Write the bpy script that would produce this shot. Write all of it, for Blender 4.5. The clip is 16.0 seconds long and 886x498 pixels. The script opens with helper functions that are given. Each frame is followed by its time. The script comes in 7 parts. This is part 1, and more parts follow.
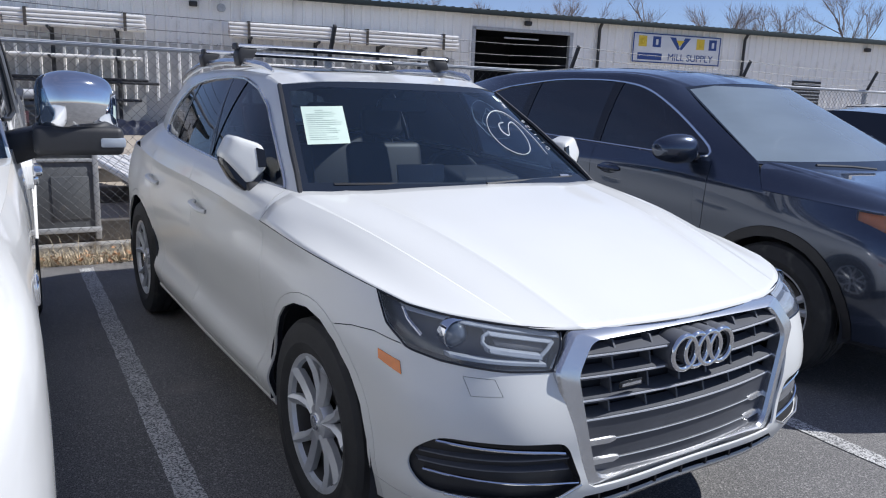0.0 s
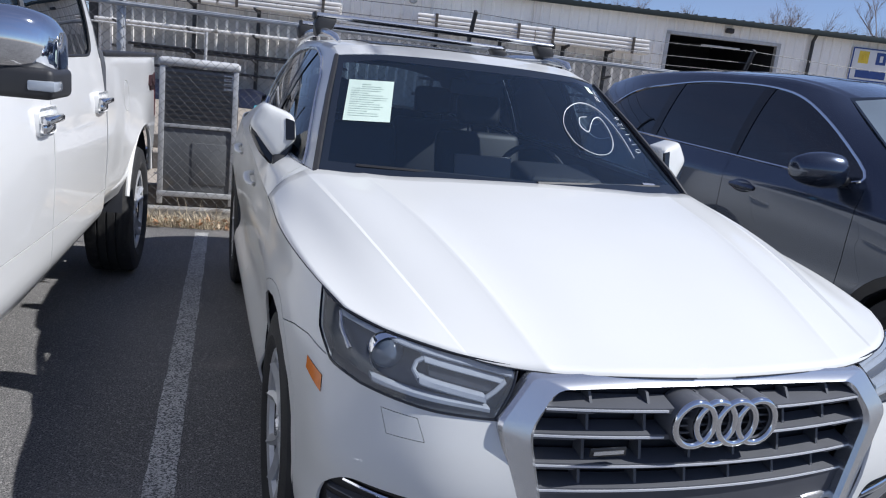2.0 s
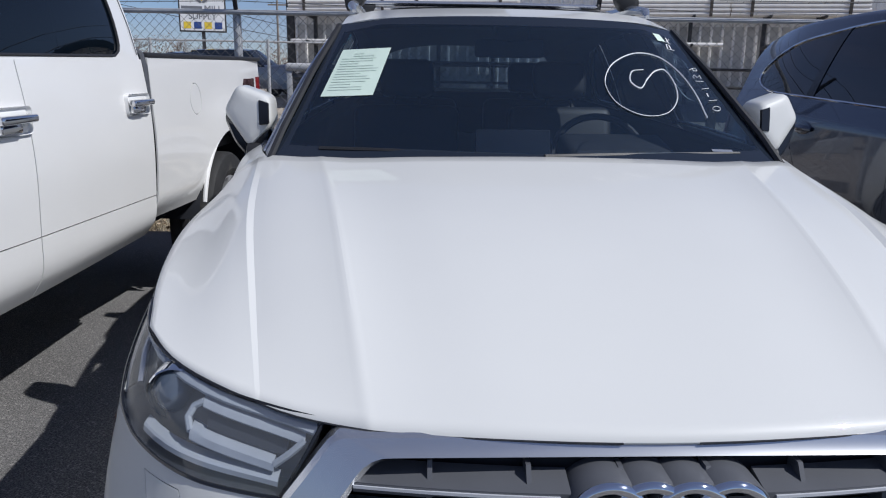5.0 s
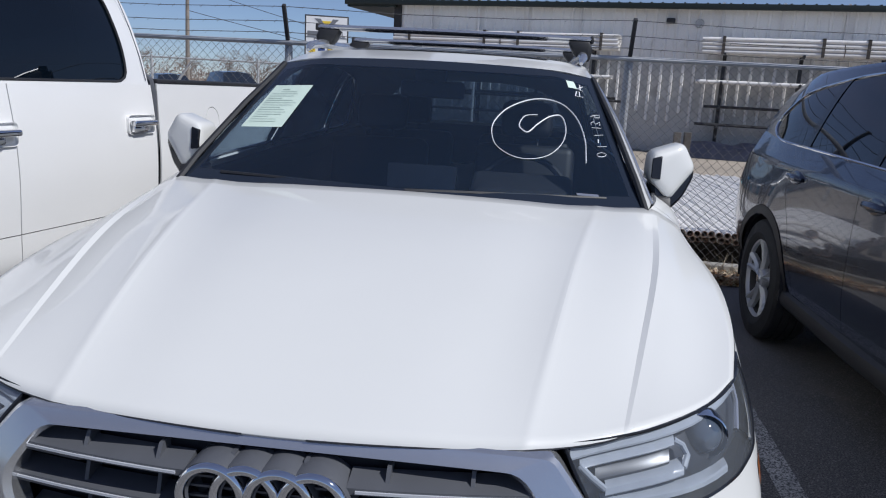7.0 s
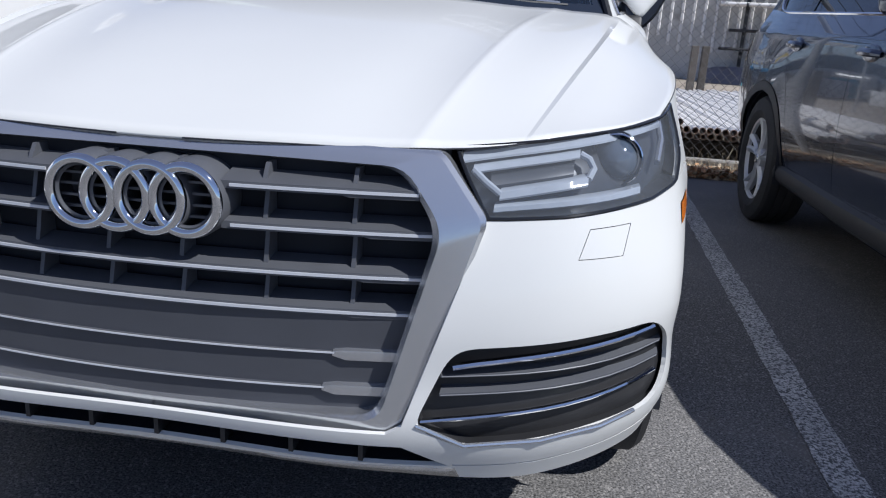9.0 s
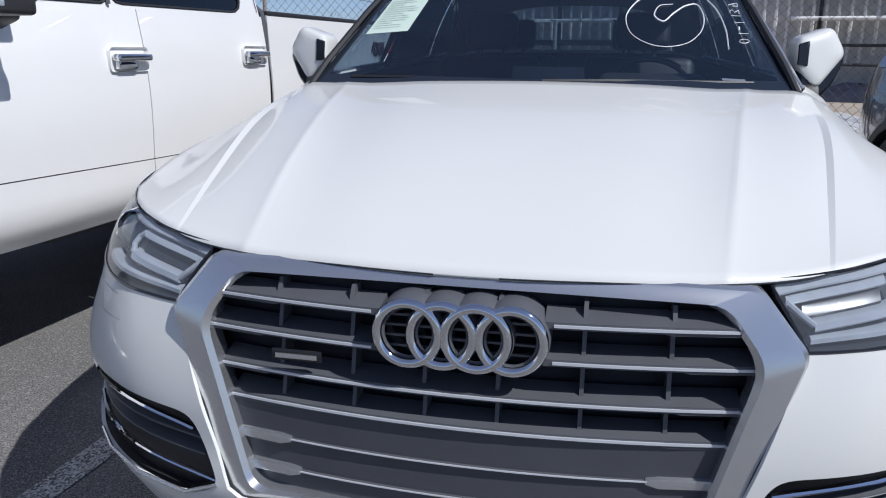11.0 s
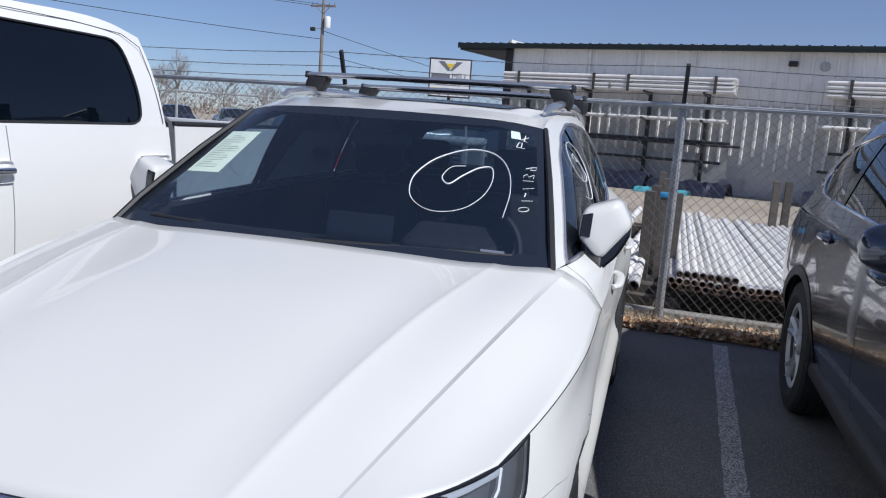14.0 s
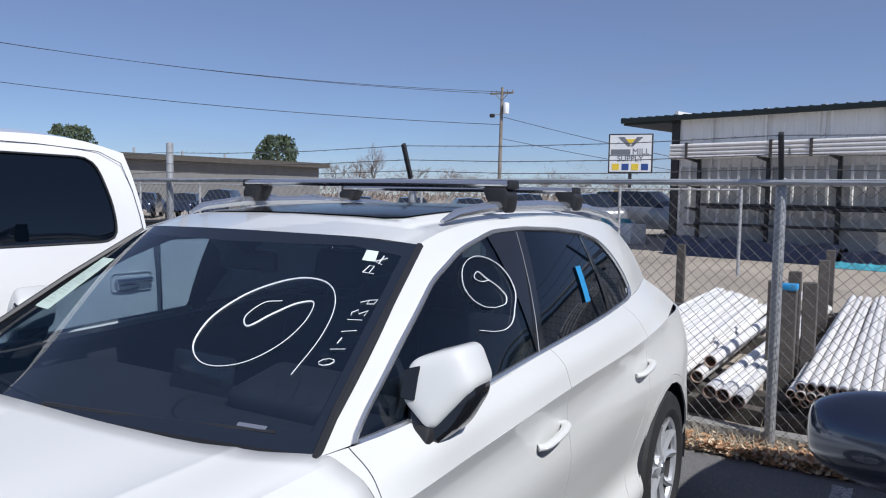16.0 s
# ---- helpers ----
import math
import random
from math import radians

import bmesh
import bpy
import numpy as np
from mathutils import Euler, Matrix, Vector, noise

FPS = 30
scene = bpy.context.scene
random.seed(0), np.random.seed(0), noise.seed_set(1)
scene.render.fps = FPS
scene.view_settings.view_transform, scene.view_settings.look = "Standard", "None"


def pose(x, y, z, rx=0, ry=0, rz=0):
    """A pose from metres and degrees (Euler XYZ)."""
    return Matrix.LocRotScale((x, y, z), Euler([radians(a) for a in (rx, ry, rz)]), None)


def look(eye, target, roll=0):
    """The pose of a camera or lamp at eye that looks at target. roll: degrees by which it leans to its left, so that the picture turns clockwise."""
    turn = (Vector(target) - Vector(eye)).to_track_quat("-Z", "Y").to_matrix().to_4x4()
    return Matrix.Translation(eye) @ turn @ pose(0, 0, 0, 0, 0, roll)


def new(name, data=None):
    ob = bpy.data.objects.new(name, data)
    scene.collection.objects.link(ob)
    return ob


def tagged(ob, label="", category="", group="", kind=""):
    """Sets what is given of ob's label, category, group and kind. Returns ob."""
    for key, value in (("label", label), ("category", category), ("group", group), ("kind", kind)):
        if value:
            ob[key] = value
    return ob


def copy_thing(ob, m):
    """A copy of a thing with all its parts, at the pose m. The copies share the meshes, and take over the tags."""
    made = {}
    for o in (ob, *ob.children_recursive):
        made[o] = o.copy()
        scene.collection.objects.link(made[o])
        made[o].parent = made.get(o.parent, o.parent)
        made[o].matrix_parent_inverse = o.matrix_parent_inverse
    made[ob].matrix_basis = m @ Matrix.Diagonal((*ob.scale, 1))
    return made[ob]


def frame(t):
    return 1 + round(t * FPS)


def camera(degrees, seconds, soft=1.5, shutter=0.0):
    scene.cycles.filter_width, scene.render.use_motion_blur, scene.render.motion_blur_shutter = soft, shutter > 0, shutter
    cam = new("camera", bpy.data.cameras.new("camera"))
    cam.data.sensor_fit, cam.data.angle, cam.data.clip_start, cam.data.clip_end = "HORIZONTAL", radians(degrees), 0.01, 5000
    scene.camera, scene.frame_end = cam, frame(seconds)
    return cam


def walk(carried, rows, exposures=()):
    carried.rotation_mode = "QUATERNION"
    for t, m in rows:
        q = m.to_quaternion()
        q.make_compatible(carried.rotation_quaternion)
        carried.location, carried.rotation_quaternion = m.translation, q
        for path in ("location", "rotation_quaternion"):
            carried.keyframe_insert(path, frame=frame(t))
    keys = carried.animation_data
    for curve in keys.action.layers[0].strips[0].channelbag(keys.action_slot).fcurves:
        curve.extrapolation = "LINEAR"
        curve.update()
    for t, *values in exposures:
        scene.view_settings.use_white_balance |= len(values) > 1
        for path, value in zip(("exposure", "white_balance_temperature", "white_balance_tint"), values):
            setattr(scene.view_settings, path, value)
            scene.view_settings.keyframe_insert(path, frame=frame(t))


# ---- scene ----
cam = camera(61.5, 16.0, soft=1.1)
PATH = [
    (0, (-1.853, -1.343, 1.502), (-0.786, 0.297, 1.09), 2.3),
    (0.5, (-1.704, -1.443, 1.482), (-0.675, 0.22, 1.063), 2.9),
    (1, (-1.554, -1.371, 1.473), (-0.604, 0.336, 1.045), 3.9),
    (1.5, (-1.384, -1.239, 1.433), (-0.529, 0.515, 0.993), 5.3),
    (2, (-1.164, -1.235, 1.459), (-0.524, 0.607, 1.015), 6.4),
    (2.5, (-1.009, -1.301, 1.483), (-0.625, 0.61, 1.036), 2.7),
    (3, (-0.951, -1.527, 1.469), (-0.567, 0.384, 1.02), 2.4),
    (3.2, (-0.88, -1.598, 1.477), (-0.495, 0.316, 1.043), 2.1),
    (5.5, (-0.201, -0.745, 1.351), (-0.214, 1.192, 0.852), 1.2),
    (6, (-0.01, -0.857, 1.394), (-0.112, 1.072, 0.877), 1.7),
    (6.5, (0.186, -0.974, 1.402), (0.021, 0.96, 0.922), 2.1),
    (7, (0.379, -1.014, 1.431), (0.177, 0.932, 1.015), 3.2),
    (7.5, (0.549, -1.038, 1.44), (0.247, 0.912, 1.109), 4.5),
    (8, (0.625, -1.035, 1.317), (0.327, 0.907, 0.942), 4.2),
    (8.5, (0.646, -0.998, 1.116), (0.4, 0.928, 0.635), 4.0),
    (9, (0.615, -1.0, 1.044), (0.369, 0.901, 0.472), 3.4),
    (9.5, (0.473, -1.049, 1.052), (0.168, 0.824, 0.419), 2.3),
    (9.7, (0.412, -1.066, 1.058), (0.074, 0.798, 0.415), 1.8),
    (11.8, (0.185, -1.058, 1.395), (-0.221, 0.87, 1.051), 0.9),
    (12, (0.21, -1.05, 1.443), (-0.169, 0.891, 1.15), 1.0),
    (12.5, (0.304, -1.036, 1.497), (-0.058, 0.918, 1.274), 0.8),
    (13, (0.51, -1.099, 1.474), (0.085, 0.839, 1.221), 1.5),
    (13.5, (0.816, -1.037, 1.442), (0.334, 0.879, 1.133), 3.2),
    (14, (1.033, -0.811, 1.504), (0.501, 1.088, 1.171), 4.0),
    (14.5, (1.288, -0.555, 1.593), (0.638, 1.314, 1.3), 2.9),
    (15, (1.417, -0.227, 1.703), (0.616, 1.593, 1.483), 1.8),
    (15.5, (1.52, -0.007, 1.687), (0.582, 1.752, 1.52), 1.3),
    (16, (1.772, 0.18, 1.653), (0.746, 1.891, 1.507), 0.9),
]
walk(cam, [(t, look(eye, target, roll)) for t, eye, target, roll in PATH], [(0.0, 0.50, 6100, 10), (2.5, 0.42, 6100, 10), (5.5, 0.0, 6100, 10), (7.5, 0.10, 6100, 10), (9.5, 0.38, 6050, 10), (12.0, 0.12, 6100, 10), (16.0, 0.21, 6100, 10)])
from mathutils.bvhtree import BVHTree
from mathutils.interpolate import poly_3d_calc


# ---------------------------------------------------------------- sky and sun
SUN_TO = Vector((0.82, -0.36, 1.0)).normalized()
world = bpy.data.worlds.new("sky")
scene.world = world
world.use_nodes = True
wn = world.node_tree
sky = wn.nodes.new("ShaderNodeTexSky")
sky.sky_type, sky.sun_disc = "NISHITA", False
sky.sun_elevation = math.asin(SUN_TO.z)
sky.sun_rotation = math.atan2(SUN_TO.x, SUN_TO.y)
sky.air_density, sky.dust_density, sky.ozone_density = 0.8, 0.05, 5.5
sky.altitude = 900
wisp, wisp_map, wisp_range, wisp_mix = (wn.nodes.new(k) for k in ("ShaderNodeTexNoise", "ShaderNodeMapping", "ShaderNodeMapRange", "ShaderNodeMix"))
wisp_at = wn.nodes.new("ShaderNodeTexCoord")
wisp_map.inputs["Scale"].default_value = (1.2, 1.6, 7.0)
wisp_map.inputs["Rotation"].default_value = (0.25, 0.1, 0.3)
wisp.inputs["Scale"].default_value, wisp.inputs["Detail"].default_value, wisp.inputs["Distortion"].default_value = 1.3, 7.0, 0.6
wisp_range.inputs["From Min"].default_value, wisp_range.inputs["From Max"].default_value = 0.48, 0.85
wisp_range.inputs["To Min"].default_value, wisp_range.inputs["To Max"].default_value = 0.34, 0.60
wisp_mix.data_type = "RGBA"
wisp_mix.inputs[7].default_value = (2.7, 2.75, 4.0, 1)
wn.links.new(wisp_at.outputs["Generated"], wisp_map.inputs[0])
wn.links.new(wisp_map.outputs[0], wisp.inputs["Vector"])
wn.links.new(wisp.outputs["Fac"], wisp_range.inputs["Value"])
wn.links.new(wisp_range.outputs[0], wisp_mix.inputs[0])
wn.links.new(sky.outputs[0], wisp_mix.inputs[6])
wn.links.new(wisp_mix.outputs[2], wn.nodes["Background"].inputs[0])
wn.nodes["Background"].inputs[1].default_value = 0.088
sun = new("sun", bpy.data.lights.new("sun", "SUN"))
sun.data.energy, sun.data.angle, sun.data.color = 3.8, radians(0.53), (1.0, 0.965, 0.92)
sun.matrix_world = look(SUN_TO * 30, (0, 0, 0))


# ---------------------------------------------------------------- materials
def material(name, color, rough=0.5, metal=0.0, spots=0.0, scale=8.0, grain=0.0, grain_scale=200.0, bump=0.0, coat=0.0, spec=0.5, dirt=None, dirt_scale=2.0, dirt_at=0.6, objects=0.0):
    """A surface with broad spots, fine grain, bump and optional dirt patches; objects: brightness spread between pieces."""
    m = bpy.data.materials.new(name)
    m.use_nodes = True
    nt = m.node_tree
    b = nt.nodes["Principled BSDF"]
    b.inputs["Roughness"].default_value, b.inputs["Metallic"].default_value = rough, metal
    b.inputs["Coat Weight"].default_value, b.inputs["Coat Roughness"].default_value = coat, 0.03
    b.inputs["Specular IOR Level"].default_value = spec
    b.inputs["Base Color"].default_value = (*color, 1)
    link = nt.links.new
    geo = nt.nodes.new("ShaderNodeTexCoord")
    src = None

    def noise_node(s, detail=4.0):
        n = nt.nodes.new("ShaderNodeTexNoise")
        n.inputs["Scale"].default_value, n.inputs["Detail"].default_value = s, detail
        link(geo.outputs["Object"], n.inputs["Vector"])
        return n

    def mul(colour, fac_socket, lo, hi):
        ramp = nt.nodes.new("ShaderNodeMapRange")
        ramp.inputs["From Min"].default_value, ramp.inputs["From Max"].default_value = 0.3, 0.7
        ramp.inputs["To Min"].default_value, ramp.inputs["To Max"].default_value = lo, hi
        link(fac_socket, ramp.inputs["Value"])
        mx = nt.nodes.new("ShaderNodeVectorMath")
        mx.operation = "SCALE"
        if colour is None:
            mx.inputs[0].default_value = color
        else:
            link(colour, mx.inputs[0])
        link(ramp.outputs[0], mx.inputs["Scale"])
        return mx.outputs[0]

    if spots:
        src = mul(src, noise_node(scale).outputs["Fac"], 1 - spots, 1 + spots)
    if grain:
        src = mul(src, noise_node(grain_scale, 2.0).outputs["Fac"], 1 - grain, 1 + grain)
    if objects:
        info = nt.nodes.new("ShaderNodeObjectInfo")
        mr = nt.nodes.new("ShaderNodeMapRange")
        mr.inputs["To Min"].default_value, mr.inputs["To Max"].default_value = 0.3, 0.7
        link(info.outputs["Random"], mr.inputs["Value"])
        src = mul(src, mr.outputs[0], 1 - objects, 1 + objects)
    if dirt:
        n = noise_node(dirt_scale, 8.0)
        mr = nt.nodes.new("ShaderNodeMapRange")
        mr.inputs["From Min"].default_value, mr.inputs["From Max"].default_value = dirt_at, dirt_at + 0.12
        link(n.outputs["Fac"], mr.inputs["Value"])
        mx = nt.nodes.new("ShaderNodeMix")
        mx.data_type = "RGBA"
        link(mr.outputs[0], mx.inputs[0])
        if src is None:
            mx.inputs[6].default_value = (*color, 1)
        else:
            link(src, mx.inputs[6])
        mx.inputs[7].default_value = (*dirt, 1)
        src = mx.outputs[2]
    if src is not None:
        link(src, b.inputs["Base Color"])
    if bump:
        n = noise_node(grain_scale, 3.0)
        bp = nt.nodes.new("ShaderNodeBump")
        bp.inputs["Strength"].default_value, bp.inputs["Distance"].default_value = bump, 0.004
        link(n.outputs["Fac"], bp.inputs["Height"])
        link(bp.outputs[0], b.inputs["Normal"])
    return m


def pane_material(name, tint, gloss=0.9, rough=0.0, dust_sheen=0.0, ior=1.5, film_color=(0.15, 0.34, 0.66)):
    """Thin glass: lets light straight through, tinted, with a Fresnel mirror on top."""
    m = bpy.data.materials.new(name)
    m.use_nodes = True
    nt = m.node_tree
    nt.nodes.remove(nt.nodes["Principled BSDF"])
    tr, gl = nt.nodes.new("ShaderNodeBsdfTransparent"), nt.nodes.new("ShaderNodeBsdfGlossy")
    tr.inputs[0].default_value = (*tint, 1)
    gl.inputs["Roughness"].default_value = rough
    gl.inputs["Color"].default_value = (gloss, gloss, gloss, 1)
    fr, mx = nt.nodes.new("ShaderNodeLayerWeight"), nt.nodes.new("ShaderNodeMixShader")
    fr.inputs[0].default_value = 0.5
    f0 = ((ior - 1) / (ior + 1)) ** 2
    steep, curve = nt.nodes.new("ShaderNodeMath"), nt.nodes.new("ShaderNodeMath")
    steep.operation, curve.operation = "POWER", "MULTIPLY_ADD"
    steep.inputs[1].default_value, curve.inputs[1].default_value, curve.inputs[2].default_value = 5.0, 1 - f0, f0
    nt.links.new(fr.outputs["Facing"], steep.inputs[0])
    nt.links.new(steep.outputs[0], curve.inputs[0])
    nt.links.new(curve.outputs[0], mx.inputs[0])
    # diffuse film: dust haze; its default blue tint paints in sky reflection
    if dust_sheen:
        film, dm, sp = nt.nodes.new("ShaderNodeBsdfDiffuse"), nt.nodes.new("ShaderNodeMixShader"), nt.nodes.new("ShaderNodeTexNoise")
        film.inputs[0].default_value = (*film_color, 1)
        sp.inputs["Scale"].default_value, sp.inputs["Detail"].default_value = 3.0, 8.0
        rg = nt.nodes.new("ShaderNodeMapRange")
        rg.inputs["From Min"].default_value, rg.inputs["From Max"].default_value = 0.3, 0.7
        rg.inputs["To Min"].default_value, rg.inputs["To Max"].default_value = dust_sheen * 0.92, dust_sheen * 1.08
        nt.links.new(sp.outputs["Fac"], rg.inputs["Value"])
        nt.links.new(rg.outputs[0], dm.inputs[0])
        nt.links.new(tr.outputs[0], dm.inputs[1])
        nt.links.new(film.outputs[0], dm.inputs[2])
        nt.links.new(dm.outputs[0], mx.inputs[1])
    else:
        nt.links.new(tr.outputs[0], mx.inputs[1])
    nt.links.new(gl.outputs[0], mx.inputs[2])
    nt.links.new(mx.outputs[0], nt.nodes["Material Output"].inputs[0])
    return m


PEARL = material("white_pearl_paint", (0.67, 0.67, 0.645), 0.42, spots=0.012, scale=3, grain=0.01, grain_scale=900, coat=0.55, spec=0.25)
TRUCK_WHITE = material("white_truck_paint", (0.79, 0.785, 0.77), 0.42, spots=0.012, scale=2, grain=0.01, grain_scale=700, coat=0.9, spec=0.25)
GREY_PAINT = material("dark_grey_metallic_paint", (0.050, 0.064, 0.098), 0.22, metal=0.75, spots=0.04, scale=3, grain=0.06, grain_scale=1500, coat=1.0)
CAR_GREY = material("silver_grey_metallic_paint", (0.3, 0.31, 0.33), 0.35, metal=0.5, spots=0.03, scale=3, coat=1.0)
GLASS = pane_material("clear_windscreen_glass", (0.60, 0.70, 0.78), dust_sheen=0.022, ior=1.7)
# dense pale blue diffuse film paints the sky's reflection onto the SUV windscreen
SKY_SHEEN_GLASS = pane_material("sky_sheen_windscreen_glass", (0.40, 0.46, 0.50), dust_sheen=0.42, film_color=(0.40, 0.49, 0.58))
TINTED = pane_material("tinted_window_glass", (0.33, 0.40, 0.45), dust_sheen=0.010, ior=1.6)
SUV_GLASS = pane_material("blue_reflecting_privacy_glass", (0.012, 0.018, 0.030), dust_sheen=0.02, ior=1.95)
PRIVACY = pane_material("dark_privacy_glass", (0.010, 0.014, 0.022), dust_sheen=0.012, ior=1.6)
LENS = pane_material("clear_lamp_plastic", (0.86, 0.88, 0.91), 0.8, dust_sheen=0.08, film_color=(0.62, 0.66, 0.70))
FRIT = material("black_glass_border", (0.016, 0.022, 0.034), 0.06)
SUNROOF = material("black_roof_glass", (0.012, 0.013, 0.016), 0.12, spots=0.1, scale=6, spec=0.02)
GLOSS_BLACK = material("gloss_black_trim", (0.014, 0.015, 0.018), 0.12, spots=0.05, scale=20)
BLACK_PLASTIC = material("matt_black_plastic", (0.022, 0.022, 0.024), 0.5, spots=0.12, scale=12, grain=0.1, grain_scale=900, bump=0.1)
DARK = material("dark_recess", (0.018, 0.020, 0.027), 0.8, spots=0.1, scale=10)
SLAT_GREY = material("grey_grille_plastic", (0.085, 0.089, 0.10), 0.5, spots=0.06, scale=15, grain=0.06, grain_scale=1200)
TIP_GREY = material("light_grey_grille_plastic", (0.16, 0.165, 0.18), 0.4, spots=0.05, scale=15)
EDGE = material("bright_trim_edge", (0.70, 0.72, 0.76), 0.3, metal=0.35, spots=0.03, scale=20)
BRAKE = material("rusty_steel_disc", (0.06, 0.057, 0.056), 0.6, metal=0.4, spots=0.2, scale=12)
PLATE_GREY = material("dark_grey_grille_panel", (0.062, 0.065, 0.076), 0.5, spots=0.05, scale=15, grain=0.06, grain_scale=1200)
SATIN = material("satin_aluminium", (0.60, 0.61, 0.63), 0.24, metal=0.85, spots=0.03, scale=6, grain=0.03, grain_scale=800)
CHROME = material("chrome", (0.72, 0.73, 0.75), 0.06, metal=1.0, spots=0.02, scale=15)
ALLOY = material("painted_alloy", (0.56, 0.57, 0.59), 0.34, metal=0.45, spots=0.08, scale=18, grain=0.05, grain_scale=900, dirt=(0.16, 0.15, 0.14), dirt_scale=9, dirt_at=0.62)
RUBBER = material("tyre_rubber", (0.024, 0.024, 0.025), 0.75, spots=0.2, scale=12, grain=0.2, grain_scale=500, bump=0.15, dirt=(0.06, 0.058, 0.054), dirt_scale=8, dirt_at=0.6)
ORANGE = material("amber_reflector", (0.75, 0.20, 0.02), 0.2, spots=0.08, scale=60, coat=0.6)
RED_LAMP = material("red_lamp_plastic", (0.35, 0.01, 0.012), 0.15, spots=0.1, scale=30, coat=0.8)
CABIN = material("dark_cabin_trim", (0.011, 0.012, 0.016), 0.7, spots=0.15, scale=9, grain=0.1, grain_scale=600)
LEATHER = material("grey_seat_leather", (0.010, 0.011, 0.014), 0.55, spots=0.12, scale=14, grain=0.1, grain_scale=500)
PAPER = material("pale_green_paper", (0.62, 0.74, 0.64), 0.7, spots=0.03, scale=12)
INK = material("grey_print", (0.52, 0.62, 0.55), 0.7, spots=0.05, scale=60)
CHALK = material("white_paint_marker", (0.85, 0.86, 0.86), 0.6, spots=0.1, scale=60)
BLUE_TAPE = material("blue_tape", (0.03, 0.27, 0.55), 0.6, spots=0.08, scale=30)
PROJECTOR = material("projector_lens", (0.07, 0.09, 0.12), 0.08, spots=0.1, scale=20, coat=1.0)
HOUSING = material("lamp_housing", (0.045, 0.05, 0.06), 0.3, metal=0.3, spots=0.1, scale=25)
LIGHT_GUIDE = material("clear_white_light_guide", (0.34, 0.37, 0.41), 0.12, spots=0.05, scale=40, coat=0.6)


# ---------------------------------------------------------------- mesh tools
class Curvature:
    """The smooth normals of whole shells (their half at x > 0), for the panels that are cut out of them."""

    def __init__(self, *shells, blend=0.012):
        self.trees = []
        for bm in shells:
            c = bm.copy()
            c.normal_update()
            c.verts.ensure_lookup_table()
            c.faces.ensure_lookup_table()
            no = [v.normal.copy() for v in c.verts]
            self.trees.append((BVHTree.FromBMesh(c), c, no))
        if len(shells) > 1:
            fresh = []
            for k, (_, c, no) in enumerate(self.trees):
                mixed = [n.copy() for n in no]
                for v in c.verts:
                    if any(len(e.link_faces) == 1 for e in v.link_edges):
                        for j in range(len(shells)):
                            if j != k:
                                q, n = self.one(j, v.co)
                                if q is not None and (q - v.co).length < blend:
                                    mixed[v.index] = (no[v.index] + n).normalized()
                fresh.append(mixed)
            self.trees = [(t, c, f) for (t, c, _), f in zip(self.trees, fresh)]

    def one(self, k, p):
        tree, c, no = self.trees[k]
        q, _, i, _ = tree.find_nearest(p)
        if q is None:
            return None, None
        vs = c.faces[i].verts
        w = poly_3d_calc([v.co for v in vs], q)
        n = Vector()
        for a, v in zip(w, vs):
            n += no[v.index] * a
        return q, n.normalized()

    def at(self, p, hint=None):
        h = Vector((abs(p.x), p.y, p.z))
        f = h if hint is None else Vector((abs(hint.x), hint.y, hint.z))
        k = min(range(len(self.trees)), key=lambda j: (self.one(j, f)[0] - f).length)
        best = self.one(k, h)
        return Vector((math.copysign(1, p.x) * best[1].x if abs(p.x) > 1e-4 else 0, best[1].y, best[1].z))


def panel(name, bm, mat, parent, label="", shade=None, depth=0.008):
    """A sheet-metal panel: smooth shading of the shell that it was cut from, and turned-in edges."""
    no = [shade.at(v.co, v.co.lerp(v.link_faces[0].calc_center_median(), .5) if v.link_faces else None) for v in bm.verts]
    bm.verts.index_update()
    rim = [(e.verts[0], e.verts[1]) for e in bm.edges if len(e.link_faces) == 1]
    for a, b in rim:
        ca, cb = a.co.copy(), b.co.copy()
        da, db = no[a.index] * depth, no[b.index] * depth
        bm.faces.new([bm.verts.new(p) for p in (ca, cb, cb - db, ca - da)])
    bm.verts.index_update()
    me = bpy.data.meshes.new(name)
    n_all = no + [Vector((0, 0, 0))] * (len(bm.verts) - len(no))
    bm.to_mesh(me)
    bm.free()
    me.materials.append(mat)
    me.shade_smooth()
    me.normals_split_custom_set_from_vertices([tuple(n) for n in n_all])
    ob = new(name, me)
    ob.parent = parent
    if label:
        tagged(ob, label)
    return ob


def panels(name, bm, mat, parent, label="", shade=None):
    """The same panel on either side of a vehicle."""
    for b in (bm.copy(), mirrored(bm)):
        panel(name, b, mat, parent, label, shade=shade)


def finish(name, bm, mats, parent=None, label="", angle=32, smooth=True, solid=0.0):
    """Link a bmesh as one object; mats: one material or a list."""
    me = bpy.data.meshes.new(name)
    bm.to_mesh(me)
    bm.free()
    for mt in mats if isinstance(mats, (list, tuple)) else [mats]:
        me.materials.append(mt)
    if smooth:
        me.shade_smooth()
        me.set_sharp_from_angle(angle=radians(angle))
    ob = new(name, me)
    if mats in (GLASS, SKY_SHEEN_GLASS, TINTED, PRIVACY, SUV_GLASS, LENS):
        ob.visible_shadow = False
    if parent is not None:
        ob.parent = parent
    if label:
        tagged(ob, label)
    if solid:
        md = ob.modifiers.new("thickness", "SOLIDIFY")
        md.thickness, md.offset = solid, -1
    return ob


def part(name, bm, mat, parent, label="", **k):
    return finish(name, bm, mat, parent, label, **k)


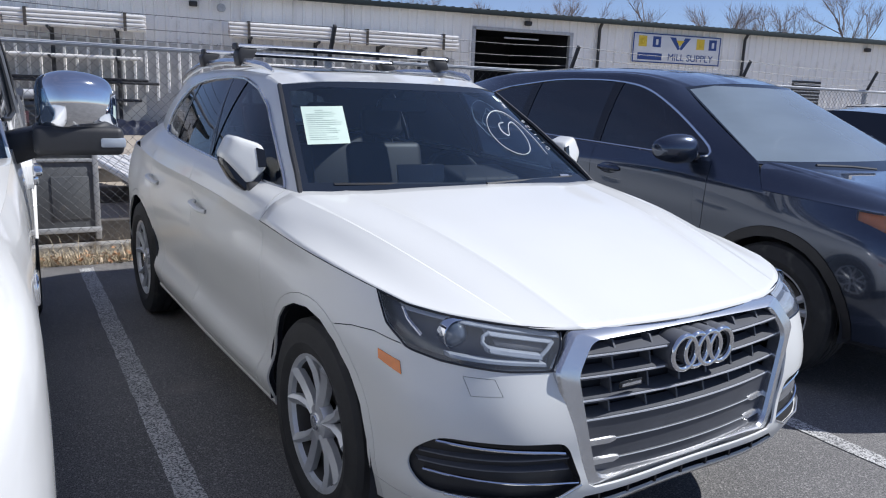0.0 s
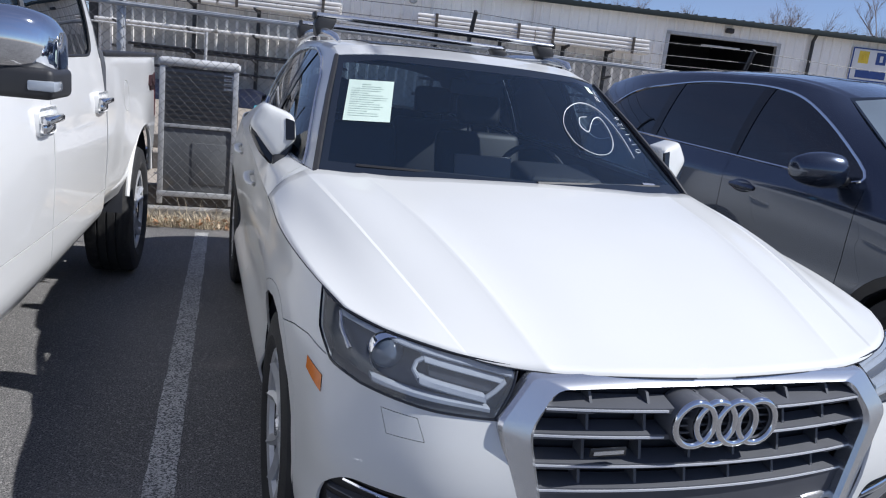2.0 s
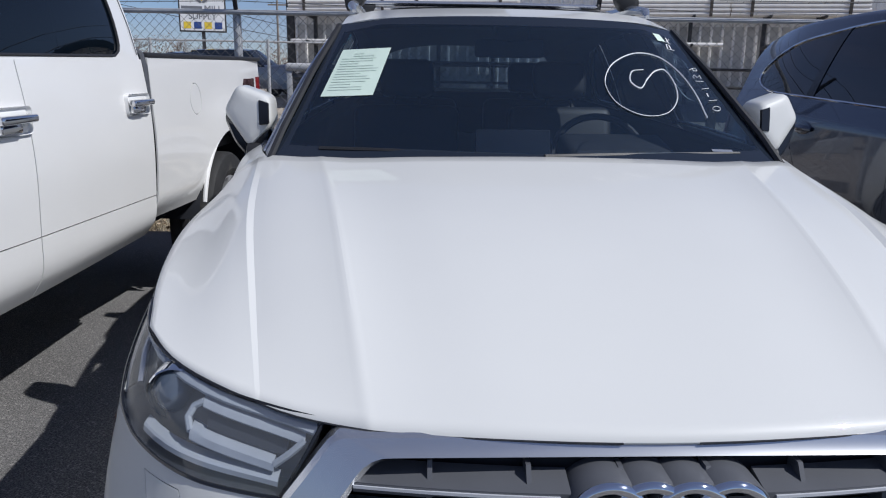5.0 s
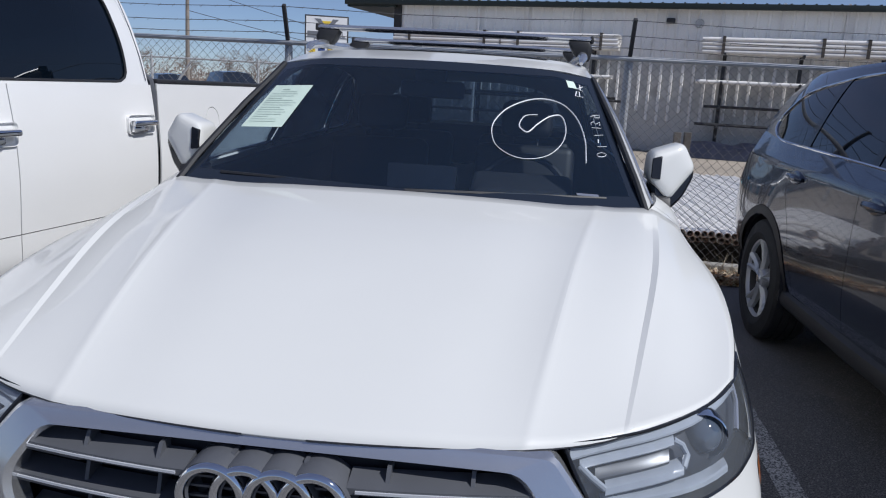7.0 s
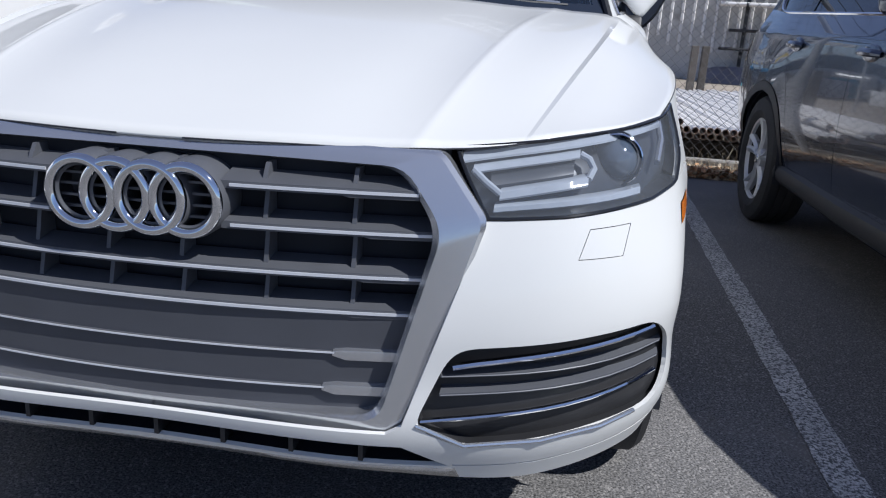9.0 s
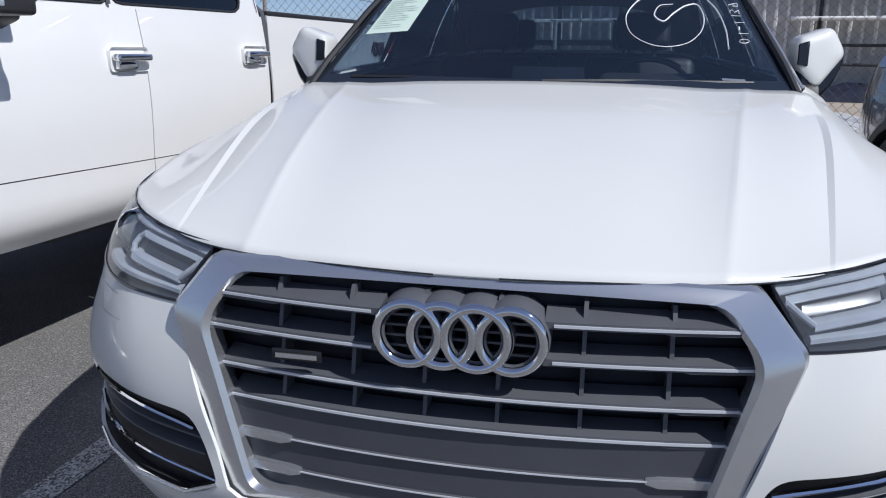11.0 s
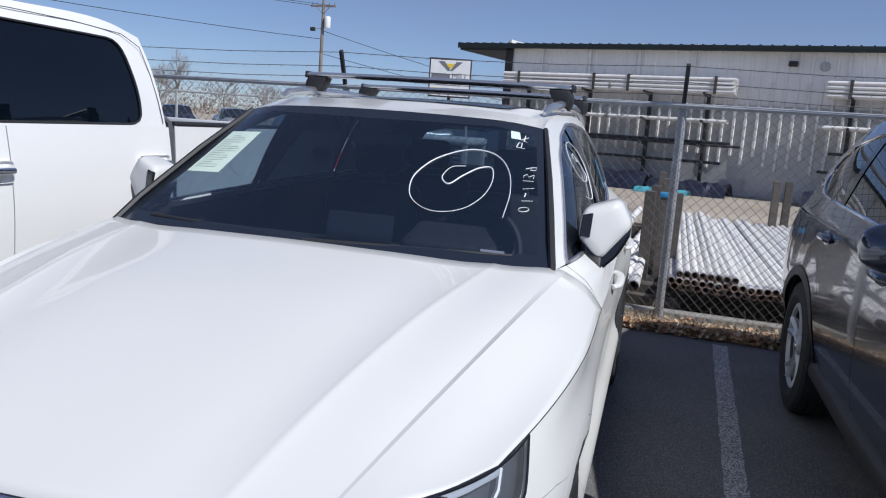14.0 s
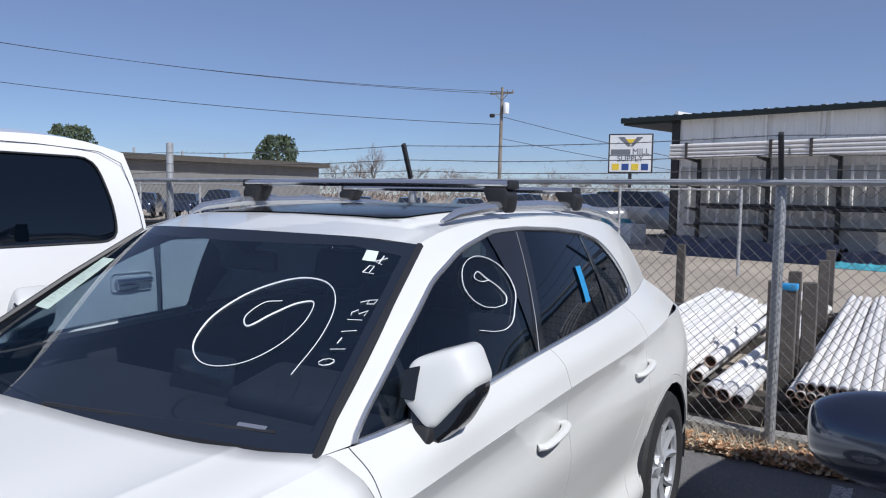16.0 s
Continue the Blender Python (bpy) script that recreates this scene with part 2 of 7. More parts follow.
def thing(name, label, category, group="", at=(0, 0, 0), rz=0.0, kind=""):
    ob = new(name)
    ob.matrix_world = pose(*at, 0, 0, rz)
    ob.empty_display_size = 0.1
    return tagged(ob, label, category, group, kind)


def spline(pts, per, before=None):
    """Catmull-Rom through points, per samples a span; before: the point ahead of the first."""
    p = np.asarray(pts, float)
    q = np.vstack([2 * p[0] - p[1] if before is None else before, p, 2 * p[-1] - p[-2]])
    out = []
    for i in range(len(p) - 1):
        a, b, c, d = q[i:i + 4]
        k0, k1, k2 = (max(np.linalg.norm(v - u), 1e-6) for u, v in ((a, b), (b, c), (c, d)))
        s0, s1, s2 = (b - a) / k0, (c - b) / k1, (d - c) / k2
        mb, mc = (s0 * k1 + s1 * k0) / (k0 + k1) * k1, (s1 * k2 + s2 * k1) / (k1 + k2) * k1
        for t in np.linspace(0, 1, per, endpoint=False):
            out.append(b * (2 * t ** 3 - 3 * t * t + 1) + mb * (t ** 3 - 2 * t * t + t) + c * (3 * t * t - 2 * t ** 3) + mc * (t ** 3 - t * t))
    out.append(p[-1])
    return np.array(out)


def loft(rails, per_along=6, per_across=6, sharp=(), even=""):
    """A grid of points through rails (lists with as many stations each); sharp: rails that form a crease;
    even: "across" or "along" where the surface goes on mirrored beyond x = 0."""
    flip = np.array((-1, 1, 1))
    r = np.array([spline(a, per_along, np.array(a[1]) * flip if even == "along" else None) for a in rails])
    cuts = sorted({0, len(rails) - 1, *sharp})
    rows = []
    for a, b in zip(cuts, cuts[1:]):
        seg = np.array([spline(r[a:b + 1, j], per_across, r[1, j] * flip if even == "across" and a == 0 else None) for j in range(r.shape[1])]).transpose(1, 0, 2)
        rows.append(seg if b == cuts[-1] else seg[:-1])
    return np.vstack(rows)


def grid_mesh(g, bm=None, flip=False):
    bm = bm or bmesh.new()
    n, m = g.shape[:2]
    vs = [[bm.verts.new(g[i, j]) for j in range(m)] for i in range(n)]
    for i in range(n - 1):
        for j in range(m - 1):
            f = [vs[i][j], vs[i + 1][j], vs[i + 1][j + 1], vs[i][j + 1]]
            f = [v for k, v in enumerate(f) if (v.co - f[k - 1].co).length > 1e-6]
            if len(f) >= 3:
                try:
                    bm.faces.new(f[::-1] if flip else f)
                except ValueError:
                    pass
    return bm


def mirrored(bm):
    """A copy of a bmesh, mirrored in x."""
    c = bm.copy()
    for v in c.verts:
        v.co.x = -v.co.x
    bmesh.ops.reverse_faces(c, faces=c.faces[:])
    return c


def whole(bm):
    """A half shell and its mirror image, welded on the middle line."""
    out = joined(bm, mirrored(bm))
    bmesh.ops.remove_doubles(out, verts=[v for v in out.verts if abs(v.co.x) < 1e-4], dist=1e-4)
    return out


def joined(*bms):
    out = bmesh.new()
    for b in bms:
        me = bpy.data.meshes.new("tmp")
        b.to_mesh(me)
        out.from_mesh(me)
        bpy.data.meshes.remove(me)
    return out


def _inside(p, poly):
    s = 0
    for (a, b), (c, d) in zip(poly, poly[1:] + poly[:1]):
        k = (c - a) * (p[1] - b) - (d - b) * (p[0] - a)
        if abs(k) < 1e-12:
            continue
        if s == 0:
            s = 1 if k > 0 else -1
        elif s * k < 0:
            return False
    return True


def cut(bm, poly, ax=(1, 2), where=None):
    """Cut the outline of a convex polygon, seen along the third axis, into the mesh; returns the faces inside."""
    poly = [tuple(map(float, p)) for p in poly]
    lo = [min(p[k] for p in poly) for k in (0, 1)]
    hi = [max(p[k] for p in poly) for k in (0, 1)]

    def near():
        fs = []
        for f in bm.faces:
            c = [v.co for v in f.verts]
            if where and not where(f.calc_center_median()):
                continue
            if all(max(p[ax[k]] for p in c) > lo[k] - 1e-4 and min(p[ax[k]] for p in c) < hi[k] + 1e-4 for k in (0, 1)):
                fs.append(f)
        return fs

    for a, b in zip(poly, poly[1:] + poly[:1]):
        fs = near()
        if not fs:
            return []
        co, no = Vector((0, 0, 0)), Vector((0, 0, 0))
        co[ax[0]], co[ax[1]] = a
        no[ax[0]], no[ax[1]] = b[1] - a[1], a[0] - b[0]
        if no.length < 1e-9:
            continue
        es, vs = {e for f in fs for e in f.edges}, {v for f in fs for v in f.verts}
        bmesh.ops.bisect_plane(bm, geom=[*vs, *es, *fs], plane_co=co, plane_no=no.normalized(), dist=1e-6)
    return [f for f in near() if _inside([f.calc_center_median()[k] for k in ax], poly)]


def take(bm, poly, ax=(1, 2), where=None):
    """Cut the polygon's region out of the mesh and return it as a mesh of its own."""
    fs = cut(bm, poly, ax, where)
    return lift(bm, fs)


def add_face(bm, vs):
    try:
        bm.faces.new(vs)
    except ValueError:
        pass


def lift(bm, fs):
    out, seen = bmesh.new(), {}
    for f in fs:
        vs = []
        for v in f.verts:
            if v not in seen:
                seen[v] = out.verts.new(v.co)
            vs.append(seen[v])
        add_face(out, vs)
    bmesh.ops.delete(bm, geom=fs, context="FACES")
    return out


def slit(bm, pts, width=0.004, ax=(1, 2), where=None):
    """A narrow open joint along a line of points."""
    for a, b in zip(pts, pts[1:]):
        a, b = np.array(a, float), np.array(b, float)
        d = (b - a) / np.linalg.norm(b - a)
        n = np.array((-d[1], d[0])) * width / 2
        a, b = a - d * width * 0.3, b + d * width * 0.3
        fs = cut(bm, [a - n, b - n, b + n, a + n], ax, where)
        if fs:
            bmesh.ops.delete(bm, geom=fs, context="FACES")


def islands(bm):
    """Split a mesh into its loose pieces."""
    left, out = set(bm.faces), []
    while left:
        stack, got = [left.pop()], set()
        got.add(stack[0])
        while stack:
            f = stack.pop()
            for e in f.edges:
                for g in e.link_faces:
                    if g in left:
                        left.discard(g)
                        got.add(g)
                        stack.append(g)
        out.append(got)
    res = []
    for got in out:
        o, seen = bmesh.new(), {}
        for f in got:
            vs = []
            for v in f.verts:
                if v not in seen:
                    seen[v] = o.verts.new(v.co)
                vs.append(seen[v])
            add_face(o, vs)
        res.append(o)
    return res


def centre(bm):
    a = sum(f.calc_area() for f in bm.faces) or 1
    return sum((f.calc_center_median() * f.calc_area() for f in bm.faces), Vector()) / a


def area(bm):
    return sum(f.calc_area() for f in bm.faces)


def rim_loops(bm):
    """The boundary of a mesh as ordered loops of points."""
    nxt = {}
    for e in bm.edges:
        if len(e.link_faces) == 1:
            for a, b in ((e.verts[0], e.verts[1]), (e.verts[1], e.verts[0])):
                nxt.setdefault(a, []).append(b)
    loops, used = [], set()
    for s in nxt:
        if s in used:
            continue
        loop, prev, cur = [s], None, s
        used.add(s)
        while True:
            c = [v for v in nxt[cur] if v is not prev and (v not in used or v is s)]
            if not c or c[0] is s:
                break
            prev, cur = cur, c[0]
            used.add(cur)
            loop.append(cur)
        loops.append([v.co.copy() for v in loop])
    return loops


def thin(pts, step):
    out = [Vector(pts[0])]
    for p in pts[1:]:
        if (Vector(p) - out[-1]).length >= step:
            out.append(Vector(p))
    return out


def tube(pts, r, bm=None, seg=8, closed=False, caps=True, flat=1.0, up=None):
    """A round (or flattened) rod along points."""
    bm = bm or bmesh.new()
    pts = [Vector(p) for p in pts]
    n = len(pts)
    if n < (3 if closed else 2):
        return bm
    rr = r if isinstance(r, (list, tuple)) else [r] * n
    rings, side = [], None
    for i, p in enumerate(pts):
        t = (pts[(i + 1) % n] - pts[i - 1]) if closed else (pts[min(i + 1, n - 1)] - pts[max(i - 1, 0)])
        t.normalize()
        if side is None:
            ref = Vector(up) if up else (Vector((0, 0, 1)) if abs(t.z) < 0.9 else Vector((1, 0, 0)))
            side = t.cross(ref).normalized()
        else:
            side = (side - t * side.dot(t)).normalized()
        nn = side.cross(t)
        rings.append([bm.verts.new(p + (side * math.cos(k) + nn * math.sin(k) * flat) * rr[i]) for k in (2 * math.pi * j / seg for j in range(seg))])
    for i in range(n if closed else n - 1):
        a, b = rings[i], rings[(i + 1) % n]
        for j in range(seg):
            bm.faces.new([a[j], a[(j + 1) % seg], b[(j + 1) % seg], b[j]])
    if caps and not closed:
        bm.faces.new(rings[0][::-1])
        bm.faces.new(rings[-1])
    bmesh.ops.recalc_face_normals(bm, faces=bm.faces[:])
    return bm


def block(x0, x1, y0, y1, z0, z1, bev=0.0, seg=2, bm=None):
    b = bmesh.new()
    bmesh.ops.create_cube(b, size=1)
    for v in b.verts:
        v.co = Vector(((x0 + x1) / 2 + v.co.x * (x1 - x0), (y0 + y1) / 2 + v.co.y * (y1 - y0), (z0 + z1) / 2 + v.co.z * (z1 - z0)))
    if bev:
        bmesh.ops.bevel(b, geom=b.edges[:], offset=bev, segments=seg, affect="EDGES", profile=0.5)
    return joined(bm, b) if bm else b


def lathe(profile, seg=48, axis="x"):
    """Turn a profile of (radius, along) round an axis."""
    bm = bmesh.new()
    rings = []
    for r, a in profile:
        ring = []
        for j in range(seg):
            k = 2 * math.pi * j / seg
            c, s = r * math.cos(k), r * math.sin(k)
            ring.append(bm.verts.new((a, c, s) if axis == "x" else (c, s, a) if axis == "z" else (c, a, s)))
        rings.append(ring)
    for p, q in zip(rings, rings[1:]):
        for j in range(seg):
            bm.faces.new([p[j], p[(j + 1) % seg], q[(j + 1) % seg], q[j]])
    bmesh.ops.recalc_face_normals(bm, faces=bm.faces[:])
    return bm


def prism(poly, ax, lo, hi, bev=0.0, seg=2):
    """A polygon in two axes, drawn out along the third from lo to hi."""
    bm = bmesh.new()
    third = 3 - ax[0] - ax[1]

    def at(p, d):
        v = Vector((0, 0, 0))
        v[ax[0]], v[ax[1]], v[third] = p[0], p[1], d
        return v
    a = [bm.verts.new(at(p, lo)) for p in poly]
    b = [bm.verts.new(at(p, hi)) for p in poly]
    n = len(poly)
    bm.faces.new(a)
    bm.faces.new(b[::-1])
    for i in range(n):
        bm.faces.new([a[i], b[i], b[(i + 1) % n], a[(i + 1) % n]])
    bmesh.ops.recalc_face_normals(bm, faces=bm.faces[:])
    if bev:
        bmesh.ops.bevel(bm, geom=bm.edges[:], offset=bev, segments=seg, affect="EDGES", profile=0.5)
    return bm


def moved(bm, m):
    bmesh.ops.transform(bm, matrix=m, verts=bm.verts[:])
    return bm


def arc(cy, cz, r, a0, a1, n):
    return [(cy + r * math.cos(radians(a0 + (a1 - a0) * i / n)), cz + r * math.sin(radians(a0 + (a1 - a0) * i / n))) for i in range(n + 1)]


def pushed(bm, d):
    """Move a shell along its normals."""
    bm.normal_update()
    for v in bm.verts:
        v.co += v.normal * d
    return bm

# ---------------------------------------------------------------- the white crossover
def outward(bm, origin):
    o = Vector(origin)
    bm.normal_update()
    s = sum(f.normal.dot(f.calc_center_median() - o) * f.calc_area() for f in bm.faces)
    if s < 0:
        bmesh.ops.reverse_faces(bm, faces=bm.faces[:])
    return bm


def drape(bm, ax=(0, 2)):
    """The third coordinate of a shell over two others, from its nearest corners."""
    t = 3 - ax[0] - ax[1]
    pts = np.array([v.co[:] for v in bm.verts])

    def over(a, b):
        d = (pts[:, ax[0]] - a) ** 2 + (pts[:, ax[1]] - b) ** 2
        k = np.argsort(d)[:9]
        w = np.sqrt(1 / (d[k] + 1e-5))
        m = np.c_[np.ones(len(k)), pts[k, ax[0]] - a, pts[k, ax[1]] - b]
        return float(np.linalg.lstsq(m * w[:, None], pts[k, t] * w, rcond=None)[0][0])
    return over


def fair(bm):
    """A smooth surface y(x, z) through a front shell."""
    p = np.array([v.co[:] for v in bm.verts])
    terms = lambda x, z: np.stack([x ** 0, x, x * x, x ** 3, z, x * z, x * x * z, z * z, x * z * z], -1)
    k = np.linalg.lstsq(terms(p[:, 0], p[:, 2]), p[:, 1], rcond=None)[0]
    return lambda x, z: float(terms(np.float64(x), np.float64(z)) @ k)


def recess(bm, depth):
    """Sink a region: walls and a floor."""
    rim = [(e.verts[0].co.copy(), e.verts[1].co.copy()) for e in bm.edges if len(e.link_faces) == 1]
    d = Vector(depth)
    for v in bm.verts:
        v.co += d
    for a, b in rim:
        bm.faces.new([bm.verts.new(p) for p in (a, b, b + d, a + d)])
    return bm


def both(name, bm, mat, parent, label="", **k):
    """The same part on either side of the vehicle."""
    m = mirrored(bm)
    return part(name, bm, mat, parent, label, **k), part(name, m, mat, parent, label, **k)


def tyre_and_rim(parent, at, radius, width, rim_r, face, spokes, side, rim_mat, twin=0.16):
    """A road wheel whose axle runs along x; face: how far the rim's face stands out of the middle."""
    m = pose(*at) @ Matrix.Diagonal((side, 1, 1, 1))
    w = width / 2
    prof = [(rim_r - 0.004, -w * 0.86), (rim_r + 0.02, -w * 0.98), (radius - 0.05, -w), (radius - 0.016, -w * 0.93), (radius - 0.002, -w * 0.78), (radius, -w * 0.5)]
    for gx in (-0.38, 0.0, 0.38):
        prof += [(radius, gx * w - 0.006), (radius - 0.008, gx * w - 0.004), (radius - 0.008, gx * w + 0.004), (radius, gx * w + 0.006)]
    prof += [(radius, w * 0.5), (radius - 0.002, w * 0.78), (radius - 0.016, w * 0.93), (radius - 0.05, w), (rim_r + 0.045, w * 1.0), (rim_r + 0.042, w * 1.015), (rim_r + 0.02, w * 0.98), (rim_r - 0.004, w * 0.86)]
    wheel = part("wheel", moved(lathe(prof, 64), m), RUBBER, parent, "black rubber tyre")
    barrel = lathe([(rim_r - 0.006, -w * 0.8), (rim_r - 0.03, -w * 0.8), (rim_r - 0.03, face - 0.05), (rim_r - 0.022, face - 0.028)], 64)
    part("rim_barrel", moved(barrel, m), BRAKE, wheel, "dark grey inner rim")
    bm = lathe([(rim_r - 0.022, face - 0.028), (rim_r - 0.016, face - 0.012), (rim_r + 0.006, face - 0.004), (rim_r + 0.006, face - 0.016), (rim_r - 0.002, face - 0.03)], 64)
    for i in range(spokes):
        a0 = 2 * math.pi * (i + 0.25) / spokes
        for s in (-1, 1):
            a, b = bmesh.new(), a0 + s * twin
            inner, outer = a0 + s * 0.10, b + s * 0.04
            rows = []
            for f in (0, 0.35, 0.7, 1):
                ang = inner + (outer - inner) * f
                r = 0.045 + (rim_r - 0.055) * f
                hw = 0.015 + 0.005 * f
                x = face - 0.018 + 0.012 * f - 0.014 * math.sin(math.pi * f)
                c, n = Vector((0, math.cos(ang), math.sin(ang))), Vector((0, -math.sin(ang), math.cos(ang)))
                p = c * r
                rows.append([a.verts.new(p + n * q * hw + Vector((x + e, 0, 0))) for q, e in ((-1, -0.03), (-1, -0.008), (-0.3 * s, 0.006), (1, -0.008), (1, -0.03))])
            for p, q in zip(rows, rows[1:]):
                for j in range(5):
                    a.faces.new([p[j], p[(j + 1) % 5], q[(j + 1) % 5], q[j]])
            a.faces.new(rows[0])
            a.faces.new(rows[-1][::-1])
            bmesh.ops.recalc_face_normals(a, faces=a.faces[:])
            bm = joined(bm, a)
    bm = joined(bm, lathe([(0.0, face - 0.012), (0.030, face - 0.012), (0.034, face - 0.016), (0.062, face - 0.02), (0.07, face - 0.035), (0.07, face - 0.06)], 32))
    part("rim", moved(bm, m), rim_mat, wheel, "grey painted alloy rim")
    cap = lathe([(0.0, face - 0.006), (0.024, face - 0.006), (0.028, face - 0.013)], 24)
    part("centre_cap", moved(cap, m), SATIN, wheel)
    for i in range(5):
        k = 2 * math.pi * (i + 0.75) / 5
        nut = lathe([(0, face - 0.022), (0.009, face - 0.022), (0.010, face - 0.04)], 10)
        part("wheel_bolt", moved(moved(nut, pose(0, 0.05 * math.cos(k), 0.05 * math.sin(k))), m), CHROME, wheel)
    disc = lathe([(0.07, face - 0.075), (rim_r - 0.06, face - 0.075), (rim_r - 0.06, face - 0.10), (0.07, face - 0.10)], 40)
    part("brake_disc", moved(disc, m), BRAKE, wheel, "grey steel brake disc")
    back = lathe([(0.02, face - 0.12), (rim_r - 0.035, face - 0.12)], 40)
    part("wheel_backing", moved(back, m), DARK, wheel)
    return wheel


def seat(parent, x, y, w, mat, rest=True):
    """A car seat: cushion, back, head restraint."""
    b = block(x - w / 2, x + w / 2, y - 0.28, y + 0.25, 0.42, 0.62, 0.05, 3)
    s = part("seat_cushion", b, mat, parent)
    back = moved(block(-w / 2, w / 2, -0.06, 0.06, 0, 0.62, 0.045, 3), pose(x, y + 0.24, 0.58, -14))
    part("seat_back", back, mat, s)
    if rest:
        h = moved(block(-0.13, 0.13, -0.05, 0.05, 0.66, 0.84, 0.04, 3), pose(x, y + 0.24, 0.58, -14))
        for sx in (-0.06, 0.06):
            h = tube([(x + sx, y + 0.36, 1.12), (x + sx, y + 0.42, 1.28)], 0.007, h)
        part("head_restraint", h, mat, s)


def corner_loop(poly, r, n=4):
    """A closed outline with rounded corners."""
    out = []
    for i, p in enumerate(poly):
        a, b, c = Vector(poly[i - 1]), Vector(p), Vector(poly[(i + 1) % len(poly)])
        u, v = (a - b).normalized(), (c - b).normalized()
        s, e = b + u * min(r, (a - b).length * .45), b + v * min(r, (c - b).length * .45)
        for k in range(n + 1):
            t = k / n
            out.append((s * (1 - t) ** 2 + b * 2 * t * (1 - t) + e * t * t)[:])
    return out


car = thing("white_crossover", "white pearl four-door crossover with chrome grille and roof bars", "car")

# level curves of the lower body, from the middle of the nose round to the middle of the tail
B0 = [(0, .075, .322), (.40, .08, .318), (.635, .14, .308), (.83, .31, .318), (.885, .52, .30), (.885, .89, .28), (.885, 1.45, .27), (.885, 2.45, .27), (.885, 3.3, .28), (.88, 3.71, .30), (.80, 4.3, .33), (.6, 4.52, .36), (0, 4.56, .36)]
B1 = [(0, .03, .41), (.43, .04, .41), (.67, .10, .42), (.866, .285, .425), (.908, .50, .44), (.922, .89, .42), (.922, 1.45, .385), (.922, 2.45, .385), (.922, 3.3, .40), (.925, 3.71, .44), (.86, 4.3, .5), (.62, 4.63, .52), (0, 4.67, .52)]
B1B = [(0, .030, .50), (.445, .048, .50), (.672, .112, .50), (.856, .278, .505), (.908, .50, .51), (.930, .89, .52), (.886, 1.45, .475), (.880, 2.45, .475), (.888, 3.3, .50), (.928, 3.71, .55), (.858, 4.3, .60), (.632, 4.626, .62), (0, 4.667, .62)]
B2 = [(0, .03, .59), (.46, .05, .59), (.683, .110, .600), (.858, .260, .605), (.904, .50, .60), (.934, .89, .64), (.898, 1.45, .62), (.890, 2.45, .62), (.902, 3.3, .64), (.930, 3.71, .66), (.85, 4.3, .70), (.64, 4.62, .72), (0, 4.66, .72)]
B3 = [(0, .045, .76), (.50, .095, .765), (.70, .155, .755), (.85, .33, .76), (.90, .52, .775), (.932, .89, .80), (.922, 1.45, .80), (.915, 2.45, .80), (.918, 3.3, .82), (.922, 3.71, .84), (.84, 4.3, .9), (.6, 4.56, .95), (0, 4.62, .95)]
B3B = [(0, .073, .815), (.49, .115, .825), (.69, .185, .832), (.835, .37, .85), (.876, .56, .872), (.908, .89, .900), (.902, 1.42, .940), (.896, 2.45, .975), (.892, 3.3, .993), (.886, 3.71, 1.012), (.815, 4.26, 1.035), (.58, 4.51, 1.04), (0, 4.59, 1.03)]
B4 = [(0, .115, .857), (.455, .144, .863), (.66, .235, .883), (.815, .42, .906), (.86, .60, .930), (.905, .89, .958), (.915, 1.40, .993), (.908, 2.45, 1.030), (.898, 3.3, 1.046), (.882, 3.71, 1.070), (.79, 4.25, 1.09), (.56, 4.48, 1.1), (0, 4.56, 1.1)]
low = outward(grid_mesh(loft([B0, B1, B1B, B2, B3, B3B, B4], 9, 4, even="along")), (0, 2.3, 0.7))
U0 = [(.905, 1.280, .984), (.912, 1.372, .992), (.916, 1.48, .998), (.912, 2.0, 1.02), (.908, 2.45, 1.030), (.898, 3.3, 1.046), (.882, 3.71, 1.070), (.79, 4.25, 1.09)]
U1 = [(.836, 1.286, 1.041), (.856, 1.372, 1.056), (.880, 1.47, 1.062), (.885, 2.0, 1.085), (.878, 2.45, 1.105), (.848, 3.3, 1.13), (.81, 3.71, 1.15), (.725, 4.2, 1.16)]
U2 = [(.757, 1.290, 1.090), (.779, 1.365, 1.102), (.806, 1.45, 1.108), (.828, 2.0, 1.132), (.826, 2.45, 1.150), (.780, 3.3, 1.18), (.738, 3.71, 1.199), (.65, 4.16, 1.22)]
up = outward(grid_mesh(loft([U0, U1, U2], 9, 6)), (0, 2.3, 0.9))
G0 = [(.772, 1.350, 1.101), (.806, 1.50, 1.110), (.826, 2.40, 1.150), (.780, 3.3, 1.18), (.738, 3.70, 1.199), (.65, 4.16, 1.22)]
G3 = [(.605, 1.985, 1.508), (.598, 2.12, 1.538), (.612, 2.62, 1.572), (.600, 3.3, 1.560), (.580, 3.7, 1.528), (.52, 4.1, 1.462)]
mix = lambda a, b, t, dx: [tuple(p + (q - p) * t + (dx if k == 0 else 0) for k, (p, q) in enumerate(zip(u, v))) for u, v in zip(a, b)]
glasshouse = outward(grid_mesh(loft([G0, mix(G0, G3, .36, .014), mix(G0, G3, .7, .014), G3], 7, 5)), (0, 2.6, 1.2))
R0 = [(0, 1.82, 1.537), (0, 2.02, 1.577), (0, 2.62, 1.614), (0, 3.3, 1.612), (0, 3.7, 1.592), (0, 4.2, 1.535)]
R1 = [(.30, 1.85, 1.533), (.30, 2.04, 1.573), (.31, 2.62, 1.610), (.31, 3.3, 1.606), (.30, 3.7, 1.585), (.28, 4.18, 1.526)]
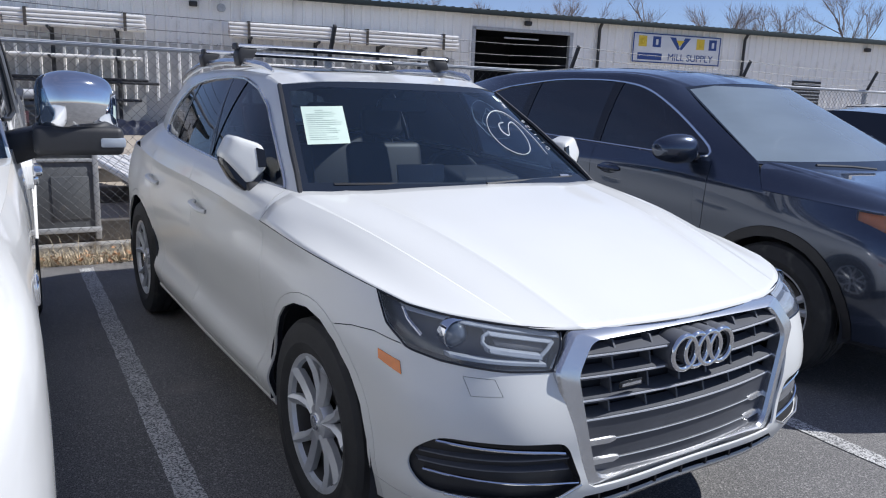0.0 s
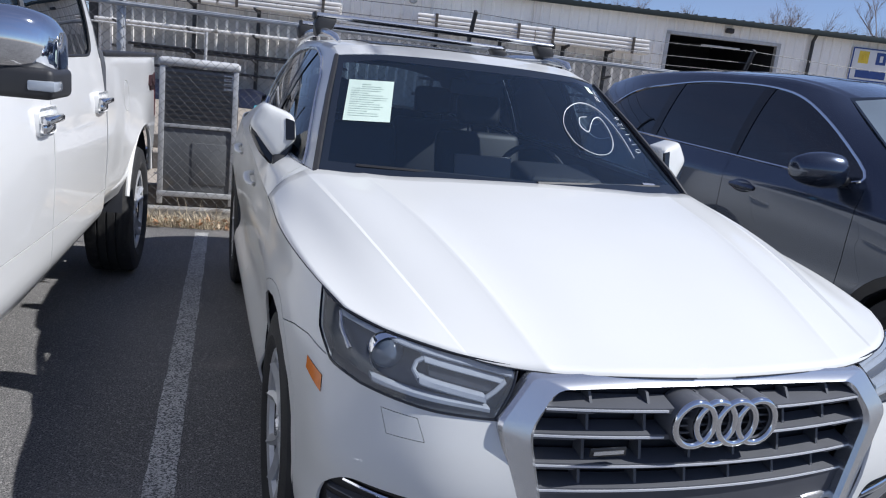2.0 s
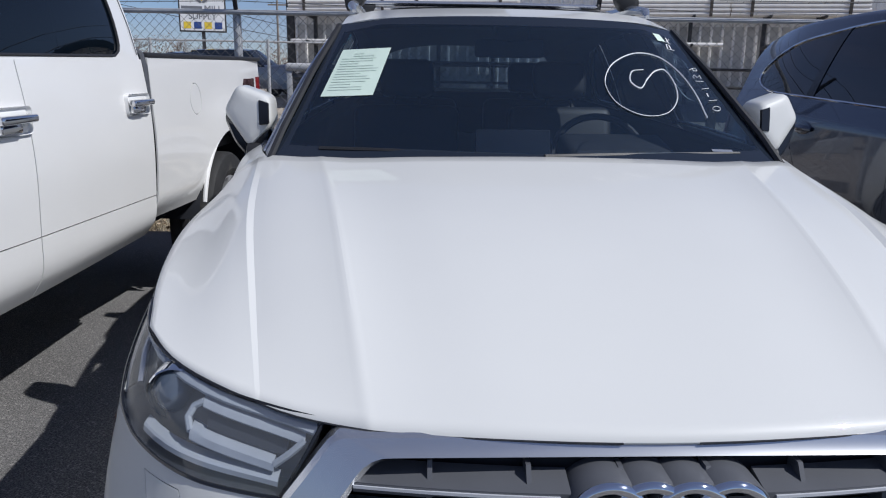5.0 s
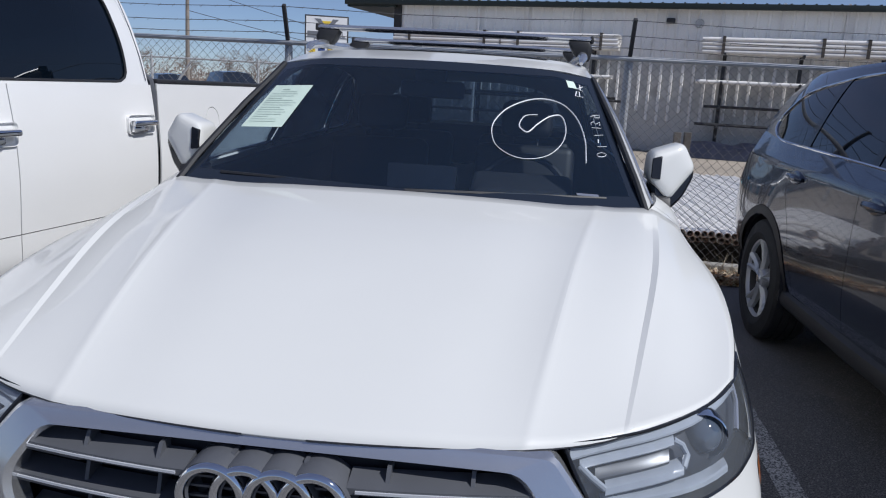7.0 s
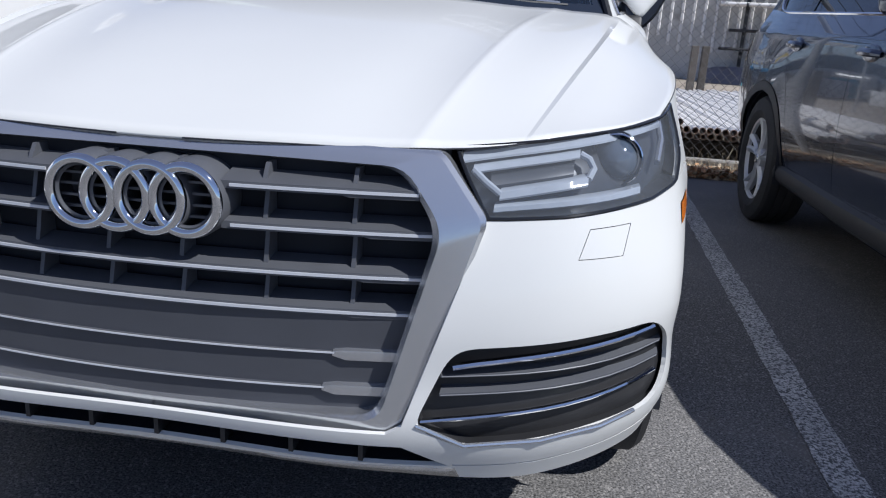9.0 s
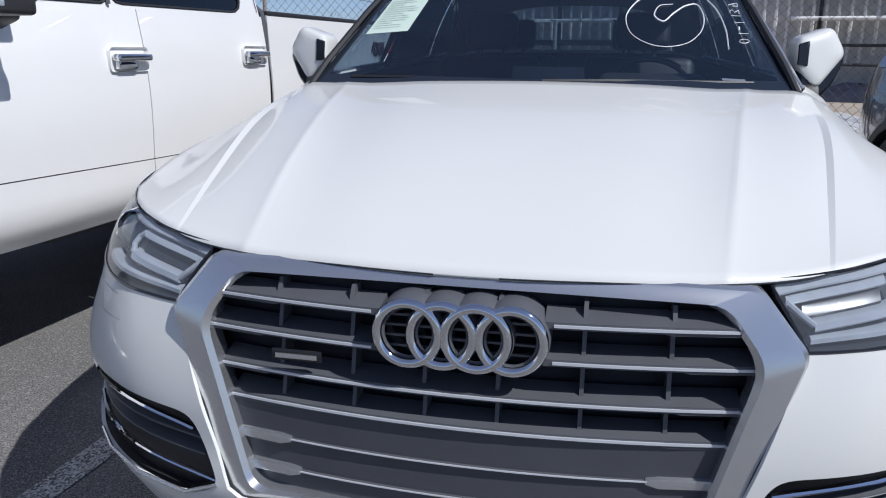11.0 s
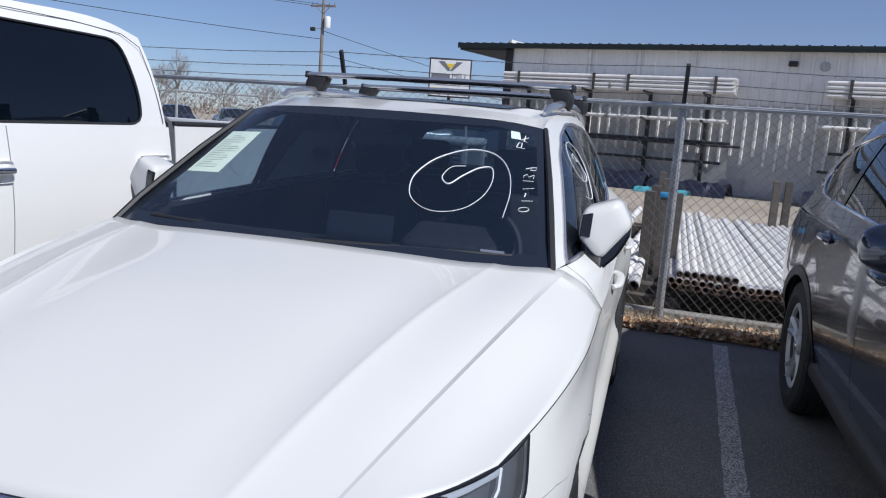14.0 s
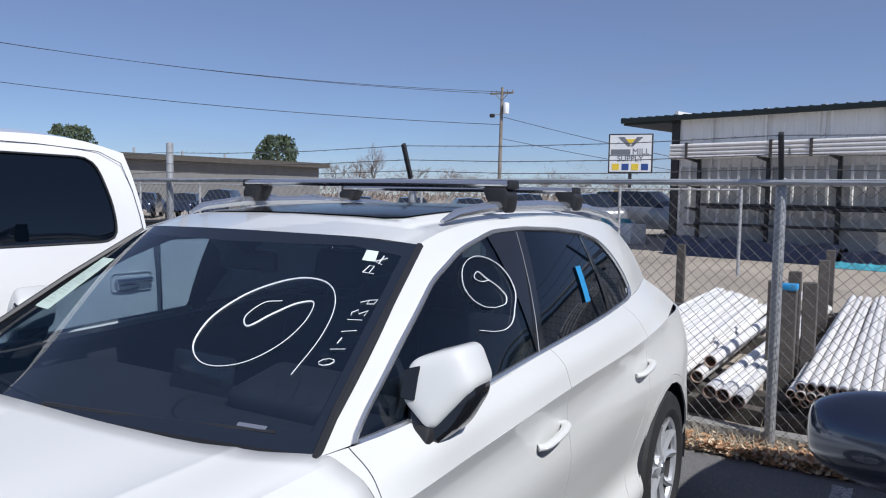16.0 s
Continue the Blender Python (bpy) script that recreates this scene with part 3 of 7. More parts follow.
R2 = [(.50, 1.915, 1.524), (.50, 2.07, 1.565), (.51, 2.62, 1.599), (.50, 3.3, 1.588), (.485, 3.7, 1.562), (.44, 4.14, 1.496)]
roof = outward(grid_mesh(loft([R0, R1, R2, G3], 7, 4, even="across")), (0, 2.9, 1.2))
roof_full = whole(roof)
inner = [v for v in roof_full.verts if not v.is_boundary]
for _ in range(60):
    bmesh.ops.smooth_vert(roof_full, verts=inner, factor=.5, use_axis_x=False, use_axis_y=False, use_axis_z=True)
roof = roof_full.copy()
bmesh.ops.delete(roof, geom=[v for v in roof.verts if v.co.x < -1e-4], context="VERTS")
W0 = [(0, 1.20, 1.118), (.30, 1.24, 1.114), (.58, 1.312, 1.104), (.757, 1.36, 1.10)]
W1 = [(0, 1.82, 1.537), (.25, 1.84, 1.534), (.46, 1.90, 1.526), (.605, 1.985, 1.508)]
screen = outward(grid_mesh(loft([W0, W1], 8, 10, even="along")), (0, 2.4, 0.8))
H0 = [(0, .090, .857), (0, .40, .962), (0, .75, 1.052), (0, 1.205, 1.127)]
H0b = [(.22, .098, .860), (.25, .41, .963), (.28, .76, 1.05), (.32, 1.218, 1.122)]
H1 = [(.412, .120, .8635), (.477, .42, .9585), (.537, .78, 1.0415), (.590, 1.275, 1.1120)]
H2 = [(.530, .160, .8680), (.590, .435, .9445), (.655, .795, 1.0275), (.703, 1.308, 1.1075)]
H3 = [(.632, .216, .8835), (.670, .452, .9400), (.730, .812, 1.0225), (.783, 1.372, 1.1045)]
H4 = [(.745, .315, .8975), (.788, .525, .9300), (.828, .868, .9870), (.860, 1.388, 1.0615)]
H5 = [(.817, .425, .910), (.862, .61, .934), (.905, .90, .963), (.916, 1.390, .9960)]
HOOD_BASE = np.array([H0, H0b, H1, H2, H3, H4, H5])


def hood_rail(xs, lift):
    """A rail of the bonnet at four widths, lifted off its base surface."""
    return [(x, float(np.interp(x, HOOD_BASE[:, k, 0], HOOD_BASE[:, k, 1])), float(np.interp(x, HOOD_BASE[:, k, 0], HOOD_BASE[:, k, 2])) + dz) for k, (x, dz) in enumerate(zip(xs, lift))]


R1 = (.412, .462, .520, .606)
R3 = (.578, .632, .706, .786)
H1a = hood_rail([x - .016 for x in R1], (.0, .0004, .0004, .0))
H1c = hood_rail(R1, (.0008, .0030, .0030, .0014))
H1b = hood_rail([x + .018 for x in R1], (.0, .0004, .0004, .0))
H3a = hood_rail([x - .030 for x in R3], (.0002, .0006, .0006, .0))
H3c = hood_rail(R3, (-.0006, -.0024, -.0034, -.0016))
H3b = hood_rail([x + d for x, d in zip(R3, (.008, .013, .016, .016))], (.0006, .0026, .0036, .0016))
H3d = hood_rail([x + d for x, d in zip(R3, (.05, .055, .055, .045))], (.0006, .0026, .0036, .0014))
hood = outward(grid_mesh(loft([H0, H0b, H1a, H1c, H1b, H3a, H3c, H3b, H3d, H4, H5], 9, 4, sharp=(6, 7), even="across")), (0, 0.7, 0.4))
T0 = [(0, 4.2, 1.535), (.28, 4.18, 1.526), (.44, 4.14, 1.496), (.52, 4.1, 1.462)]
T1 = [(0, 4.46, 1.22), (.35, 4.43, 1.22), (.56, 4.33, 1.22), (.65, 4.16, 1.22)]
TM = [(0, 4.51, 1.16), (.33, 4.485, 1.16), (.57, 4.405, 1.16), (.725, 4.20, 1.16)]
T2 = [(0, 4.56, 1.1), (.30, 4.54, 1.1), (.56, 4.48, 1.1), (.79, 4.25, 1.09)]
rear_glass = outward(grid_mesh(loft([T0, T1], 6, 6, even="along")), (0, 3, 1.2))
gate = outward(grid_mesh(loft([T1, TM, T2], 6, 3, even="along")), (0, 3, 1.0))

low_shade, house_shade, roof_shade = Curvature(low, up, blend=0), Curvature(glasshouse, roof), Curvature(roof, glasshouse)
far_out = lambda c: c.x > 0.55
nose = lambda c: c.y < 0.75
ARCH = [((.89, .37), .418), ((3.71, .37), .410)]
lining = pushed(joined(low, up), -0.03)
for (cy, cz), r in ARCH:
    for b in (low, lining):
        gone = cut(b, arc(cy, cz, r, 0, 345, 23), (1, 2), far_out)
        bmesh.ops.delete(b, geom=gone, context="FACES")
lining = take(lining, [(0.9, .30), (4.6, .30), (4.6, 1.3), (0.9, 1.3)], (1, 2))
GRILLE = [(-.02, .412), (.405, .414), (.430, .430), (.538, .768), (.445, .92), (-.02, .92)]
take(low, GRILLE, (0, 2), nose).free()
lens = take(low, [(.462, .864), (.538, .765), (.66, .772), (.80, .787), (.845, .80), (.93, .86), (.93, .97), (.6, .97)], (0, 2), nose)
wing = take(lens, [(.46, .60), (.9, .60), (.9, 1.05), (.60, .967), (.46, .85)], (1, 2))
wing_low = take(lens, [(.375, .60), (.46, .60), (.46, .85), (.375, .812)], (1, 2))
low = joined(low, wing, wing_low)
bmesh.ops.remove_doubles(low, verts=low.verts[:], dist=2e-5)
INTAKE = [(.448, .430), (.529, .392), (.848, .424), (.874, .47), (.862, .545), (.828, .590), (.52, .566), (.495, .545)]
fog = take(low, [p[:2] for p in corner_loop([(*p, 0) for p in INTAKE], .028, 4)], (0, 2), nose)
slot = take(low, [(-.02, .343), (.44, .341), (.505, .343), (.43, .388), (-.02, .390)], (0, 2), nose)
lip = take(low, [(-.02, .29), (.53, .29), (.515, .340), (.44, .3385), (-.02, .3405)], (0, 2), nose)
marker = take(low, [(.352, .728), (.452, .748), (.462, .775), (.370, .762)], (1, 2), far_out)
slit(low, [(.683, .707), (.755, .707), (.764, .755), (.697, .752), (.683, .707)], .0012, (0, 2), nose)
slit(low, [(.512, .346), (.65, .350), (.78, .362), (.91, .384)], .003, (0, 2), nose)
slit(low, [(.385, .808), (.50, .815), (.60, .806), (.70, .785)], .0028, (1, 2), far_out)
slit(low, [(1.42, .40), (1.40, .20)], .003, (1, 2), far_out)
slit(low, [(3.05, .34), (3.06, .20)], .003, (1, 2), far_out)
for (cy, cz), r in ARCH:
    slit(low, arc(cy, cz, r + .036, -12, 192, 26), .002, (1, 2), far_out)
DOOR1 = [(1.425, 1.12), (1.405, .99), (1.378, .80), (1.378, .60), (1.41, .42), (1.47, .325), (1.62, .315), (3.05, .325)]
DOOR2 = [(2.455, 1.16), (2.452, 1.03), (2.445, .60), (2.44, .31)]
DOOR3 = [(3.37, 1.20), (3.385, 1.05), (3.37, .86), (3.30, .72), (3.20, .58), (3.13, .42), (3.05, .325)]
for line in (DOOR1, DOOR2, DOOR3):
    slit(low, line, .0032, (1, 2), far_out)
    slit(up, line, .0032, (1, 2), far_out)
PANELS = {}
for isl in islands(low) + islands(up):
    c = centre(isl)
    key = "valance" if c.y < .6 and c.z < .355 else "bumper" if c.y < .55 and c.z < .75 else "fender" if c.y < 1.40 else "sill_panel" if c.z < .36 and c.y < 3.1 else "front_door" if c.y < 2.44 else "rear_door" if c.y < 3.33 and c.z > .36 else "rear_quarter"
    if area(isl) < .004:
        key = "washer_cover" if c.y < .4 else "fender"
    if abs(c.y - .89) < .1 and area(isl) < .12 and .5 < c.z < .8:
        key = "front_arch_trim"
    if abs(c.y - 3.71) < .1 and area(isl) < .12 and .5 < c.z < .8:
        key = "rear_arch_trim"
    PANELS[key] = joined(PANELS[key], isl) if key in PANELS else isl
for key, bm in PANELS.items():
    if key == "bumper":
        for b in islands(whole(bm)):
            panel("front_bumper", b, PEARL, car, shade=low_shade)
    elif key == "valance":
        panel("lower_valance", whole(bm), PEARL, car, shade=low_shade)
    else:
        for b in (bm.copy(), mirrored(bm)):
            panel(key, b, PEARL, car, shade=low_shade)
part("bonnet", whole(hood), PEARL, car, "white bonnet with raised crease lines", angle=8, solid=.004)
edge = bmesh.new()
for lp in rim_loops(mirrored(hood)) + rim_loops(hood):
    run = [p for p in lp if abs(p.x) > .012]
    k = max(range(len(run)), key=lambda i: (run[i] - run[i - 1]).length)
    tube([p - Vector((0, 0, .002)) for p in thin(run[k:] + run[:k], .02)], .0016, edge, 6)
part("bonnet_gap_seal", edge, DARK, car, "dark rubber seal in the bonnet gap")
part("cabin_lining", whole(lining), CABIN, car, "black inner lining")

# glass
DLO = [(1.412, 1.086), (3.50, 1.188), (3.585, 1.205), (3.595, 1.235), (3.55, 1.318), (3.47, 1.402), (3.37, 1.462), (3.20, 1.499), (2.93, 1.523), (2.62, 1.536), (2.40, 1.531), (2.16, 1.484), (1.945, 1.408), (1.70, 1.272), (1.50, 1.150)]
dlo = take(glasshouse, [p[:2] for p in corner_loop([(*p, 0) for p in DLO], .05, 3)], (1, 2))
house = np.array([v.co[:] for v in dlo.verts])
house_terms = lambda y, z: np.stack([y ** 0, y, z, y * z, y * y, z * z, y * y * z, y * z * z, y ** 3], -1)
house_fit = np.linalg.lstsq(house_terms(house[:, 1], house[:, 2]), house[:, 0], rcond=None)[0]
house_x = lambda y, z: float(house_terms(np.float64(y), np.float64(z)) @ house_fit)
gh_lining = pushed(glasshouse.copy(), -.02)
both("pillar_lining", gh_lining, CABIN, car)
for b in (glasshouse.copy(), mirrored(glasshouse)):
    panel("pillar_and_roof_frame", b, PEARL, car, "white window frame pillars", shade=house_shade, depth=.002)
trim = bmesh.new()
for lp in rim_loops(dlo):
    tube(thin(lp, .015), .0085, trim, 6, closed=True)
both("window_trim", trim, SATIN, car, "satin aluminium window trim")
front_pane = take(dlo, [(1.3, 1.0), (2.358, 1.0), (2.358, 1.16), (2.607, 1.6), (1.3, 1.6)], (1, 2))
rear_pane = take(dlo, [(2.415, 1.0), (3.165, 1.0), (3.165, 1.6), (2.665, 1.6), (2.415, 1.16)], (1, 2))
quarter_pane = take(dlo, [(3.20, 1.0), (3.8, 1.0), (3.8, 1.6), (3.20, 1.6)], (1, 2))
side_over, rear_over = drape(front_pane, (1, 2)), drape(rear_pane, (1, 2))
for isl in islands(dlo):
    if area(isl) > .0005:
        both("door_pillar_lining", pushed(isl.copy(), -.03), CABIN, car)
        both("door_pillar", isl, GLOSS_BLACK, car, "gloss black door pillar")
both("front_side_window", pushed(front_pane, -.004), TINTED, car, "dark tinted side window")
both("rear_side_window", pushed(rear_pane, -.004), PRIVACY, car, "dark tinted side window")
both("quarter_window", pushed(quarter_pane, -.004), PRIVACY, car)
chrome = bmesh.new()
tube([(house_x(2.36 + (z - 1.16) * .566, z) + .001, 2.36 + (z - 1.16) * .566, z) for z in (1.155, 1.25, 1.35, 1.45, 1.525)], .0019, chrome, 6)
both("window_divider", chrome, TIP_GREY, car)
over_screen = drape(screen, (0, 2))
full = whole(screen)
clear = take(full, [(-.715, 1.132), (.715, 1.132), (.592, 1.478), (.46, 1.505), (-.46, 1.505), (-.592, 1.478)], (0, 2))
part("windscreen_border", full, FRIT, car, "black windscreen border")
part("windscreen", clear, GLASS, car, "dark tinted windscreen with paint-marker writing")
seal = tube([(.766, 1.35, 1.094), (.742, 1.45, 1.172), (.680, 1.72, 1.345), (.612, 1.985, 1.504)], .011, None, 6)
both("windscreen_seal", seal, BLACK_PLASTIC, car)
whole_roof = whole(roof)
sunroof = take(whole_roof, [(-.40, 2.105), (-.2, 2.085), (.2, 2.085), (.40, 2.105), (.435, 2.16), (.44, 3.50), (-.44, 3.50), (-.435, 2.16)], (0, 1))
panel("roof", whole_roof, PEARL, car, shade=roof_shade)
part("sunroof", pushed(sunroof, .005), SUNROOF, car, "black glass panoramic sunroof")
part("headliner", pushed(whole(roof), -.035), CABIN, car)
part("rear_window", whole(rear_glass), TINTED, car)
part("tailgate_lining", pushed(whole(gate), -.03), CABIN, car)
part("tailgate", whole(gate), PEARL, car)

# underside, arch liners, engine bay
under = block(-.80, .80, .34, 4.45, .24, .40, .02, 1)
under = block(-.70, .70, .20, 1.25, .40, .78, .02, 1, under)
part("underbody", under, DARK, car)
for (cy, cz), r in ARCH:
    bm = bmesh.new()
    ring = arc(cy, cz, r + .012, -10, 190, 20)
    rows = [[bm.verts.new((x, y, z)) for y, z in ring] for x in (.55, .905)]
    for i in range(20):
        bm.faces.new([rows[0][i], rows[0][i + 1], rows[1][i + 1], rows[1][i]])
    bm.faces.new(rows[0])
    both("arch_liner", bm, DARK, car)
    for s in (1, -1):
        tyre_and_rim(car, (s * .80, cy, .367), .366, .235, .240, .110, 5, s, ALLOY, .26)
sill = tube([(.872, 1.30, .285), (.872, 2.3, .275), (.872, 3.30, .285)], .022, None, 8)
both("sill_trim", sill, PEARL, car)

# front: grille
def front_y(x, z):
    return .030 + .22 * x * x + .050 * max(0.0, (z - .72) / .14) ** 1.5


OUT = [(-.432, .402), (.432, .402), (.541, .766), (.464, .862), (-.464, .862), (-.541, .766)]
INN = [(-.384, .434), (.384, .434), (.466, .748), (.402, .836), (-.402, .836), (-.466, .748)]
bm = bmesh.new()
loops = []
for k, (t, d) in enumerate(((0, .014), (0, -.011), (.10, -.019), (.86, -.018), (1.0, -.006), (1.0, .035))):
    o, i = corner_loop(OUT, .016 + .012 * t), corner_loop(INN, .022 + .014 * t)
    loops.append([bm.verts.new((a[0] + (b[0] - a[0]) * t, front_y(a[0] + (b[0] - a[0]) * t, a[1] + (b[1] - a[1]) * t) + d, a[1] + (b[1] - a[1]) * t)) for a, b in zip(o, i)])
n = len(loops[0])
for p, q in zip(loops, loops[1:]):
    for j in range(n):
        bm.faces.new([p[j], p[(j + 1) % n], q[(j + 1) % n], q[j]])
bmesh.ops.recalc_face_normals(bm, faces=bm.faces[:])
grille = part("grille_surround", bm, SATIN, car, "satin silver grille surround", angle=24)


def half_width(z):
    return .384 + (.466 - .384) * (z - .434) / (.748 - .434) if z < .748 else .466 - (.064) * (z - .748) / .088


def bar(x0, x1, z, front, depth, h, n=9, rise=.012):
    """A grille bar with a sloping top, from x0 to x1."""
    bm, rows = bmesh.new(), []
    for i in range(n):
        x = x0 + (x1 - x0) * i / (n - 1)
        y = front_y(x, min(z, .72)) + front
        rows.append([bm.verts.new((x, y + a, z + b)) for a, b in ((0, -h / 2), (0, h / 2), (depth, h / 2 + rise), (depth, -h / 2))])
    for p, q in zip(rows, rows[1:]):
        for j in range(4):
            bm.faces.new([p[j], p[(j + 1) % 4], q[(j + 1) % 4], q[j]])
    bm.faces.new(rows[0])
    bm.faces.new(rows[-1][::-1])
    bmesh.ops.recalc_face_normals(bm, faces=bm.faces[:])
    return bm


def tip(x0, x1, z, front, h):
    """The thickened end of a bar."""
    s = 1 if x1 > x0 else -1
    bm, rows = bmesh.new(), []
    for x, k in ((x0, .45), (x0 + s * .022, 1), (x1, 1)):
        y = front_y(x, min(z, .72)) + front - .003 * k
        rows.append([bm.verts.new((x, y + a * k, z + b * k)) for a, b in ((0, -h), (-.001, 0), (.0, h * .5), (.035, h * 1.7), (.035, -h))])
    for p, q in zip(rows, rows[1:]):
        for j in range(5):
            bm.faces.new([p[j], p[(j + 1) % 5], q[(j + 1) % 5], q[j]])
    bm.faces.new(rows[-1])
    bm.faces.new(rows[0][::-1])
    bmesh.ops.recalc_face_normals(bm, faces=bm.faces[:])
    return bm


for z in (.798, .735):
    for s in (-1, 1):
        w = half_width(z) + .004
        b = part("grille_bar", bar(s * .135, s * w, z, .012, .05, .012), SLAT_GREY, grille)
        part("bar_edge", bar(s * .150, s * w, z, .009, .004, .0045, 9, 0), EDGE, b)
        part("bar_tip", tip(s * (w - .125), s * w, z, .0145, .0085), SLAT_GREY, b)
for z in (.664, .604):
    w = half_width(z) + .004
    b = part("grille_bar", bar(-w, w, z, .012, .05, .012, 17), SLAT_GREY, grille)
    part("bar_edge", bar(-w, w, z, .009, .004, .0045, 17, 0), EDGE, b)
    for s in (-1, 1):
        part("bar_tip", tip(s * (w - .115), s * w, z, .0145, .0085), SLAT_GREY, b)
bm = bmesh.new()
rows = []
for i in range(13):
    t = i / 12 * 2 - 1
    rows.append([bm.verts.new((t * half_width(z) * 1.01, front_y(t * .4, .5) + .018, z)) for z in (.425, .515, .606)])
for p, q in zip(rows, rows[1:]):
    for j in range(2):
        bm.faces.new([p[j], q[j], q[j + 1], p[j + 1]])
part("number_plate_panel", bm, PLATE_GREY, grille, "dark grey blank panel in the lower grille")
for z in (.534, .472):
    w = half_width(z) + .004
    b = part("grille_bar", bar(-w, w, z, .012, .010, .003, 17, 0), SLAT_GREY, grille)
    part("bar_edge", bar(-w, w, z, .010, .003, .0025, 17, 0), EDGE, b)
    for s in (-1, 1):
        part("bar_tip", tip(s * (w - .105), s * w, z, .012, .011), SATIN, b)
for x in (-.327, -.190, -.062, .062, .198, .335):
    for z0, z1 in ((.805, .830), (.741, .795), (.670, .737), (.610, .666)):
        if abs(x) < .15 and z0 > .72 and z1 < .83:
            continue
        y = front_y(x, .7)
        part("grille_rib", prism([(y + .026, z0), (y + .070, z0), (y + .070, z1), (y + .042, z1)], (1, 2), x - .0035, x + .0035), SLAT_GREY, grille)
bm = bmesh.new()
rows = []
for i in range(13):
    t = i / 12 * 2 - 1
    rows.append([bm.verts.new((t * .47, front_y(t * .47, .7) + .075, z)) for z in (.42, .60, .75, .86)])
for p, q in zip(rows, rows[1:]):
    for j in range(3):
        bm.faces.new([p[j], q[j], q[j + 1], p[j + 1]])
part("grille_backing", bm, DARK, grille, "black grille void")
emblem = part("emblem_base", joined(*[moved(lathe([(.040, .012), (.0595, .008), (.0615, .014), (.0615, .075), (.050, .080)], 40, "y"), pose(x, .026, .770)) for x in (-.0845, -.0282, .0282, .0845)]), SLAT_GREY, grille, "grey emblem mount")
for x in (-.0845, -.0282, .0282, .0845):
    bm = bmesh.new()
    ring = [(x + .0515 * math.cos(a), .032 + (.0015 if x in (-.0282, .0845) else 0), .770 + .0515 * math.sin(a)) for a in (2 * math.pi * i / 48 for i in range(48))]
    part("emblem_ring", tube(ring, .0085, bm, 12, closed=True), CHROME, emblem, "chrome ring")
for i in range(4):
    z = .742 + .018 * i
    part("emblem_rib", block(-.13, .13, .048, .054, z - .002, z + .002), SLAT_GREY, emblem)
badge = part("trim_badge", block(-.331, -.240, .046, .052, .695, .716, .003), GLOSS_BLACK, grille, "small black trim badge with a plain silver bar")
part("badge_bar", block(-.323, -.248, .0435, .047, .701, .709), SATIN, badge)

# front: lamps
lens_over = fair(lens)
for s, bm_lens in ((1, lens.copy()), (-1, mirrored(lens))):
    lamp = part("headlamp", bm_lens, LENS, car, "clear headlamp with a projector and light guides")
    bm = recess(lens.copy(), (-.02, .050, 0))
    part("lamp_housing", bm if s == 1 else mirrored(bm), HOUSING, lamp)
    rimb = tube(thin(rim_loops(lens)[0], .012), .0032, None, 6, closed=True)
    part("lamp_seal", rimb if s == 1 else mirrored(rimb), GLOSS_BLACK, lamp)
    def at(x, z, d, s=s):
        return Vector((s * x, lens_over(x, z) + d, z))
    c = at(.735, .844, .058)
    eye = moved(lathe([(0, -.026), (.017, -.022), (.029, -.012), (.037, .0), (.040, .012)], 32, "y"), Matrix.Translation(c))
    part("projector", eye, PROJECTOR, lamp, "dark glass projector")
    part("projector_ring", moved(lathe([(.0405, .006), (.043, -.006), (.0455, -.004), (.047, .012), (.047, .03)], 32, "y"), Matrix.Translation(c)), CHROME, lamp)
    def strip(pts, w, d, name="light_guide", mat=LIGHT_GUIDE):
        """A flat bevelled strip that follows the lens, w high."""
        bm, rows = bmesh.new(), []
        for x, z in pts:
            rows.append([bm.verts.new(at(x, z + dz, d + dd)) for dz, dd in ((-w / 2, .03), (-w / 2, .004), (-w * .3, 0), (w * .3, 0), (w / 2, .004), (w / 2, .03))])
        for p, q in zip(rows, rows[1:]):
            for k in range(5):
                bm.faces.new([p[k], p[k + 1], q[k + 1], q[k]])
        bm.faces.new(rows[0])
        bm.faces.new(rows[-1][::-1])
        bmesh.ops.recalc_face_normals(bm, faces=bm.faces[:])
        part(name, bm, mat, lamp)
    run = lambda x0, z0, x1, z1, n=9: [(x0 + (x1 - x0) * k / n, z0 + (z1 - z0) * k / n) for k in range(n + 1)]
    strip(run(.490, .851, .818, .898), .017, .010)
    strip(run(.507, .833, .672, .858), .013, .020)
    strip(run(.552, .797, .688, .820), .016, .018)
    strip(run(.545, .777, .778, .801), .012, .014)
    strip(run(.535, .815, .664, .836), .024, .034, "lamp_reflector", HOUSING)
    part("light_guide", tube([at(.507, .833, .024), at(.528, .816, .024), at(.552, .799, .024)], .006, None, 8), LIGHT_GUIDE, lamp)
    part("light_guide", tube([at(.672, .858, .026), at(.688, .850, .027), at(.696, .836, .027), at(.688, .822, .024)], .006, None, 8), LIGHT_GUIDE, lamp)
    part("lamp_bezel", tube([at(.818, .894, .030), at(.822, .868, .030), at(.812, .835, .030)], .006, None, 8), SATIN, lamp)
    m2 = marker.copy() if s == 1 else mirrored(marker)
    part("side_marker", pushed(outward(m2, (0, .4, .6)), .002), ORANGE, car, "amber side marker reflector")

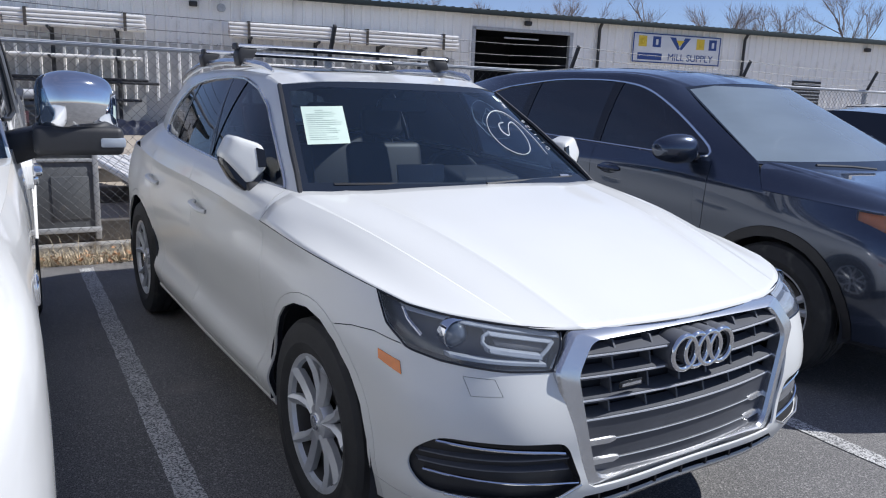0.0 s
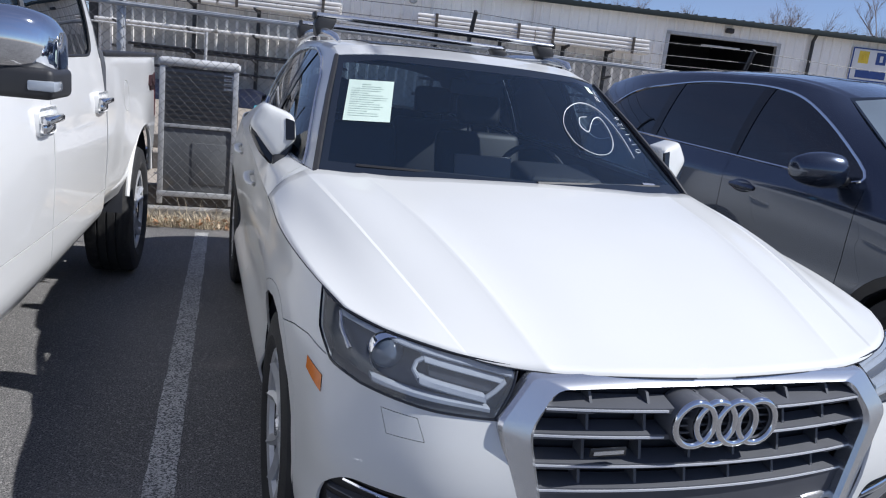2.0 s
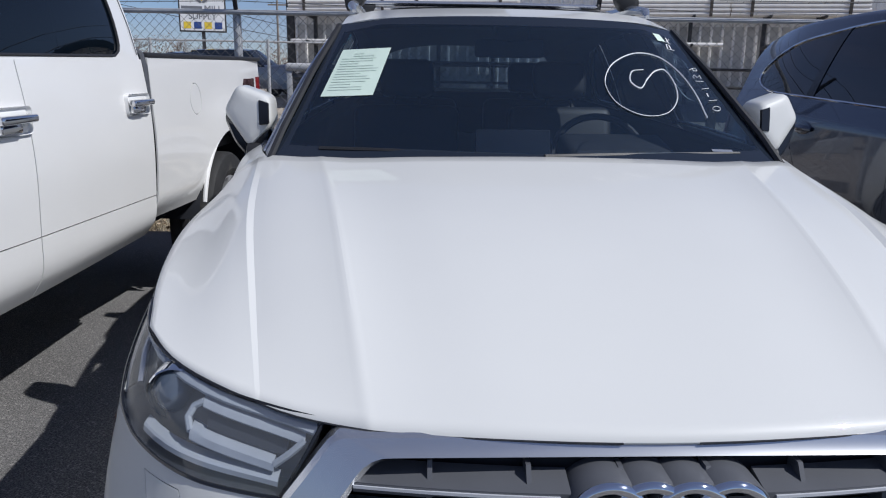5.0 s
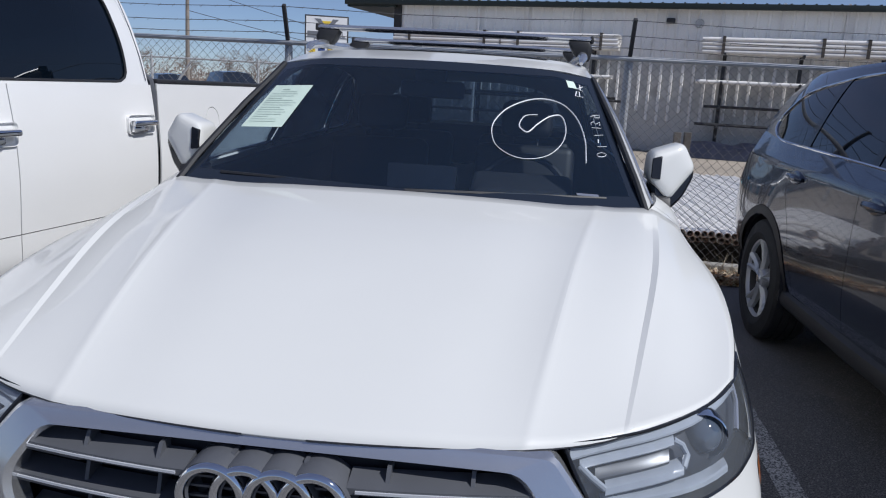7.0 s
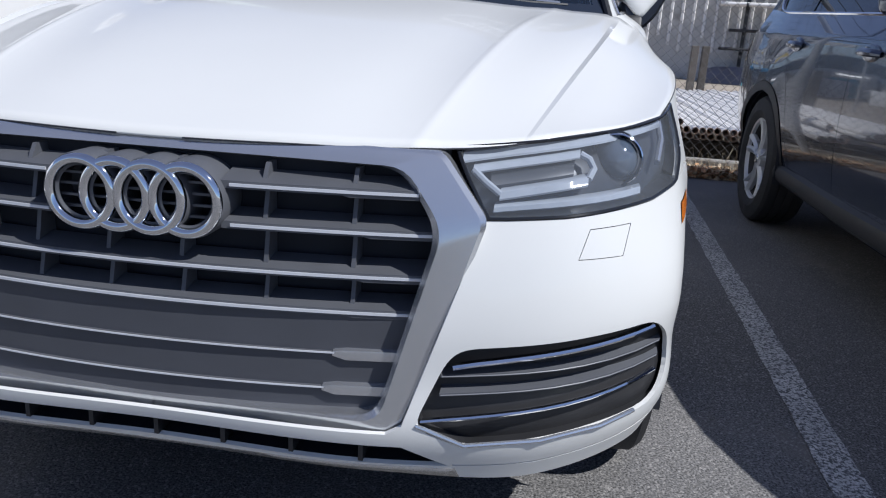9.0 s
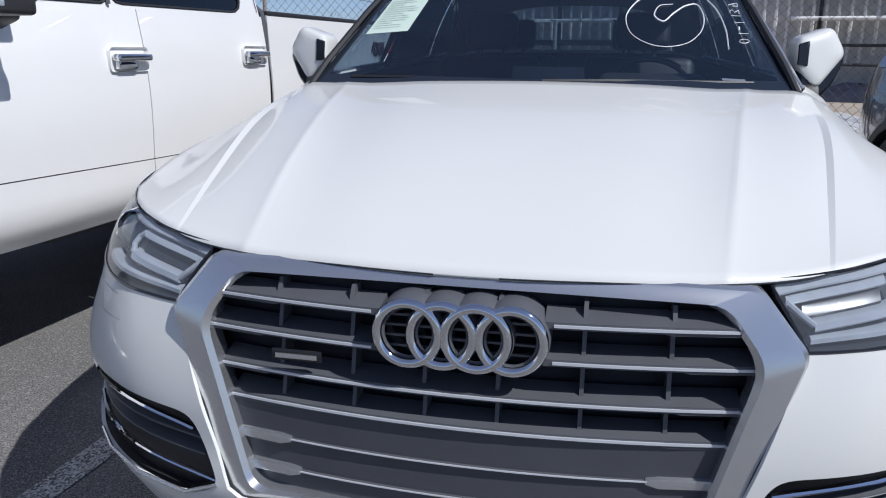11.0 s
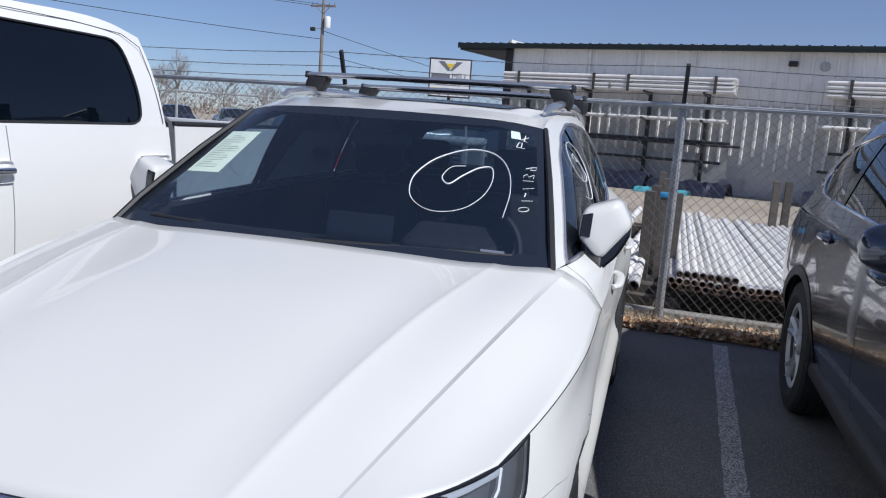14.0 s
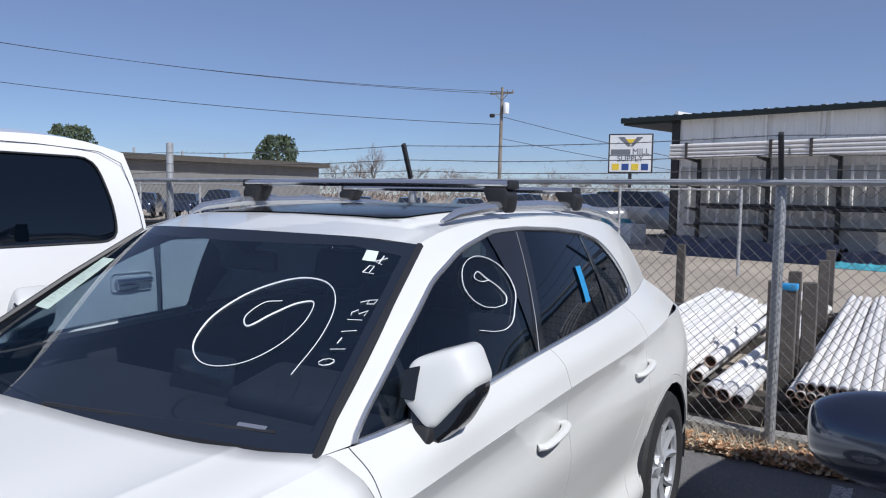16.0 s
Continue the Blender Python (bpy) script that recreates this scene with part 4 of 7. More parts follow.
# front: lower intakes
fog_over = fair(fog)
for s in (1, -1):
    bm = recess(fog.copy(), (0, .034, 0))
    if s < 0:
        bm = mirrored(bm)
    intake = part("side_intake", bm, BLACK_PLASTIC, car, "black side intake with chrome strips")
    fx = lambda x, z, d, s=s: Vector((s * x, fog_over(x, z) + d, z))
    part("intake_strip", tube([fx(.503 + .322 * i / 10, .531 + .042 * (i / 10) ** .85, .010) for i in range(11)], .008, None, 8, flat=.7), CHROME, intake, "chrome strip")
    part("intake_strip", tube([fx(.458 + .385 * i / 10, .437 + .042 * i / 10, .008) for i in range(11)], .006, None, 8, flat=.7), CHROME, intake, "chrome strip")
    part("intake_edge", tube([fx(x, z, .0) for x, z in ((.452, .433), (.49, .416), (.530, .399), (.65, .407), (.75, .416), (.81, .4225))], .004, None, 8), SATIN, intake)
    for z0, dz in ((.512, .018), (.480, .020)):
        rows, bm = [], bmesh.new()
        for i in range(9):
            t = i / 8
            x, z = .485 + .365 * t, z0 + dz * t
            d = .014
            p = fx(x, z, d)
            rows.append([bm.verts.new(p + Vector((0, a, b))) for a, b in ((0, -.0025), (0, .0025), (.026, .009), (.026, -.0025))])
        for p, q in zip(rows, rows[1:]):
            for j in range(4):
                bm.faces.new([p[j], p[(j + 1) % 4], q[(j + 1) % 4], q[j]])
        bmesh.ops.recalc_face_normals(bm, faces=bm.faces[:])
        part("intake_blade", bm, SLAT_GREY, intake)
        part("blade_edge", tube([fx(.487 + .36 * i / 8, z0 + dz * i / 8, .013) for i in range(9)], .0012, None, 5), TIP_GREY, intake)
part("lower_intake", recess(whole(slot), (0, .06, 0)), DARK, car, "black lower intake slot")
part("front_lip", whole(lip), SATIN, car, "silver front lip", solid=.01)
for x in (-.36, -.24, -.12, 0, .12, .24, .36):
    part("lower_intake_rib", block(x - .004, x + .004, .06, .10, .345, .395), BLACK_PLASTIC, car)

# mirrors, handles
def mirror_half(parent, s):
    def shell(outline, r, layers):
        """Rings of one rounded outline, set back and scaled layer by layer, closed at both ends."""
        ring = [Vector((x, 0, z)) for x, z, _ in corner_loop([(*p, 0) for p in outline], r, 5)]
        mid = sum(ring, Vector()) / len(ring)
        bm = bmesh.new()
        rows = []
        for y, k, back in layers:
            flat = [mid + (p - mid) * k for p in ring]
            rows.append([bm.verts.new((p.x, y + back * (p.x - .80) + .22 * (p.z - 1.19), p.z)) for p in flat])
        n = len(ring)
        for p, q in zip(rows, rows[1:]):
            for j in range(n):
                bm.faces.new([p[j], p[(j + 1) % n], q[(j + 1) % n], q[j]])
        for row in (rows[0], rows[-1]):
            c = bm.verts.new(sum((v.co for v in row), Vector()) / n)
            for j in range(n):
                bm.faces.new([row[j], row[(j + 1) % n], c])
        bmesh.ops.recalc_face_normals(bm, faces=bm.faces[:])
        return bm
    bm = shell([(.810, 1.262), (.925, 1.300), (.974, 1.212), (.880, 1.094), (.801, 1.170)], .026, [(1.599, .30, .34), (1.600, .55, .34), (1.603, .78, .34), (1.609, .90, .34), (1.619, .965, .33), (1.632, .99, .32), (1.650, 1.0, .30), (1.735, 1.0, .12), (1.752, .95, .08)])
    foot = shell([(.818, 1.20), (.955, 1.24), (.974, 1.192), (.935, 1.112), (.888, 1.064), (.845, 1.072), (.812, 1.13)], .022, [(1.618, .80, .32), (1.628, .95, .32), (1.650, .985, .30), (1.728, .985, .12), (1.742, .92, .10)])
    if s < 0:
        bm, foot = mirrored(bm), mirrored(foot)
    m = part("door_mirror", bm, PEARL, parent, "white door mirror on a black foot")
    part("mirror_base", foot, GLOSS_BLACK, m)
    stalk = prism([(1.585, 1.062), (1.66, 1.056), (1.72, 1.075), (1.70, 1.12), (1.61, 1.115)], (1, 2), .800, .888, .012)
    part("mirror_stalk", stalk if s > 0 else mirrored(stalk), BLACK_PLASTIC, m)
    sq = shell([(.813, 1.243), (.846, 1.252), (.843, 1.172), (.810, 1.176)], .005, [(1.597, .94, .34), (1.599, 1.0, .34), (1.615, 1.0, .34)])
    part("sensor_cover", sq if s > 0 else mirrored(sq), GLOSS_BLACK, m)


for s in (1, -1):
    mirror_half(car, s)
for y, z in ((2.300, .914), (3.300, .930)):
    hb = tube(spline([(.906, y - .104, z - .012), (.922, y - .088, z - .009), (.930, y - .05, z - .004), (.932, y, z + .002), (.929, y + .05, z + .007), (.919, y + .086, z + .011), (.903, y + .100, z + .012)], 4), .0165, None, 12, flat=.62)
    both("door_handle", hb, PEARL, car)

# roof bars
rail = tube([(.574, 2.17, 1.568), (.585, 2.24, 1.592), (.594, 2.45, 1.612), (.596, 2.9, 1.618), (.582, 3.4, 1.602), (.556, 3.8, 1.560), (.538, 4.0, 1.518), (.530, 4.05, 1.502)], [.008, .018, .022, .022, .022, .020, .016, .008], None, 10, flat=.9)
both("roof_rail", rail, SATIN, car, "satin grey roof rail")
rack = thing("roof_rack", "silver roof crossbars with black feet clamped to roof rails", "roof rack")
for y, z, w in ((2.545, 1.690, .632), (3.20, 1.676, .615)):
    bm = bmesh.new()
    ring = [(.036 * math.cos(a), .014 * math.sin(a)) for a in (2 * math.pi * j / 16 for j in range(16))]
    rows = [[bm.verts.new((x, y + a, z + .004 * (1 - (x / w) ** 2) + b)) for a, b in ring] for x in np.linspace(-w, w, 9)]
    for p, q in zip(rows, rows[1:]):
        for j in range(16):
            bm.faces.new([p[j], p[(j + 1) % 16], q[(j + 1) % 16], q[j]])
    bmesh.ops.recalc_face_normals(bm, faces=bm.faces[:])
    b = part("crossbar", bm, SATIN, rack, "silver aluminium crossbar")
    for s in (1, -1):
        cap = prism([(y - .038, z - .016), (y + .038, z - .016), (y + .034, z + .016), (y - .034, z + .016)], (1, 2), s * (w - .005), s * (w + .012), .006)
        part("end_cap", cap, BLACK_PLASTIC, b)
        f = bmesh.new()
        prof = [(.610, 1.612), (.565, 1.615), (.548, 1.640), (.530, z - .010), (.625, z - .008), (.640, 1.65), (.632, 1.60), (.620, 1.588)]
        f = prism([(s * a, c) for a, c in prof], (0, 2), y - .040, y + .040, .009)
        part("rack_foot", f, BLACK_PLASTIC, b, "black plastic clamp foot")

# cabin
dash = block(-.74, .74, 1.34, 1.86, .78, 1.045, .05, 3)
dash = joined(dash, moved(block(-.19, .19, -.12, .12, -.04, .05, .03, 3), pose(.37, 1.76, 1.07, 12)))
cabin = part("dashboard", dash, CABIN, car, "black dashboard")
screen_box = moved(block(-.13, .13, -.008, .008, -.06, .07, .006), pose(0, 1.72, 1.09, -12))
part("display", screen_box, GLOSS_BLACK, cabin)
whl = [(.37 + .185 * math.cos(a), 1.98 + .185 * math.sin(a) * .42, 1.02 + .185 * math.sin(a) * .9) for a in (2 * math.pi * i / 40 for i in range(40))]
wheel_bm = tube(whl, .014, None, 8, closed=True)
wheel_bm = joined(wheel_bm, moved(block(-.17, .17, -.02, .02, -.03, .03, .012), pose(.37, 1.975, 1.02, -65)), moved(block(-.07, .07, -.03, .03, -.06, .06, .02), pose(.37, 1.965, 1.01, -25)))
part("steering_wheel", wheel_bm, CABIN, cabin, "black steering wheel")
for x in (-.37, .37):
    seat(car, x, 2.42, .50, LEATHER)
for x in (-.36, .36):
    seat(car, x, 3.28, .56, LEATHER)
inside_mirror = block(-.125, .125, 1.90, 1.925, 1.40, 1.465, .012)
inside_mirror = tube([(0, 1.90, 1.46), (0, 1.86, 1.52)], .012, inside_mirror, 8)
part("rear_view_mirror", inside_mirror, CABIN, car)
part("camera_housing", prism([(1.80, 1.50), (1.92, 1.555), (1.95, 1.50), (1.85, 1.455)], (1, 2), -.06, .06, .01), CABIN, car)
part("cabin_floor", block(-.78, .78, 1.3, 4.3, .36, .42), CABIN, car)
for x0, x1 in ((-.62, .05), (.02, .64)):
    arm = tube([(x0, over_screen(abs(x0), 1.13) - .004, 1.126), (x0 + .2, over_screen(abs(x0 + .2), 1.135) - .004, 1.129), (x1, over_screen(abs(x1), 1.13) - .004, 1.126)], [.008, .007, .005], None, 6)
    part("wiper", arm, BLACK_PLASTIC, car, "black wiper arm")

# writing and papers on the glass
def on_screen(x, z, d=.004):
    return Vector((x, over_screen(abs(x), z) - d * .8, z + d * .5))


def stroke(name, pts, r, place, parent_thing=None):
    return tube([place(*p) for p in pts], r, None, 5, flat=.5)


SWIRL = [(.408, 1.365), (.361, 1.356), (.348, 1.328), (.374, 1.308), (.412, 1.336), (.455, 1.362), (.488, 1.365), (.507, 1.328), (.501, 1.287), (.464, 1.247), (.399, 1.228), (.324, 1.238), (.270, 1.275), (.258, 1.32), (.286, 1.367), (.343, 1.402), (.417, 1.419), (.501, 1.40), (.548, 1.355), (.574, 1.29), (.577, 1.221)]
swirl = [(x, z) for x, z in spline(SWIRL, 6)]
part("marker_spiral", stroke("s", swirl, .0026, on_screen), CHALK, car, "white paint-marker spiral on the windscreen")
DIGITS = {"0": [[(.3 + .32 * math.cos(k * .7854), .5 + .5 * math.sin(k * .7854)) for k in range(9)]], "1": [[(.3, 0), (.3, 1)]], "-": [[(.05, .5), (.6, .5)]], "3": [[(0, 1), (.55, 1), (.2, .55), (.6, .3), (.3, 0), (0, .1)]], "9": [[(.5, .5), (.1, .5), (.05, 1), (.5, 1), (.5, .5), (.35, 0)]], "5": [[(.6, 1), (.1, 1), (.05, .55), (.5, .5), (.55, .15), (0, 0)]]}
zz = 1.243
for ch in "01-1139":
    bm = bmesh.new()
    for ln in DIGITS[ch]:
        tube([on_screen(.648 - (zz - 1.25) * .20 - .033 * (1 - v) + .004 * math.sin(zz * 190), zz + u * .020 + .003 * math.sin(zz * 120 + v)) for u, v in ln], .0019, bm, 5, flat=.5)
    zz += .0195
    part("marker_digit", bm, CHALK, car, "white paint-marker digit on the windscreen")
bm = bmesh.new()
for ln in ([(0, 0), (.1, 1)], [(.1, 1), (.5, .9), (.45, .5), (.08, .45)], [(.55, 0), (.75, .8), (.95, 0)], [(.6, .35), (1.1, .45)]):
    tube([on_screen(.560 - v * .028 + .010, 1.432 + u * .040) for u, v in ln], .0022, bm, 5, flat=.5)
part("marker_scribble", bm, CHALK, car)


def sheet_on_screen(name, tl, tr, br, bl, mat, d, nx=4, nz=4):
    bm = bmesh.new()
    g = [[bm.verts.new(on_screen(*((np.array(tl) * (1 - u) + np.array(tr) * u) * (1 - v) + (np.array(bl) * (1 - u) + np.array(br) * u) * v), d)) for u in np.linspace(0, 1, nx + 1)] for v in np.linspace(0, 1, nz + 1)]
    for i in range(nz):
        for j in range(nx):
            bm.faces.new([g[i][j], g[i + 1][j], g[i + 1][j + 1], g[i][j + 1]])
    return bm


TL, TR, BR, BL = (-.585, 1.414), (-.419, 1.423), (-.472, 1.275), (-.641, 1.265)
paper = finish("window_sticker", sheet_on_screen("p", TL, TR, BR, BL, PAPER, .003), PAPER, None, smooth=False)
tagged(paper, "pale green printed paper sheet stuck on the windscreen", "sticker")
q = lambda u, v: tuple((np.array(TL) * (1 - u) + np.array(TR) * u) * (1 - v) + (np.array(BL) * (1 - u) + np.array(BR) * u) * v)
rng = random.Random(4)
for i in range(15):
    v = .10 + i * .055
    u1 = .70 + .22 * rng.random() if i % 4 else .45 + .2 * rng.random()
    u0 = .08 if i > 1 else .3
    finish("print_line", sheet_on_screen("l", q(u0, v), q(u1, v), q(u1, v + .012), q(u0, v + .012), INK, .0045, 3, 1), INK, paper, smooth=False)
label_bm = sheet_on_screen("s", (.505, 1.492), (.535, 1.488), (.548, 1.462), (.515, 1.466), PAPER, .003, 1, 1)
tagged(finish("inspection_sticker", label_bm, PAPER, None, smooth=False), "small white sticker at the windscreen corner", "sticker")
vin_bm = sheet_on_screen("v", (.545, 1.1375), (.615, 1.1345), (.617, 1.1285), (.547, 1.1315), SATIN, .003, 1, 1)
part("identity_strip", vin_bm, SATIN, car, "blank silver strip behind the windscreen base")


def on_side(y, z, s=1, d=.004):
    return Vector((s * (side_over(y, z) + d), y, z))


SW2 = [(2.216, 1.390), (2.165, 1.393), (2.148, 1.402), (2.182, 1.419), (2.212, 1.396), (2.262, 1.362), (2.279, 1.336), (2.263, 1.320), (2.223, 1.314), (2.165, 1.316), (2.116, 1.327), (2.080, 1.352), (2.071, 1.380), (2.097, 1.420), (2.150, 1.450), (2.219, 1.462), (2.285, 1.450), (2.330, 1.425), (2.352, 1.390), (2.352, 1.350), (2.300, 1.296), (2.260, 1.266), (2.204, 1.250), (2.130, 1.252), (2.050, 1.266)]
side_sw = tube([on_side(y, z) for y, z in spline(SW2, 5)], .0026, None, 5, flat=.5)
part("marker_spiral", side_sw, CHALK, car, "white paint-marker spiral on the side window")
tape = bmesh.new()
g = [[tape.verts.new((rear_over(y + a, z) + .004, y + a, z)) for a in (0, .058)] for y, z in ((2.912, 1.246), (2.920, 1.29), (2.928, 1.335), (2.937, 1.380))]
for p, r in zip(g, g[1:]):
    tape.faces.new([p[0], p[1], r[1], r[0]])
tagged(finish("tape_strip", tape, BLUE_TAPE, None, smooth=False), "strip of blue tape on the rear side window", "tape")

# ---------------------------------------------------------------- the dark grey family SUV
suv = thing("grey_suv", "dark grey metallic family SUV with chrome window trim", "car", at=(2.865, 0, 0))
S0 = [(0, .08, .30), (.5, .10, .30), (.8, .25, .32), (.90, .45, .33), (.93, .92, .33), (.93, 1.6, .30), (.93, 2.6, .30), (.93, 3.4, .31), (.93, 3.86, .33), (.88, 4.45, .38), (.7, 4.75, .42), (0, 4.85, .42)]
S1 = [(0, -.02, .55), (.5, .0, .55), (.82, .17, .56), (.955, .42, .58), (.998, .92, .60), (.980, 1.6, .58), (.975, 2.6, .58), (.980, 3.4, .6), (.998, 3.86, .62), (.95, 4.5, .65), (.75, 4.82, .66), (0, 4.92, .66)]
S2 = [(0, .0, .82), (.5, .03, .83), (.82, .2, .84), (.955, .48, .86), (.992, .92, .88), (.980, 1.6, .86), (.975, 2.6, .87), (.978, 3.4, .88), (.99, 3.86, .9), (.95, 4.5, .92), (.75, 4.78, .93), (0, 4.88, .93)]
S3 = [(0, .06, .96), (.5, .10, .97), (.80, .30, .985), (.92, .58, 1.0), (.965, .92, 1.02), (.965, 1.6, 1.06), (.965, 2.6, 1.09), (.96, 3.4, 1.11), (.955, 3.86, 1.12), (.92, 4.45, 1.13), (.74, 4.72, 1.13), (0, 4.82, 1.13)]
s_low = outward(grid_mesh(loft([S0, S1, S2, S3], 7, 6, even="along")), (0, 2.4, .7))
SU0 = [(.968, 1.18, 1.035), (.965, 1.6, 1.06), (.965, 2.6, 1.09), (.96, 3.4, 1.11), (.955, 3.86, 1.12), (.92, 4.45, 1.13)]
SU1 = [(.88, 1.28, 1.172), (.915, 1.5, 1.158), (.922, 2.6, 1.185), (.912, 3.4, 1.212), (.90, 3.86, 1.235), (.83, 4.5, 1.28)]
s_up = outward(grid_mesh(loft([SU0, SU1], 7, 5)), (0, 2.4, .9))
SG3 = [(.60, 2.09, 1.600), (.635, 2.25, 1.645), (.675, 3.0, 1.695), (.68, 3.6, 1.690), (.665, 4.1, 1.66), (.60, 4.62, 1.585)]
s_glass = outward(grid_mesh(loft([SU1, mix(SU1, SG3, .4, .02), mix(SU1, SG3, .75, .02), SG3], 7, 5)), (0, 2.8, 1.2))
SR0 = [(0, 1.95, 1.64), (0, 2.2, 1.69), (0, 3.0, 1.745), (0, 3.6, 1.745), (0, 4.1, 1.72), (0, 4.7, 1.64)]
SR1 = [(.42, 2.0, 1.625), (.43, 2.2, 1.675), (.46, 3.0, 1.73), (.46, 3.6, 1.728), (.45, 4.1, 1.70), (.4, 4.68, 1.625)]
s_roof = outward(grid_mesh(loft([SR0, SR1, SG3], 7, 5, even="across")), (0, 3, 1.2))
SW0 = [(0, 1.03, 1.13), (.35, 1.07, 1.14), (.65, 1.15, 1.156), (.88, 1.28, 1.172)]
SW1 = [(0, 1.95, 1.64), (.25, 1.965, 1.635), (.45, 2.005, 1.622), (.60, 2.09, 1.60)]
s_screen = outward(grid_mesh(loft([SW0, SW1], 6, 6, even="along")), (0, 2.2, .8))
SH0 = [(0, .06, .97), (0, .5, 1.065), (0, 1.03, 1.135)]
SH1 = [(.5, .10, .975), (.54, .52, 1.062), (.60, 1.13, 1.153)]
SH2 = [(.78, .27, .985), (.81, .60, 1.052), (.868, 1.262, 1.165)]
SH3 = [(.92, .58, 1.002), (.955, .86, 1.018), (.968, 1.18, 1.037)]
s_hood = outward(grid_mesh(loft([SH0, SH1, SH2, SH3], 7, 6, sharp=(1,), even="across")), (0, .6, .5))
ST0 = [(0, 4.7, 1.64), (.4, 4.68, 1.625), (.60, 4.62, 1.585)]
ST1 = [(0, 4.78, 1.29), (.5, 4.72, 1.29), (.83, 4.5, 1.28)]
ST2 = [(0, 4.82, 1.13), (.74, 4.72, 1.13), (.92, 4.45, 1.13)]
s_back = outward(grid_mesh(loft([ST0, ST1, ST2], 6, 4, even="along")), (0, 3, 1.1))
S_ARCH = [((1.06, .375), .42), ((3.77, .375), .415)]
s_shade, s_hood_shade, s_glass_shade, s_roof_shade = Curvature(s_low, s_up, blend=.02), Curvature(s_hood), Curvature(s_glass, s_roof, blend=.02), Curvature(s_roof, s_glass, blend=.02)
wide = lambda c: c.x > .6
s_line = take(pushed(joined(s_low, s_up), -.03), [(.9, .3), (4.7, .3), (4.7, 1.4), (.9, 1.4)], (1, 2))
for (cy, cz), r in S_ARCH:
    for b in (s_low, s_line):
        bmesh.ops.delete(b, geom=cut(b, arc(cy, cz, r, 0, 345, 23), (1, 2), wide), context="FACES")
    slit(s_low, arc(cy, cz, r + .055, -12, 192, 24), .003, (1, 2), wide)
s_lens = take(s_low, [(.52, .985), (.56, .86), (.80, .87), (.94, .91), (.955, .955), (.93, 1.02), (.7, 1.02)], (0, 2), lambda c: c.y < .7)
s_grille = take(s_low, [(-.02, .62), (.46, .64), (.52, .85), (.49, .97), (-.02, .99)], (0, 2), lambda c: c.y < .5)
s_tail = take(s_low, [(4.36, .93), (4.80, .93), (4.80, 1.14), (4.42, 1.14)], (1, 2), lambda c: c.x > .4)
for line in ([(1.57, 1.17), (1.555, 1.06), (1.55, .80), (1.57, .50), (1.61, .40), (3.20, .42)], [(2.56, 1.19), (2.545, .80), (2.53, .39)], [(3.52, 1.22), (3.54, 1.08), (3.48, .94), (3.36, .78), (3.28, .58), (3.20, .42)]):
    slit(s_low, line, .004, (1, 2), wide)
    slit(s_up, line, .004, (1, 2), wide)
kit = {}
for isl in islands(s_low) + islands(s_up):
    c = centre(isl)
    key = "front_body" if c.y < 1.54 else "front_door" if c.y < 2.54 else "rear_door" if c.y < 3.45 and c.z > .42 else "rear_body"
    if .5 < c.z < .82 and area(isl) < .14 and min(abs(c.y - 1.06), abs(c.y - 3.77)) < .1:
        key = "front_arch_cladding" if c.y < 2 else "rear_arch_cladding"
    kit[key] = joined(kit[key], isl) if key in kit else isl
for key, bm in kit.items():
    if "cladding" in key:
        both(key, pushed(bm, .004), BLACK_PLASTIC, suv, "black plastic wheel-arch cladding")
    else:
        panels(key, bm, GREY_PAINT, suv, shade=s_shade)
s_wing = take(s_hood, [(.80, .0), (1.0, .0), (1.0, 1.3), (.905, 1.3), (.835, 1.1), (.80, .60)], (0, 1))
panels("wing_top", s_wing, GREY_PAINT, suv, shade=s_hood_shade)
panel("bonnet", whole(s_hood), GREY_PAINT, suv, shade=s_hood_shade)
part("tailgate", whole(s_back), GREY_PAINT, suv, solid=.004)
part("inner_lining", whole(s_line), CABIN, suv)
s_dlo = take(s_glass, [p[:2] for p in corner_loop([(*p, 0) for p in [(1.50, 1.168), (4.05, 1.245), (4.30, 1.32), (4.22, 1.43), (3.95, 1.555), (3.2, 1.640), (2.62, 1.635), (2.30, 1.590), (1.95, 1.43)]], .22, 5)], (1, 2))
both("pillar_lining", pushed(s_glass.copy(), -.02), CABIN, suv)
panels("pillar_frame", s_glass, GREY_PAINT, suv, shade=s_glass_shade)
tr = bmesh.new()
for lp in rim_loops(s_dlo):
    tube(thin(lp, .02), .0075, tr, 6, closed=True)
both("window_trim", tr, CHROME, suv, "chrome window trim")
p1 = take(s_dlo, [(1.3, 1.1), (2.53, 1.1), (2.53, 1.2), (2.56, 1.7), (1.3, 1.7)], (1, 2))
p2 = take(s_dlo, [(2.60, 1.1), (3.42, 1.1), (3.42, 1.22), (3.40, 1.7), (2.62, 1.7), (2.60, 1.2)], (1, 2))
p3 = take(s_dlo, [(3.50, 1.1), (4.5, 1.1), (4.5, 1.7), (3.47, 1.7), (3.50, 1.25)], (1, 2))
for isl in islands(s_dlo):
    if area(isl) > .0005:
        both("door_pillar", isl, GLOSS_BLACK, suv)
both("front_side_window", pushed(p1, -.004), SUV_GLASS, suv)
both("rear_side_window", pushed(p2, -.004), SUV_GLASS, suv)
both("quarter_window", pushed(p3, -.004), SUV_GLASS, suv)
s_full = whole(s_screen)
s_clear = take(s_full, [(-.862, 1.186), (.862, 1.186), (.598, 1.585), (.44, 1.615), (-.44, 1.615), (-.598, 1.585)], (0, 2))
part("windscreen_border", s_full, FRIT, suv)
